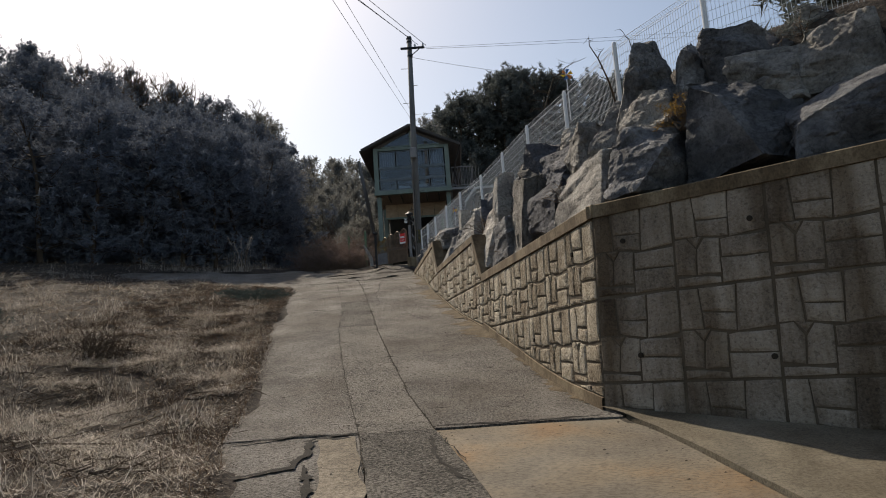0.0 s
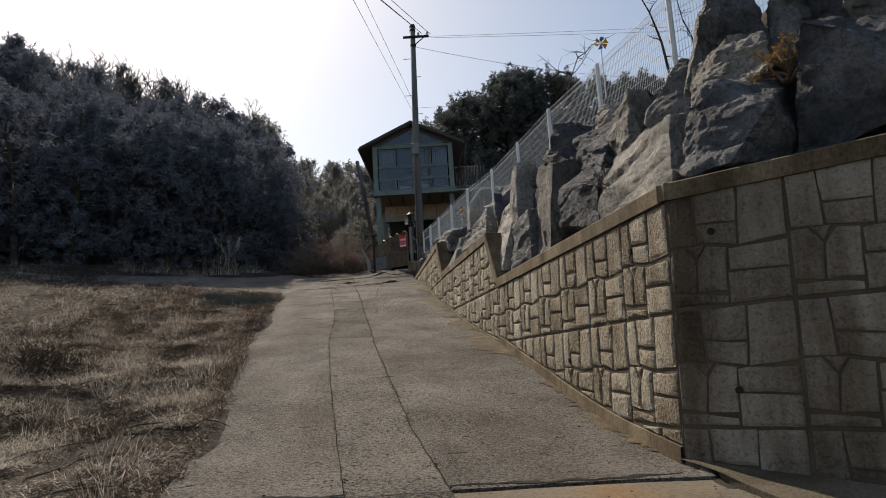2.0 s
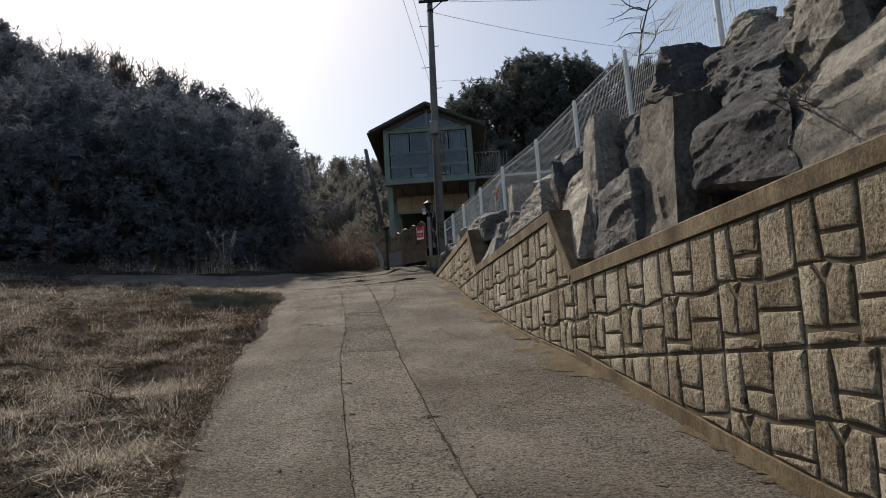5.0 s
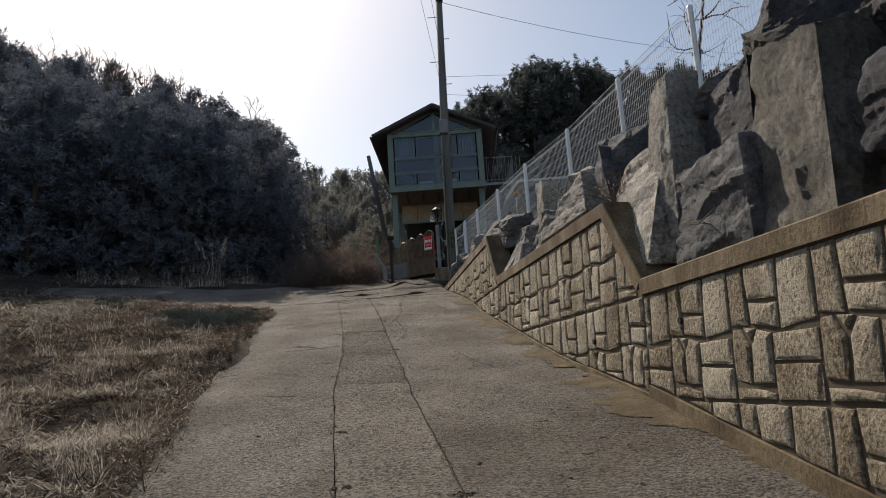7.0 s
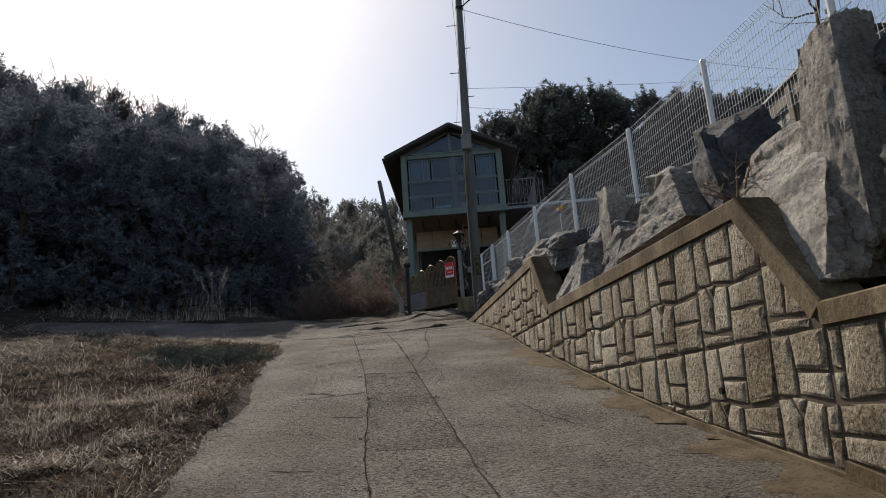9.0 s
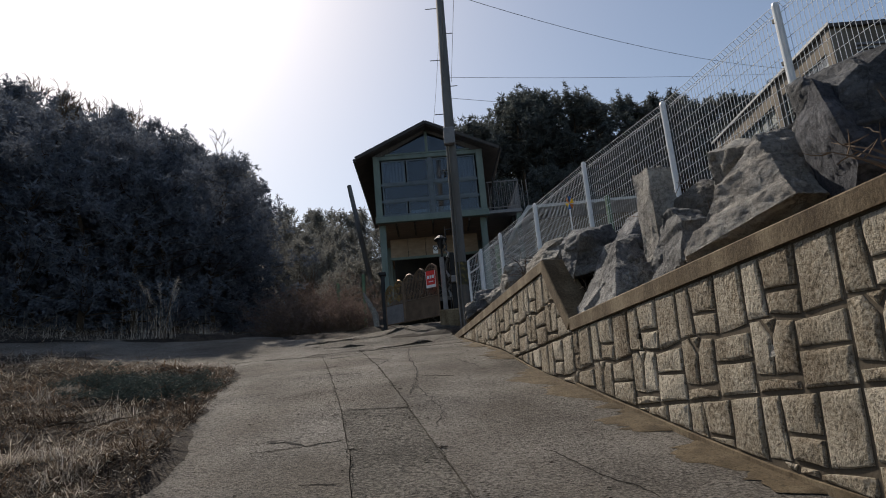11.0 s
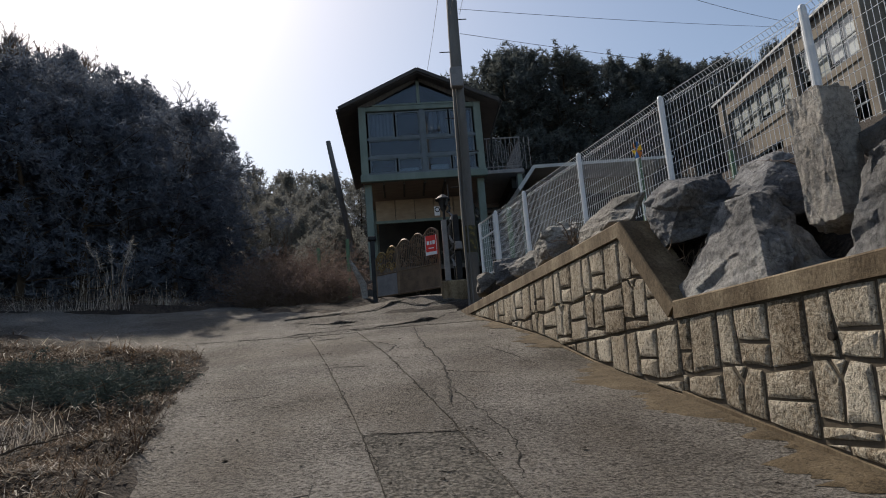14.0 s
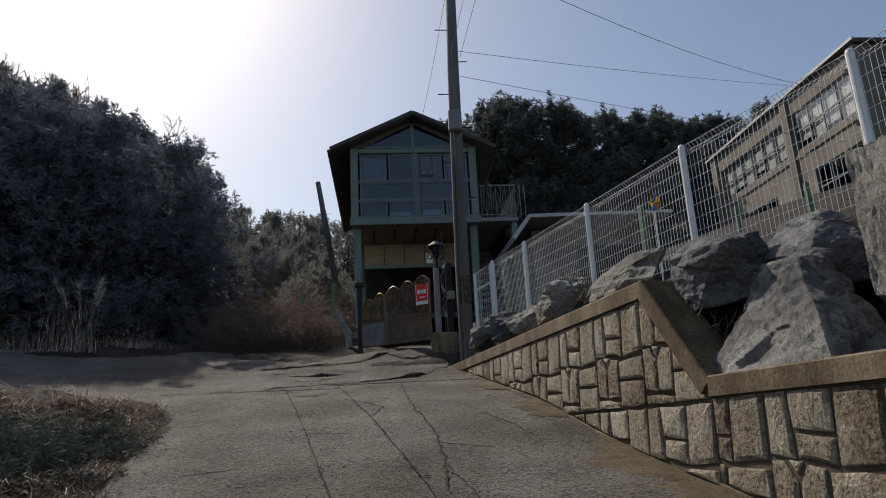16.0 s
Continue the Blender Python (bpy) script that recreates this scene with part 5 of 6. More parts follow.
# balcony
part("balcony_slab", boxes((HX1 + 0.06, 1.55, HY - 0.05, 38.5, HZ0 - 0.13, HZ0 - 0.01), bev=0.01), M_GATEPLATE, house)
rail = part("balcony_rail", tubes(([(HX1 + 0.06, HY + 0.02, HZ0 + 1.05), (1.5, HY + 0.02, HZ0 + 1.05), (1.5, 38.4, HZ0 + 1.05)], 0.025), ([(HX1 + 0.06, HY + 0.02, HZ0 + 0.1), (1.5, HY + 0.02, HZ0 + 0.1), (1.5, 38.4, HZ0 + 0.1)], 0.02)), M_GATEPLATE, house, "pale iron balcony railing")
for k in range(10):
    x = HX1 + 0.12 + k * 0.15
    part("baluster", tubes(([(x, HY + 0.02, HZ0), (x, HY + 0.02, HZ0 + 1.05)], 0.012)), M_GATEPLATE, rail)
for k in range(4):
    x = HX1 + 0.27 + k * 0.3
    pts = [(x + 0.09 * math.cos(t), HY, HZ0 + 0.55 + 0.34 * math.sin(t)) for t in np.linspace(0, 2 * math.pi, 17)]
    part("scroll", tubes((pts, 0.009), n=5), M_GATEPLATE, rail)
for k in range(24):
    y = HY + 0.2 + k * 0.16
    part("baluster", tubes(([(1.5, y, HZ0), (1.5, y, HZ0 + 1.05)], 0.012)), M_GATEPLATE, rail)
part("downpipe", tubes(([(0.95, HY - 0.6, 11.8), (0.62, HY - 0.1, 10.9), (0.55, HY + 0.1, 9.7)], 0.03)), M_DARK, house)
stair = part("outside_stair", boxes((1.2, 1.35, 34.9, 38.6, 9.2, 9.6)), M_DARK, house)
for k in range(14):
    z = 9.5 - k * 0.26
    part("tread", boxes((0.45, 1.3, 37.8 - k * 0.24, 38.1 - k * 0.24, z - 0.05, z)), M_GATEPLATE, stair)
part("balcony_post", boxes((1.35, 1.5, HY + 0.1, HY + 0.25, 5.6, HZ0 - 0.13)), M_GREEN, house)
# the plot's low wall in front of the house
tagged(part("garden_wall", boxes((-5.4, -3.3, 33.6, 33.85, 5.0, 6.35), bev=0.02), M_STONEDARK), "dark low garden wall below the house", "wall", kind="structure")

# ---- gate ----
GL, GR = Vector((-3.2, 30.4, 5.3)), Vector((-1.66, 28.62, 5.2))
gd = (GR - GL)
glen = Vector((gd.x, gd.y, 0)).length
gang = math.degrees(math.atan2(gd.y, gd.x))
slope = gd.z / glen
gate = thing("gate", tuple(GL), "ornate bronze double gate with gilded scrolls", "gate", rz=gang)
def gate_leaf(u0, u1, h0, h1, humps, plate, gilt):
    """A leaf between u0 and u1 whose scalloped top climbs from h0 to h1."""
    def g(u, z, d=0.0):
        return (u, d, z + slope * u)

    def crest(u):
        q = (u - u0) / (u1 - u0)
        return h0 + (h1 - h0) * q + 0.13 * abs(math.sin(humps * math.pi * q))

    leaf = part("gate_leaf", tubes(([g(u0, 0.08), g(u0, h0 + 0.02)], 0.026), ([g(u1, 0.08), g(u1, h1 + 0.02)], 0.026), ([g(u0, 0.62), g(u1, 0.62)], 0.02), ([g(u0, 0.1), g(u1, 0.1)], 0.022)), M_BRONZE, gate)
    bm = bmesh.new()
    a = [bm.verts.new((u, d, z + slope * u)) for d in (-0.012, 0.012) for u, z in ((u0 + .02, .1), (u1 - .02, .1), (u1 - .02, .6), (u0 + .02, .6))]
    for q in ((0, 1, 2, 3), (7, 6, 5, 4), (0, 4, 5, 1), (1, 5, 6, 2), (2, 6, 7, 3), (3, 7, 4, 0)):
        bm.faces.new([a[i] for i in q])
    part("plate", bm, plate, leaf)
    steps = humps * 8
    part("arch", tubes(([g(u0 + (u1 - u0) * i / steps, crest(u0 + (u1 - u0) * i / steps)) for i in range(steps + 1)], 0.024)), gilt, leaf, "dull gilded scalloped rail")
    part("arch", tubes(([g(u0 + (u1 - u0) * i / steps, crest(u0 + (u1 - u0) * i / steps) - 0.1, -0.01) for i in range(steps + 1)], 0.012)), gilt, leaf)
    nb = int((u1 - u0) / 0.06)
    for k in range(1, nb):
        u = u0 + (u1 - u0) * k / nb
        part("bar", tubes(([g(u, 0.6), g(u, crest(u) - 0.01)], 0.011), n=5), M_BRONZE, leaf)
    for k in range(humps):
        for du, cz, r, turn in ((0.26, 0.80, 0.10, 0), (0.74, 0.80, 0.10, 3), (0.5, 1.0, 0.11, 1.5), (0.3, 1.12, 0.06, 4), (0.7, 1.12, 0.06, 2), (0.5, 0.72, 0.06, 5)):
            u = u0 + (u1 - u0) * (k + du) / humps
            cz = min(cz, crest(u) - r - 0.03)
            r = min(r, 0.42 * (u1 - u0) / humps)
            pts = [(u + r * (1 - 0.055 * i) * math.cos(0.55 * i + turn), -0.022, cz + slope * u + r * (1 - 0.055 * i) * math.sin(0.55 * i + turn)) for i in range(16)]
            part("scroll", tubes((pts, 0.013), n=5), gilt, leaf, "dull gilded scroll")


gate_leaf(0.10, glen * 0.37, 0.98, 1.16, 2, M_GATEPLATE, M_GOLD)
gate_leaf(glen * 0.39, glen - 0.06, 1.18, 1.34, 3, M_BRONZE, M_BRONZE)
gp = thing("gate_post", tuple(GL), "slim dark metal gate post with a square cap", "post")
part("shaft", boxes((-0.055, 0.055, -0.055, 0.055, -0.2, 1.5), bev=0.008), M_DARK, gp)
part("cap", boxes((-0.1, 0.1, -0.1, 0.1, 1.5, 1.6), (-0.06, 0.06, -0.06, 0.06, 1.44, 1.5), bev=0.015), M_DARK, gp)
pil = thing("gate_pillar", (GR.x + 0.13, GR.y - 0.08, GR.z), "dark carved gate pillar with a lantern on top", "pillar")
part("base", boxes((-0.18, 0.36, -0.22, 0.22, -0.35, 0.18), bev=0.03), M_CAP, pil, "brown stone base")
part("shaft", boxes((-0.075, 0.045, -0.06, 0.06, 0.18, 1.55), bev=0.012), M_GATEPLATE, pil)
lant = part("lantern", tubes(([(0.0, 0, 1.55), (0.0, 0, 1.78)], [0.03, 0.03]), ([(0, 0, 1.78), (0, 0, 2.0)], [0.06, 0.11]), n=8), M_DARK, pil, "black street-style lantern")
part("lantern_hood", tubes(([(0, 0, 2.0), (0, 0, 2.03), (0, 0, 2.13)], [0.17, 0.17, 0.04]), n=10), M_DARK, lant)
for k in range(9):
    z = 0.5 + k * 0.17
    part("carving", tubes(([(0.09 + 0.05 * math.cos(k * 2.1), -0.1, z), (0.12 + 0.05 * math.sin(k * 1.3), -0.12, z + 0.1), (0.07, -0.1, z + 0.2)], [0.036, 0.024, 0.014]), n=6), M_GATEPLATE if k % 3 == 0 else M_STONEDARK, pil)
part("second_shaft", boxes((0.17, 0.30, -0.07, 0.07, 0.18, 1.65), bev=0.015), M_DARK, pil)
part("spear", tubes(([(0.13, -0.05, 0.18), (0.13, -0.05, 2.25), (0.13, -0.05, 2.35)], [0.014, 0.014, 0.003])), M_DARK, pil)
part("mailbox", boxes((0.18, 0.33, -0.2, -0.075, 0.85, 1.02), bev=0.01), M_GATEPLATE, pil, "small grey metal letter box")
sign = thing("sign_board", (-1.86, 28.52, 6.42), "red notice board with white lettering hung on the gate", "sign", rz=gang + 18)
part("board", boxes((-0.14, 0.14, -0.012, 0.012, -0.43, 0.0)), M_RED, sign)
part("border", boxes((-0.14, 0.14, -0.018, -0.013, -0.43, -0.36), (-0.14, -0.13, -0.018, -0.013, -0.36, 0), (0.13, 0.14, -0.018, -0.013, -0.36, 0)), M_WHITE, sign)
for x0, x1, z0, z1 in ((-0.10, -0.04, -0.2, -0.12), (-0.02, 0.02, -0.2, -0.12), (0.04, 0.10, -0.2, -0.12), (-0.06, 0.07, -0.29, -0.27)):
    part("lettering", boxes((x0, x1, -0.019, -0.013, z0, z1)), M_WHITE, sign)
plate = thing("house_sign", (-1.68, 28.40, 6.93), "small white plate with dark symbol on the pillar", "sign", rz=10)
part("board", boxes((-0.06, 0.06, -0.012, 0.012, -0.10, 0.10), bev=0.004), M_WHITE, plate)
part("symbol", tubes(([(0.05 * math.cos(t), -0.016, 0.03 + 0.05 * math.sin(t)) for t in np.linspace(0, 6.28, 13)], 0.012), n=4), M_DARK, plate)
# white side wicket by the pole
wick = thing("wicket", (-0.74, 26.45, 5.2), "narrow white mesh side gate by the pole", "gate", rz=129)
part("frame", tubes(([(0, 0, -0.55), (0, 0, 1.1), (0.4, 0, 0.98), (0.4, 0, -0.55)], 0.027), ([(0, 0, 0.78), (0.4, 0, 0.68)], 0.018), ([(0, 0, 0.0), (0.4, 0, 0.0)], 0.02)), M_WHITE, wick)
part("mesh_panel", tubes(*[([(0.05 * k, 0, 0.0), (0.05 * k, 0, 1.08 - 0.015 * k)], 0.003) for k in range(1, 8)], *[([(0, 0, 0.12 * k), (0.4, 0, 0.12 * k)], 0.003) for k in range(1, 9)], n=4), M_WHITE, wick)

# ---- sheds and neighbour's building behind the fence ----
shed = thing("shed", (0, 0, 0), "low beige shed under a pale sheet-metal roof", "shed")
part("wall", boxes((1.7, 5.3, 33.6, 37.5, 5.5, 9.0)), M_BEIGE, shed)
bm = bmesh.new()
for pts in (((0.95, 8.55), (1.45, 9.2), (5.6, 9.24), (5.6, 9.16), (1.5, 9.1), (1.0, 8.45)),):
    a = [bm.verts.new((x, 32.6, z)) for x, z in pts]
    b = [bm.verts.new((x, 38.2, z + 0.25)) for x, z in pts]
    bm.faces.new(a), bm.faces.new(b)
    for i in range(6):
        bm.faces.new((a[i], a[(i + 1) % 6], b[(i + 1) % 6], b[i]))
part("roof", bm, M_SHEDROOF, shed)
# Plain dark box for the shed's unlit window; no room behind it.
part("window", boxes((3.0, 5.0, 33.56, 33.6, 7.2, 8.5)), M_INSIDE, shed)
for k, (x, y, h) in enumerate(((-0.15, 28.2, 1.9), (2.6, 27.5, 2.2), (4.9, 28.0, 1.3), (6.9, 28.5, 1.2), (-4.0, 33.2, 1.9), (-4.9, 33.8, 1.7))):
    z0 = height(x, y)
    tagged(part("garden_post", boxes((x - 0.05, x + 0.05, y - 0.05, y + 0.05, z0 - 0.2, z0 + h), bev=0.01), M_GREENPOST), "green painted steel garden post", "post", "green garden posts")

bd = thing("building", (0, 0, 0), "two-storey beige rendered building with wide factory windows", "building")
BX, BY0, BY1, BZ0, BZ1 = 14.5, 35.4, 46.6, 8.0, 16.25
def with_holes(x0, x1, y0, y1, z0, z1, holes):
    """A wall across x with rectangular openings (y, y, z, z) through it."""
    ys = sorted({y0, y1, *[h[0] for h in holes], *[h[1] for h in holes]})
    zs = sorted({z0, z1, *[h[2] for h in holes], *[h[3] for h in holes]})
    bm = bmesh.new()
    for a, b in zip(ys, ys[1:]):
        for c, d in zip(zs, zs[1:]):
            if not any(h[0] <= a and b <= h[1] and h[2] <= c and d <= h[3] for h in holes):
                box(bm, x0, x1, a, b, c, d)
    bmesh.ops.remove_doubles(bm, verts=bm.verts, dist=0.001)
    return bm
HOLES = [(35.95, 39.6, 13.85, 15.5), (40.4, 45.9, 13.85, 15.45), (36.0, 38.8, 11.2, 12.75), (41.6, 45.0, 11.0, 12.6)]
part("wall", with_holes(BX, BX + 0.25, BY0, BY1, BZ0, BZ1, HOLES), M_BEIGE, bd)
part("end_wall", boxes((BX + 0.25, 26, BY0, BY0 + 0.25, BZ0, BZ1)), M_BEIGE, bd)
part("end_wall", boxes((BX + 0.25, 26, BY1 - 0.25, BY1, BZ0, BZ1)), M_BEIGE, bd)
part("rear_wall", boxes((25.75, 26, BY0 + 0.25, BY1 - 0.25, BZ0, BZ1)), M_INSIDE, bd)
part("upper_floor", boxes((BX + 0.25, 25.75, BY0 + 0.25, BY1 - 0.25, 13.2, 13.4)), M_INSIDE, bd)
part("roof", boxes((BX - 0.12, 26.3, BY0 - 0.15, BY1 + 0.35, BZ1, BZ1 + 0.18), bev=0.02), M_ROOF, bd)
part("roof_edge", boxes((BX - 0.18, BX - 0.125, BY0 - 0.2, BY1 + 0.4, BZ1 + 0.08, BZ1 + 0.19)), M_SHEDROOF, bd, "pale metal roof trim")
part("ledge", boxes((BX - 0.05, BX, BY0, BY1, 13.55, 13.7)), M_BEIGE, bd)
for y in (BY0 + 0.2, 40.0, BY1 - 0.25):
    part("pilaster", boxes((BX - 0.09, BX - 0.002, y - 0.22, y + 0.22, BZ0, BZ1 - 0.02)), M_BEIGE, bd)
for y0, y1, z0, z1 in HOLES:
    win = part("window", boxes((BX + 0.05, BX + 0.11, y0, y1, z0, z0 + 0.07), (BX + 0.05, BX + 0.11, y0, y1, z1 - 0.07, z1), (BX + 0.05, BX + 0.11, y0, y1, (z0 + z1) / 2 - 0.03, (z0 + z1) / 2 + 0.03)), M_FRAME, bd)
    k = max(3, round((y1 - y0) / 0.9))
    for i in range(k + 1):
        y = y0 + (y1 - y0) * i / k
        part("mullion", boxes((BX + 0.055, BX + 0.105, max(y0, y - 0.022), min(y1, y + 0.022), z0 + 0.07, z1 - 0.07)), M_FRAME, win)
    for i in range(k):
        ya, yb = y0 + (y1 - y0) * i / k, y0 + (y1 - y0) * (i + 1) / k
        # Pale panels added behind the glass imitate the sky mirrored in it.
        if z0 > 13:
            drop = 0.55 + 0.9 * abs(noise.noise((ya * 3.1, z0, 2.0)))
            part("blind", boxes((BX + 0.16, BX + 0.165, ya + 0.04, yb - 0.04, z1 - 0.08 - (z1 - z0 - 0.16) * min(1.0, drop + 0.25), z1 - 0.08)), M_SHEDROOF, win, "pale panel in place of sky reflected in the pane")
        part_data("pane", [(BX + 0.078, ya + 0.02, z0 + 0.06), (BX + 0.078, ya + 0.02, z1 - 0.06), (BX + 0.078, yb - 0.02, z1 - 0.06), (BX + 0.078, yb - 0.02, z0 + 0.06)], [(0, 1, 2, 3)], FILM, win).visible_shadow = False
for k in range(9):
    z = 14.0 + k * 0.18
    part("louvre", boxes((BX + 0.8, BX + 3.5, BY0 - 0.08, BY0 - 0.003, z, z + 0.09)), M_GATEPLATE, bd)

# leaning grey post behind the gate
tagged(part("leaning_post", tubes(([(-3.9, 39.6, 6.0), (-4.48, 39.9, 9.72), (-5.04, 40.1, 13.1)], [0.12, 0.11, 0.095]), n=10), M_POLE), "leaning grey concrete post behind the gate", "post")

# ---- plants ----
def scatter_mesh(name, tris, mat, parent=None, label=""):
    """Many small blades, given as an array (n, 3, 3), in one mesh."""
    t = np.asarray(tris, dtype=np.float32).reshape(-1, 3, 3)
    me = bpy.data.meshes.new(name)
    n = len(t)
    me.vertices.add(3 * n)
    me.vertices.foreach_set("co", t.reshape(-1))
    me.loops.add(3 * n)
    me.loops.foreach_set("vertex_index", np.arange(3 * n, dtype=np.int32))
    me.polygons.add(n)
    me.polygons.foreach_set("loop_start", np.arange(0, 3 * n, 3, dtype=np.int32))
    me.update(calc_edges=True)
    me.validate()
    return link_mesh(name, me, mat, parent, label)


def tufts(rs, centres, count, length, width, up=0.3, droop=0.0, loose=0.0):
    """Needle tufts: pointed blades that spread from each centre."""
    c = np.repeat(np.asarray(centres), count, axis=0)
    n = len(c)
    if loose:
        c = c + rs.normal(size=(n, 3)) * loose
    d = rs.normal(size=(n, 3))
    d[:, 2] = d[:, 2] * 0.7 + up
    d /= np.linalg.norm(d, axis=1)[:, None]
    s = np.cross(d, rs.normal(size=(n, 3)))
    s /= np.linalg.norm(s, axis=1)[:, None]
    L = length * rs.uniform(0.6, 1.25, (n, 1))
    base = c + d * L * 0.1
    w = width * rs.uniform(0.6, 1.3, (n, 1))
    tip = c + d * L
    tip[:, 2] -= droop * L[:, 0]
    return np.stack([base - s * w, base + s * w, tip], axis=1)


def bent(rng, a, d, length, segs, wob, lift=0.0):
    pts = [Vector(a)]
    d = Vector(d).normalized()
    for _ in range(segs):
        d = (d + Vector((rng.gauss(0, wob), rng.gauss(0, wob), rng.gauss(0, wob) + lift))).normalized()
        pts.append(pts[-1] + d * length / segs)
    return pts


def pine_tree(seed, H, spread, start, group, label, dense=1.0, conical=False, name="pine_tree", leaf=None, blade=(0.30, 0.032, 16), fluff=0.32, loose=0.15):
    rng, rs = random.Random(seed), np.random.RandomState(seed)
    tree = thing(name, (0, 0, 0), label, "tree", group)
    bm = bmesh.new()
    trunk = bent(rng, (0, 0, -0.6), (rng.uniform(-.1, .1), rng.uniform(-.1, .1), 1), H + 0.4, 9, 0.06, 0.04)
    tube(bm, trunk, [0.17 * H / 9 * (1 - 0.88 * i / 9) for i in range(10)], 7)
    centres = []
    layers = int(11 * dense)
    for k in range(layers):
        t = start + (1 - start) * (k + 0.3) / layers
        i = min(8, int(t * 9))
        p = trunk[i].lerp(trunk[i + 1], t * 9 - i)
        shape = (1 - t) * 1.15 + 0.12 if conical else math.sin(math.pi * min(1, 0.22 + 0.78 * (t - start) / (1 - start))) * 0.85 + 0.15
        for b in range(rng.choice((3, 4, 5))):
            a = rng.uniform(0, 2 * math.pi)
            L = spread * shape * rng.uniform(0.55, 1.15)
            pts = bent(rng, p, (math.cos(a), math.sin(a), rng.uniform(-0.1, 0.45)), L, 4, 0.16, 0.06)
            tube(bm, pts, [0.035 * H / 9 * (1 - 0.2 * j) for j in range(5)], 3, False)
            for j in (1, 2, 3, 4):
                for _ in range((0, 2, 3, 4, 5)[j]):
                    centres.append(pts[j] + Vector((rng.gauss(0, fluff), rng.gauss(0, fluff), rng.gauss(0.06, fluff * 0.6))))
            if t > 0.35:
                tip = pts[-1]
                for j in range(rng.choice((3, 4, 5, 6))):
                    centres.append(tip + Vector((rng.gauss(0, 0.05), rng.gauss(0, 0.05), 0.17 * j)))
    for _ in range(9):
        centres.append(trunk[-1] + Vector((rng.gauss(0, .16), rng.gauss(0, .16), rng.uniform(-.6, .3))))
    part("trunk", bm, M_BARK, tree)
    scatter_mesh("crown", tufts(rs, centres, blade[2], blade[0], blade[1], 0.35, loose=blade[0] * loose), leaf or L_PINE, tree)
    return tree


def bare_tree(seed, H, group, label, name="bare_tree"):
    rng = random.Random(seed)
    tree = thing(name, (0, 0, 0), label, "tree", group)
    bm = bmesh.new()
    def grow(a, d, L, r, depth):
        pts = bent(rng, a, d, L, 4, 0.13, 0.05)
        tube(bm, pts, [max(0.013, r * (1 - 0.16 * i)) for i in range(5)], 3 if depth > 1 else 6, False)
        if depth >= 5:
            return
        for _ in range(rng.choice((2, 3, 3))):
            j = rng.choice((2, 3, 4))
            nd = (pts[j] - pts[j - 1]).normalized() + Vector((rng.gauss(0, .5), rng.gauss(0, .5), rng.gauss(0.1, .3)))
            grow(pts[j], nd, L * rng.uniform(0.5, 0.8), r * 0.58, depth + 1)
    grow((0, 0, -0.4), (0.05, 0, 1), H * 0.42, 0.012 * H, 0)
    part("trunk", bm, M_TWIG, tree)
    return tree


FOREST = "trees of the wooded hill"
HILL = "pines on the hill behind the house"
DARK_PINE = "dark pine on the hazy shaded wooded hill"
heights = {}


def proto(maker, seed, H, *a, **k):
    t = maker(seed, H, *a, **k)
    heights[t.name] = max((o.matrix_world @ v.co).z for o in t.children for v in o.data.vertices)
    return t


fine = dict(leaf=L_FOREST_HAZE, blade=(0.2, 0.027, 15), fluff=0.32, loose=0.22)
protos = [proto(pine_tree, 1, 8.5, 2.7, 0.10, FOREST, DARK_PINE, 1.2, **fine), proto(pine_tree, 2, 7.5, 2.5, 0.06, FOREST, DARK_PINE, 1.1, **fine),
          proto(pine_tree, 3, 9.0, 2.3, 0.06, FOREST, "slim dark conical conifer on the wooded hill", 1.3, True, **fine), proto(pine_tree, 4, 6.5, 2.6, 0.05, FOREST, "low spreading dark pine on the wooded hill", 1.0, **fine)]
under = proto(pine_tree, 9, 4.6, 2.0, 0.02, "undergrowth of the wood", "dense dark evergreen shrub at the foot of the wood", 0.9, name="evergreen_shrub", leaf=L_FOREST_HAZE, blade=(0.2, 0.028, 14), fluff=0.42)
FAR = "hazy grey-green tree on the far slope beyond the lane"
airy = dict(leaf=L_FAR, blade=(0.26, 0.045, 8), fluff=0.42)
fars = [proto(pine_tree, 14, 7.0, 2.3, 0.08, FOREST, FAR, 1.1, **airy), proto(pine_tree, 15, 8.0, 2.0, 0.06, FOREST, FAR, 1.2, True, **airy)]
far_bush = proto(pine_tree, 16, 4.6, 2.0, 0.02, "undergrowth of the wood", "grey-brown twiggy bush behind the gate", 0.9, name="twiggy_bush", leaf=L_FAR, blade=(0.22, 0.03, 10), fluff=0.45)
coarse = dict(blade=(0.27, 0.036, 15), fluff=0.19)
BLACK = "tall black pine against the sky behind the house"
hills = [proto(pine_tree, 5, 10.5, 3.0, 0.36, HILL, BLACK, 0.95, **coarse), proto(pine_tree, 6, 9.0, 2.6, 0.26, HILL, BLACK, 0.9, **coarse), proto(pine_tree, 7, 8.0, 2.7, 0.15, HILL, BLACK, 1.1, **coarse)]
bares = [proto(bare_tree, 21, 8.5, FOREST, "leafless pale tree on top of the wooded hill"), proto(bare_tree, 22, 7.0, FOREST, "leafless pale tree on top of the wooded hill")]
rng = random.Random(5)
used = set()


def plant(p, x, y, s):
    m = pose(x, y, height(x, y) - 0.15, rng.uniform(-4, 4), rng.uniform(-4, 4), rng.uniform(0, 360)) @ Matrix.Scale(s, 4)
    if p.name not in used:
        used.add(p.name)
        p.matrix_basis = m
        return p
    sc = p.scale.copy()
    p.scale = (1, 1, 1)
    q = copy_thing(p, m)
    p.scale = sc
    return q


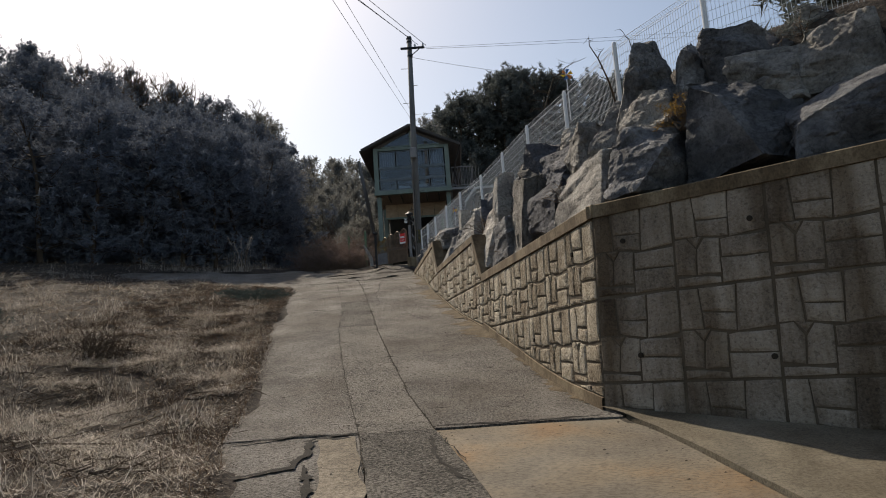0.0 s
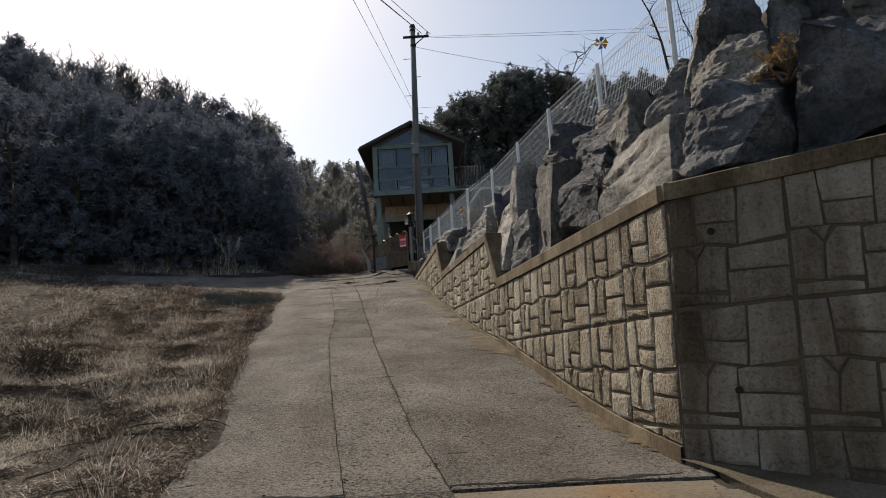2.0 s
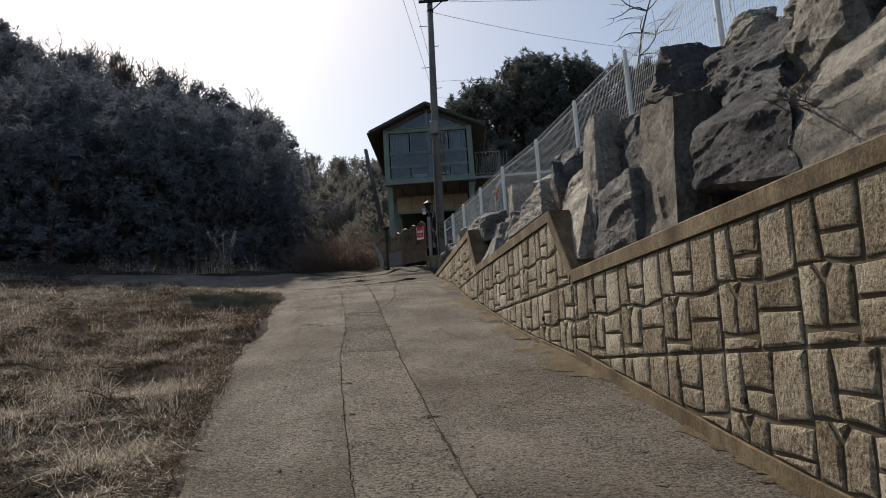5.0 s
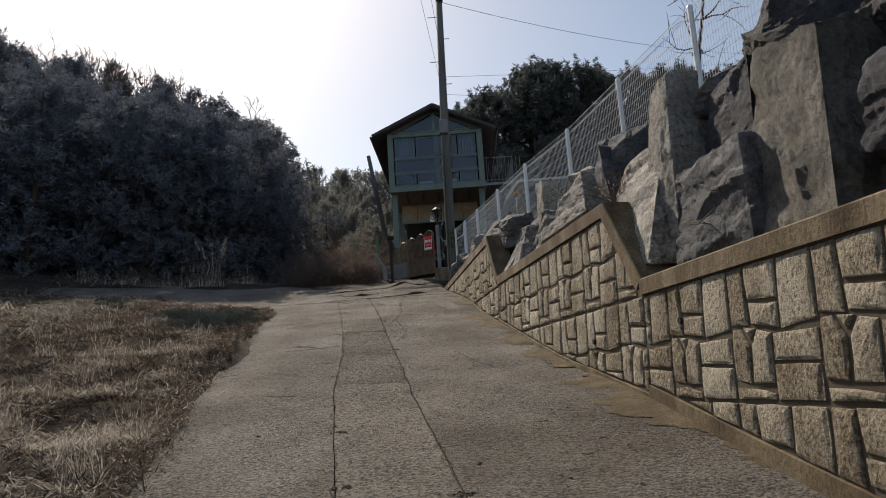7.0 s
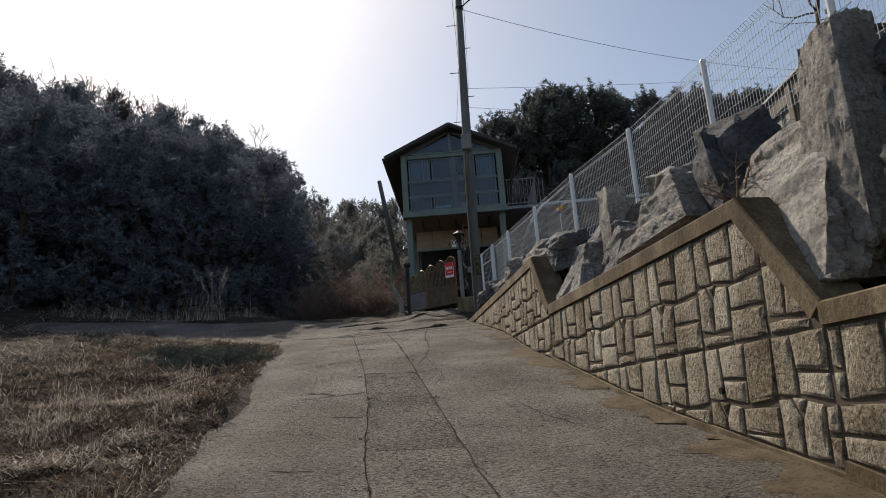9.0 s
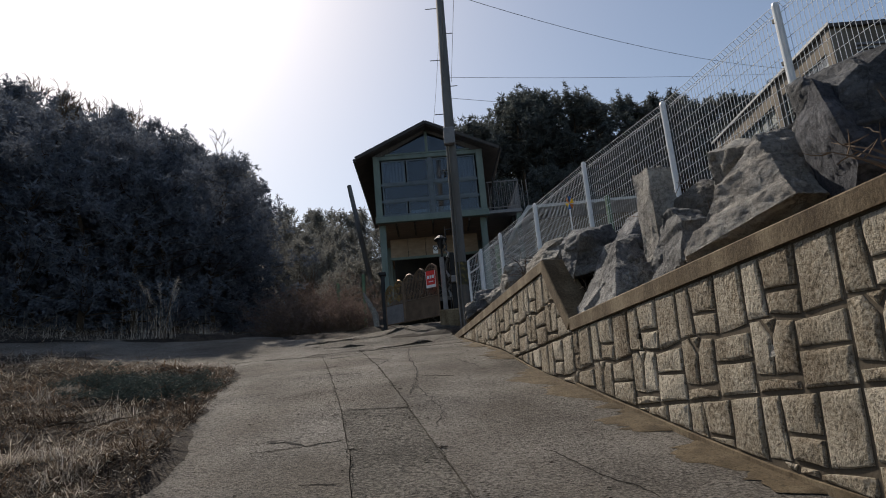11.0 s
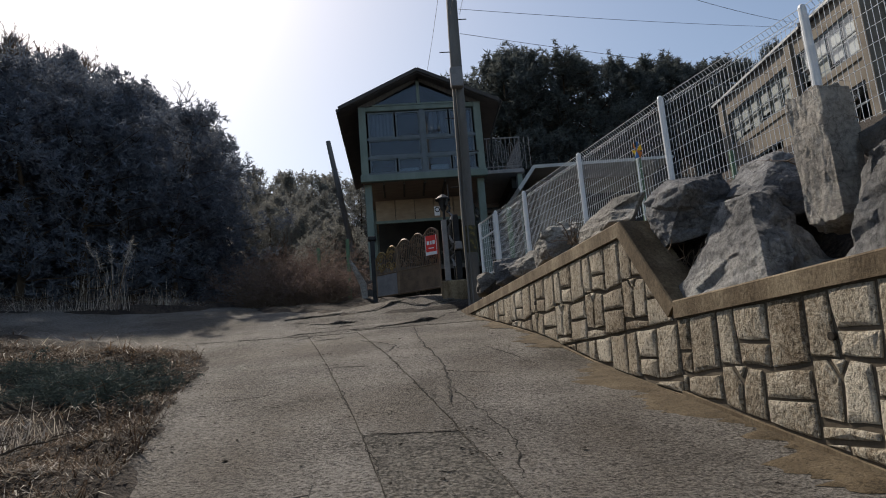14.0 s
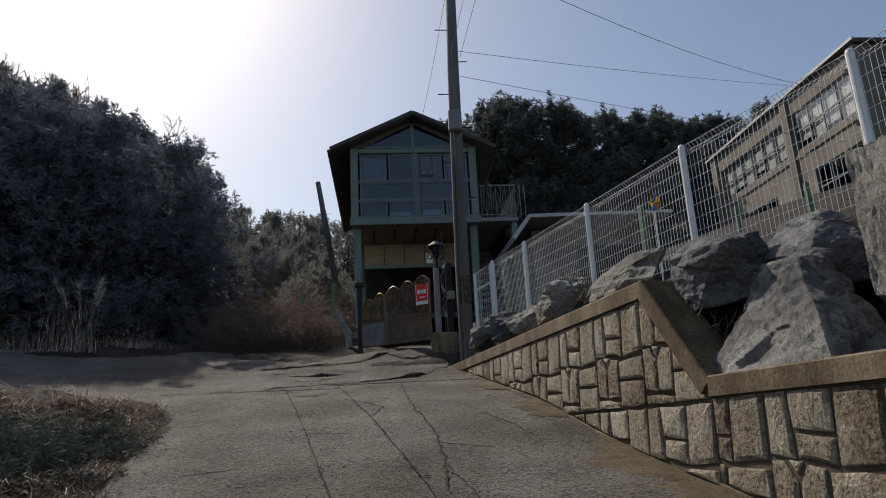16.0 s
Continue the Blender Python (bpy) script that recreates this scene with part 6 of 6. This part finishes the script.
def forest_edge(x):
    return float(np.interp(x, [-60, -40, -24, -12, -7, -3], [5, 18, 28.5, 38, 48, 54]))


# the line of the treetops, as slopes over bearings from the foot and from the head of the road
FOOT, HEAD = Vector((0.14, 0.2, 1.2)), Vector((-2.7, 14.6, 3.4))
RIDGE_FOOT = ([-50, -34.3, -30.6, -26.7, -22.5, -18.6, -14.6, -12.8, -10.4, -7.1, 0], [29, 27.9, 26.2, 25.2, 24.2, 23.0, 21.2, 18.9, 18.1, 17.1, 16.2])
RIDGE_HEAD = ([-60, -40, -29.8, -21, -19.3, -15.3, -13, -10.6, -5.4, 2, 6, 8.8, 11, 13.5, 16, 21.6, 26, 40], [29.2, 28.4, 26.8, 25.9, 24.3, 22.9, 19.2, 18.9, 18.5, 23, 26.2, 26.8, 27.8, 27.4, 26.1, 25.2, 23.8, 23.2])


def ridge(x, y, eye, table):
    d = Vector((x - eye.x, y - eye.y))
    return eye.z + d.length * math.tan(radians(float(np.interp(math.degrees(math.atan2(d.x, d.y)), *table))))


def treetop(x, y):
    z = ridge(x, y, HEAD, RIDGE_HEAD)
    return min(z, ridge(x, y, FOOT, RIDGE_FOOT)) if x < 0 else z


def plant_to(p, x, y, lo, hi, drop=0.0):
    """A tree that grows up to the ridge line, if its kind can be that tall or low."""
    s = (treetop(x, y) - drop - height(x, y)) / heights[p.name]
    if s >= lo:
        plant(p, x, y, min(s, hi))


def bearing(a, d):
    return FOOT.x + d * math.sin(radians(a)), FOOT.y + d * math.cos(radians(a))


for row, d in enumerate((33, 36, 39, 42, 45.5, 49, 52.5, 56, 60, 63)):
    step = math.degrees(2.5 / d)
    for k in range(int(34 / step)):
        x, y = bearing(-46 + (k + 0.5 * (row % 2) + rng.uniform(-.3, .3)) * step, d + rng.uniform(-0.9, 0.9))
        if y > forest_edge(x) + 0.3 and x < -0.222 * y + 0.2:
            plant_to(rng.choice(protos), x, y, 0.35, 1.12 * rng.uniform(0.85, 1.05), abs(rng.gauss(0, 0.35)))
for row in range(2):
    for k in range(36):
        x = -52 + k * 1.25 + rng.uniform(-0.5, 0.5)
        y = forest_edge(x) - 0.6 + row * 1.7 + rng.uniform(-0.5, 0.5)
        if x < -0.222 * y + 0.2:
            plant(under, x, y, rng.uniform(0.7, 1.15))
for row in range(3):
    for k in range(14):
        plant_to(rng.choice(fars), -24 + k * 1.9 + rng.uniform(-0.8, 0.8), 82 + row * 5 + rng.uniform(-1.5, 1.5), 0.3, 1.1, abs(rng.gauss(0, 0.4)))
# tall trees that stand close along the lane and shade it
for k, (x, y) in enumerate(((-11.2, 36.6), (-12.8, 37.0), (-10.9, 38.8), (-12.4, 39.5), (-10.7, 41.2), (-13.8, 40.5), (-14.6, 38.2), (-16.2, 37.2), (-10.3, 43.8), (-12.0, 42.5), (-15.5, 42.0), (-17.8, 36.4), (-19.4, 35.2), (-14.0, 43.6),
                          (-11.4, 33.6), (-10.6, 35.0), (-13.0, 33.0), (-14.8, 32.6), (-12.4, 35.2), (-16.6, 31.8), (-18.6, 31.0), (-20.8, 30.0), (-9.9, 36.8))):
    plant_to(protos[(0, 1, 3)[k % 3]], x, y, 0.5, 1.6, abs(rng.gauss(0, 0.3)))
for d in (57, 60, 63.5, 67, 71, 75):
    for k in range(5):
        y = d + rng.uniform(-1, 1)
        plant_to(rng.choice(fars), -0.222 * y + 0.4 + k * 1.7 + rng.uniform(-.5, .5), y, 0.25, rng.uniform(0.45, 0.62), abs(rng.gauss(0, 0.4)))
for x, y, k, up in ((-24, 58, 0, 1.4), (-26.5, 57, 1, 1.0), (-22.5, 57, 1, 0.8), (-31, 52, 0, 1.2), (-28.5, 54, 1, 0.9), (-19, 58, 1, 0.4), (-25.2, 57.5, 1, 1.3), (-23.2, 58.5, 0, 1.1), (-27.6, 55.5, 0, 1.2), (-21, 57.5, 1, 0.9), (-29.8, 53, 1, 1.0), (-33, 50, 0, 1.2), (-35, 48, 1, 1.4), (-37, 46, 0, 1.5), (-34, 47, 0, 1.1), (-30.5, 51, 0, 1.6), (-27, 54, 1, 1.5), (-24.6, 56, 0, 1.7), (-26, 55, 0, 1.9), (-20, 56, 1, 1.0), (-28.8, 52.5, 0, 1.7), (-17, 57, 0, 0.9), (-39, 44, 1, 1.4)):
    plant_to(bares[k], x, y, 0.3, 1.4, -up)
for x, y, s, k in ((-7.2, 50, 0.62, 1), (-6.4, 52, 0.6, 0), (-6.8, 47, 0.66, 0), (-8.2, 49, 0.7, 1), (-5.7, 48.5, 0.6, 1), (-9.0, 52, 0.72, 0), (-7.6, 45, 0.55, 1)):
    plant(bares[k], x, y, s)
for k in range(17):
    x = 0.4 + k * 1.5 + rng.uniform(-0.5, 0.5)
    plant_to(rng.choice(hills), x, 57.5 + rng.uniform(-1.2, 1.2), 0.3, 1.5, abs(rng.gauss(0, 0.4)))
    plant_to(rng.choice(hills), x + 0.7, 59.5 + rng.uniform(-1, 1), 0.3, 1.5, abs(rng.gauss(0, 0.7)))
    plant(rng.choice(hills), x + 1.0, 53.0 + rng.uniform(-1, 1), 0.76 * rng.uniform(0.9, 1.1))
    plant(hills[2], x + 0.4, 49.5 + rng.uniform(-0.8, 0.8), 0.62 * rng.uniform(0.9, 1.1))
for k in range(50):
    y = rng.uniform(38.5, 58)
    x = rng.uniform(-6.6, -1.8) - (y - 42) * 0.1
    plant(far_bush, x, y, rng.uniform(0.4, 0.75))
for x, y, s in ((-1.4, 56, 0.72), (-0.3, 53, 0.8)):
    plant(hills[1], x, y, s)
near = pine_tree(8, 3.6, 1.6, 0.25, "", "young green pine behind the mesh fence", 0.9)
near.matrix_basis = pose(6.0, 9.6, 5.2) @ Matrix.Scale(0.8, 4)


# ---- dry grass and weeds on the field ----
rs = np.random.RandomState(3)


def field_points(n, x0, x1, y0, y1, keep):
    out = []
    while len(out) < n:
        x, y = rs.uniform(x0, x1), rs.uniform(y0, y1)
        if keep(x, y):
            out.append((x, y, height(x, y)))
    return np.array(out)


def under_heap(x, y):
    return ((x + 5.8) / 0.8) ** 2 + ((y - 21.3) / 1.0) ** 2 < 1 or ((x + 6.7) / 0.8) ** 2 + ((y - 21.9) / 0.7) ** 2 < 1


def off_road(x, y):
    return not under_heap(x, y) and on_road(x, y) < 0.2 and on_branch(x, y) < 0.05 and inside_bank(x, y) < -0.3 and (y < 24.4 or x < -6.2)


def blades(points, length, width, lean, rs):
    """Curved straws: two slim triangles each."""
    n = len(points)
    a = rs.uniform(0, 2 * np.pi, n)
    l = np.clip(rs.normal(lean, 0.25, n), 0.05, 1.5)
    L = length * rs.uniform(0.4, 1.4, n)
    d = np.stack([np.cos(a) * np.sin(l), np.sin(a) * np.sin(l), np.cos(l)], 1)
    s = np.stack([-np.sin(a), np.cos(a), np.zeros(n)], 1) * (width * rs.uniform(0.6, 1.4, n))[:, None]
    mid = points + d * (L * 0.55)[:, None]
    tip = points + d * L[:, None]
    tip[:, 2] -= L * 0.3 * np.sin(l)
    tip[:, 2] = np.maximum(tip[:, 2], points[:, 2] + 0.01)
    return np.concatenate([np.stack([points - s, points + s, mid], 1), np.stack([mid - s * 0.7, mid + s * 0.7, tip], 1)])


def patchy(x, y):
    return off_road(x, y) and noise.noise((x * 0.9, y * 0.9, 25.0)) + 0.5 * noise.noise((x * 2.6, y * 2.6, 2.0)) + rs.uniform(-0.2, 0.2) > 0.12


def edge_fringe(n):
    y = rs.uniform(4.5, 24, n)
    x = np.array([road_line(0, v) for v in y]) + np.minimum(rs.normal(-0.22, 0.2, n), 0.04)
    return np.array([(a, b, max(height(a, b), prof(b) - 0.02)) for a, b in zip(x, y)])


def set_back(x, y):
    """Off the bare strip of soil along the road's edge."""
    return off_road(x, y) and x < float(np.interp(y, LEFT_Y, LEFT_X)) - 0.22 - 0.3 * abs(noise.noise((y * 0.8, 3.0, 1.0)))


def tussock(x, y):
    return set_back(x, y) and noise.noise((x * 1.5, y * 1.5, 45.0)) > 0.3


def wild(x, y):
    """The rest of the field, round the part beside the road."""
    return set_back(x, y) and not (-8 < x and 5 < y < 22) and noise.noise((x * 0.6, y * 0.6, 25.0)) + rs.uniform(-0.4, 0.4) > -0.1


def lying(x, y):
    return set_back(x, y) and patchy(x, y)


tri = [blades(edge_fringe(5000), 0.17, 0.0045, 1.35, rs), blades(field_points(50000, -8, -1.2, 4.5, 18, lying), 0.27, 0.0042, 1.36, rs), blades(field_points(17000, -8, -1.2, 4.5, 16, lying), 0.55, 0.004, 1.42, rs), blades(field_points(20000, -16, -3, 12, 27, lying), 0.28, 0.006, 1.34, rs), blades(field_points(16000, -26, -1.0, -6, 34, wild), 0.4, 0.011, 1.3, rs), blades(field_points(13000, -12, -1.5, 5, 21, tussock), 0.34, 0.004, 0.7, rs)]
tagged(scatter_mesh("dry_grass", np.concatenate(tri), L_STRAW), "flattened straw-coloured dead grass covering the field", "grass", kind="stuff")
tri = [blades(field_points(12000, -26, -2, 8, 36, lambda x, y: off_road(x, y) and noise.noise((x * 0.5, y * 0.5, 15.0)) > 0.05), 0.3, 0.004, 0.8, rs), blades(field_points(17000, -12, -1.2, 4.5, 24, set_back), 0.22, 0.006, 1.42, rs), blades(field_points(12000, -26, -1.0, -6, 34, wild), 0.4, 0.011, 1.25, rs), blades(field_points(16000, -8.5, -4, 14, 24.3, set_back), 0.20, 0.005, 1.2, rs)]
tagged(scatter_mesh("brown_weeds", np.concatenate(tri), L_BROWN), "brown dead weeds among the grass", "weeds", kind="stuff")


tri = [blades(field_points(26000, -9, -1.2, 4.5, 24, off_road), 0.18, 0.008, 1.35, rs), blades(field_points(9000, -9, -1.2, 4.5, 20, lambda x, y: off_road(x, y) and noise.noise((x * 0.8, y * 0.8, 61.0)) > 0.15), 0.3, 0.006, 1.0, rs)]
tagged(scatter_mesh("twig_litter", np.concatenate(tri), L_DRYLEAF), "dark rotting twigs and leaves among the grass", "litter", kind="stuff")


def fallen_stick(x, y, L, a, seed):
    r = random.Random(seed)
    pts = []
    for i in range(8):
        px, py = x + L * i / 7 * math.cos(a) + r.gauss(0, 0.03), y + L * i / 7 * math.sin(a) + r.gauss(0, 0.03)
        pts.append((px, py, height(px, py) + 0.04 + r.uniform(0, 0.05)))
    bm = tubes((pts, [0.013 * (1 - 0.1 * i) for i in range(8)]), n=5)
    for i in (2, 4, 5):
        b = a + r.choice((-0.6, 0.6))
        tube(bm, [pts[i], (pts[i][0] + 0.25 * math.cos(b), pts[i][1] + 0.25 * math.sin(b), pts[i][2] + 0.06)], [0.006, 0.003], 4)
    tagged(part("fallen_stick", bm, M_BARK), "thin dark fallen stick lying on the dry grass", "stick", "sticks on the grass")


for k, (x, y, L, a) in enumerate(((-4.6, 7.6, 2.4, 0.25), (-5.2, 9.2, 1.6, 0.5), (-4.2, 10.2, 1.0, 2.2), (-6.5, 10.8, 1.5, 0.1), (-5.6, 12.0, 1.2, 0.9), (-3.8, 8.4, 0.8, 1.2), (-7.4, 14.6, 1.8, 0.2), (-6.0, 16.4, 1.3, 2.6), (-7.8, 18.2, 1.6, 0.4), (-5.6, 18.6, 0.9, 1.0), (-3.5, 7.0, 0.7, 0.0), (-8.6, 12.6, 1.7, 0.3), (-7.0, 9.4, 1.4, 2.8), (-6.4, 20.2, 1.2, 0.6))):
    fallen_stick(x, y, L, a, k)
r = random.Random(44)
for k in range(46):
    y = r.uniform(6, 20)
    fallen_stick(road_line(0, y) - r.uniform(0.5, 5.5), y, r.uniform(0.4, 1.5), r.gauss(0.3, 0.8), 50 + k)


tagged(scatter_mesh("verge_grass", blades(edge_fringe(7000), 0.15, 0.003, 0.9, rs), L_BROWN), "brown grass fringe along the road's edge", "grass", kind="stuff")


def reed_clump(x, y, n, H, label, mat=None, lean=0.25, plume=True):
    z = height(x, y)
    ob = thing("reed_clump", (x, y, z), label, "reeds", "reed clumps at the field's edge")
    pts = np.stack([rs.normal(0, 0.25, n), rs.normal(0, 0.25, n), np.full(n, -0.03)], 1)
    tagged(scatter_mesh("stem", blades(pts, H, 0.0055, lean, rs), mat or L_STRAW, ob), "dense dry stems", kind="stuff")
    if plume:
        for _ in range(7):
            a, b, h = rs.normal(0.1, 0.3), rs.normal(0, 0.3), rs.uniform(0.8, 1.15) * H
            c = np.stack([a * np.linspace(0.9, 1.25, 12), b * np.linspace(0.9, 1.25, 12), h + np.linspace(-0.22, 0.1, 12)], 1)
            part("stalk", tubes(([(a * 0.3, b * 0.3, -0.02), (a * 0.6, b * 0.6, h * 0.5), (a * 0.9, b * 0.9, h - 0.2)], [0.006, 0.005, 0.003]), n=4), M_TWIG, ob)
            scatter_mesh("plume", tufts(rs, c, 9, 0.15, 0.0035, 1.6, 0.15), L_STRAW, ob)
    return ob


reed_clump(-8.7, 28.75, 90, 1.2, "tall pale plumed reeds at the lane's edge")
reed_clump(-9.4, 28.9, 70, 0.7, "tall pale plumed reeds at the lane's edge", plume=False)
for x, y, H in ((-8.0, 29.8, 0.5), (-10.3, 28.8, 0.6), (-11.4, 28.6, 0.7), (-12.6, 28.6, 0.6), (-8.3, 30.6, 0.6), (-13.4, 24.6, 0.5), (-14.8, 25.4, 0.6)):
    reed_clump(x, y, 90, H, "low dry grass clump by the lane", lean=0.6, plume=False)



def shrub(x, y, R, H, n, label, mat=M_TWIG, leaf=None, name="bare_shrub", thick=0.012):
    z = height(x, y)
    ob = thing(name, (x, y, z), label, "shrub", "")
    r = random.Random(int((x + 50) * 31 + y * 7))
    bm = bmesh.new()
    ends = []
    for _ in range(n):
        a = r.uniform(0, 6.28)
        b = (r.gauss(0, R * 0.3), r.gauss(0, R * 0.3), -0.05)
        pts = bent(r, b, (math.cos(a) * 0.7, math.sin(a) * 0.7, r.uniform(0.3, 1.3)), H * r.uniform(0.6, 1.2), 5, 0.22)
        tube(bm, pts, [thick * (1 - 0.17 * i) for i in range(6)], 4 if thick > 0.015 else 3, False)
        for j in (3, 4):
            q = bent(r, pts[j], (r.gauss(0, 1), r.gauss(0, 1), r.uniform(0, 1)), H * 0.35, 3, 0.2)
            tube(bm, q, [0.006, 0.005, 0.004, 0.002], 3, False)
            ends.append(q[-1])
        ends.append(pts[-1])
    part("bough", bm, mat, ob)
    if leaf:
        scatter_mesh("foliage", tufts(rs, np.array(ends), 14, min(0.13, 0.16 * H), min(0.007, 0.012 * H), 0.2, loose=min(0.04, 0.05 * H)), leaf, ob)
    return ob


shrub(-6.6, 13.3, 0.8, 0.6, 110, "tangled dark dead bush on the grass", mat=M_BARK, thick=0.012)
shrub(-6.75, 13.2, 0.25, 0.8, 26, "tangled dark dead bush on the grass", mat=M_BARK, thick=0.016)
shrub(-9.6, 14.0, 0.6, 0.7, 40, "tangled dark dead bush on the grass", mat=M_BARK, leaf=L_CUT)
for x, y, R, H, n in ((-6.2, 33.2, 0.8, 1.5, 70), (-5.2, 32.2, 0.7, 1.3, 60), (-4.4, 31.4, 0.5, 1.0, 40), (-7.0, 34.6, 0.8, 1.5, 60), (-5.6, 34.6, 0.8, 1.8, 60), (-4.6, 33.4, 0.7, 1.5, 60), (-6.8, 36.5, 0.8, 1.7, 50), (-5.0, 36.3, 0.8, 2.2, 50)):
    shrub(x, y, R, H, n + 30, "reddish-brown bare thicket beside the gate", leaf=L_THICKET)
tagged(part("driftwood", tubes(([(-3.46, 30.9, 5.3), (-3.5, 30.85, 5.8), (-3.66, 30.8, 6.15), (-3.8, 30.8, 6.45)], [0.07, 0.09, 0.07, 0.025]), n=7), M_ROCK_W), "pale bleached tree stump beside the gate", "stump")


def brush_heap(x, y, rx, ry, h, n, label, mat):
    """Cut boughs thrown down flat: each a bent stick with sprays along it."""
    z = prof(y) + 0.05
    ob = thing("brush_heap", (x, y, z), label, "brush heap", "brush heaps on the field")
    r = random.Random(int(n))
    c = []
    for k in range(n):
        a, q = r.uniform(0, 6.28), math.sqrt(r.random())
        px, py = x + rx * q * math.cos(a), y + ry * q * math.sin(a)
        p = Vector((px - x, py - y, max(height(px, py), z - 0.1) - z + 0.03 + r.uniform(0, h) * (1 - q * q)))
        b = r.gauss(0.1, 0.7) + (math.pi if r.random() < 0.35 else 0)
        pts = bent(r, p, (math.cos(b), math.sin(b), r.uniform(-0.12, 0.1)), r.uniform(0.35, 0.7), 6, 0.13)
        for v in pts:
            v.z = max(v.z, height(v.x + x, v.y + y) - z + 0.02)
        if k % 2 == 0:
            part("stick", tubes((pts, [0.011, 0.010, 0.008, 0.007, 0.006, 0.005, 0.003]), n=4), M_TWIG if k % 4 else M_BARK, ob)
        for j in range(1, 7):
            for _ in range(4):
                c.append(pts[j] + Vector((r.gauss(0, .07), r.gauss(0, .07), r.gauss(0.005, .015))))
    scatter_mesh("foliage", tufts(rs, np.array(c), 12, 0.06, 0.0045, -0.1, loose=0.02), mat, ob)
    return ob


brush_heap(-5.85, 21.25, 0.62, 0.75, 0.06, 70, "heap of cut dark green pine boughs beside the road", L_CUT)
brush_heap(-6.7, 21.9, 0.65, 0.55, 0.08, 34, "heap of cut dark green pine boughs beside the road", L_CUT)
brush_heap(-9.8, 12.2, 1.2, 1.0, 0.35, 46, "heap of cut dark twigs on the grass", L_CUT)

# dead vines and plants among the boulders
shrub(2.88, 7.78, 0.12, 0.34, 26, "rust-orange dry plant between boulders", leaf=L_RUSTY, name="dry_plant").location.z = 3.62
shrub(4.5, 7.98, 0.2, 0.55, 30, "small dark evergreen bush between boulders", leaf=L_PINE, name="evergreen_bush").location.z = 4.45
for x, y, z, H in ((1.3, 12.9, 3.0, 0.5), (0.55, 17.3, 3.95, 0.55), (0.05, 19.9, 3.85, 0.5), (0.9, 18.9, 4.6, 0.5), (1.9, 10.0, 3.2, 0.5), (0.9, 15.3, 3.9, 0.5), (-0.3, 22.6, 4.9, 0.4)):
    shrub(x, y, 0.15, H, 12, "bare thin weeds between boulders", name="dry_plant").location.z = z
def sapling(x, y, z, H, seed, limbs, reach, r0, wob=0.17):
    r = random.Random(seed)
    bm = bmesh.new()
    stem = bent(r, (0, 0, -0.2), (0.05, 0, 1), H, 7, wob)
    tube(bm, stem, [r0 * (1 - 0.1 * i) for i in range(8)], 6)
    for j in range(2, 8):
        for _ in range(limbs if j > 2 else 1):
            p = bent(r, stem[j], (r.gauss(0, 1), r.gauss(0, 1), r.uniform(0.2, 1.0)), H * reach * r.uniform(0.6, 1.1), 5, 0.25)
            tube(bm, p, [r0 * 0.4 * (1 - 0.15 * i) for i in range(6)], 4, False)
            for k in (2, 3, 4):
                q = bent(r, p[k], (r.gauss(0, 1), r.gauss(0, 1), r.uniform(0, .8)), H * reach * 0.5, 3, 0.25)
                tube(bm, q, [r0 * 0.17, r0 * 0.15, r0 * 0.12, r0 * 0.07], 3, False)
    t = thing("bare_sapling", (x, y, z), "dark leafless sapling behind the mesh fence", "tree", "saplings behind the fence")
    part("trunk", bm, M_BARK, t)


sapling(2.25, 16.1, 5.0, 3.1, 31, 3, 0.28, 0.032, 0.07)
sapling(3.05, 10.95, 4.8, 1.5, 33, 1, 0.16, 0.024)
sapling(3.9, 11.6, 4.9, 2.2, 36, 1, 0.13, 0.024)
# paper windmills on sticks
M_VANES = [material(n_ + "_vane", [c, c], 5, 0.5, 0) for n_, c in (("yellow", (0.75, 0.5, 0.04)), ("blue", (0.05, 0.16, 0.42)), ("orange", (0.6, 0.2, 0.05)))]
for x, y, z, s in ((2.56, 12.72, 6.34, 1.0), (0.33, 21.58, 5.75, 0.55)):
    pw = thing("toy_windmill", (x, y, z), "small coloured pinwheel on a stick at the fence", "pinwheel", "pinwheels on the fence")
    part("stick", tubes(([(0, 0.02, -0.9), (0, 0.02, 0)], 0.008)), M_WHITE, pw)
    for k in range(6):
        a = k * math.pi / 3
        bm = bmesh.new()
        p = [(0, 0, 0), (0.12 * s * math.cos(a), -0.01, 0.12 * math.sin(a)), (0.10 * s * math.cos(a + 0.7), -0.04, 0.10 * math.sin(a + 0.7))]
        for dy in (0, -0.004):
            bm.faces.new([bm.verts.new((q[0], q[1] + dy, q[2])) for q in p])
        part("vane", bm, M_VANES[k % 3], pw)
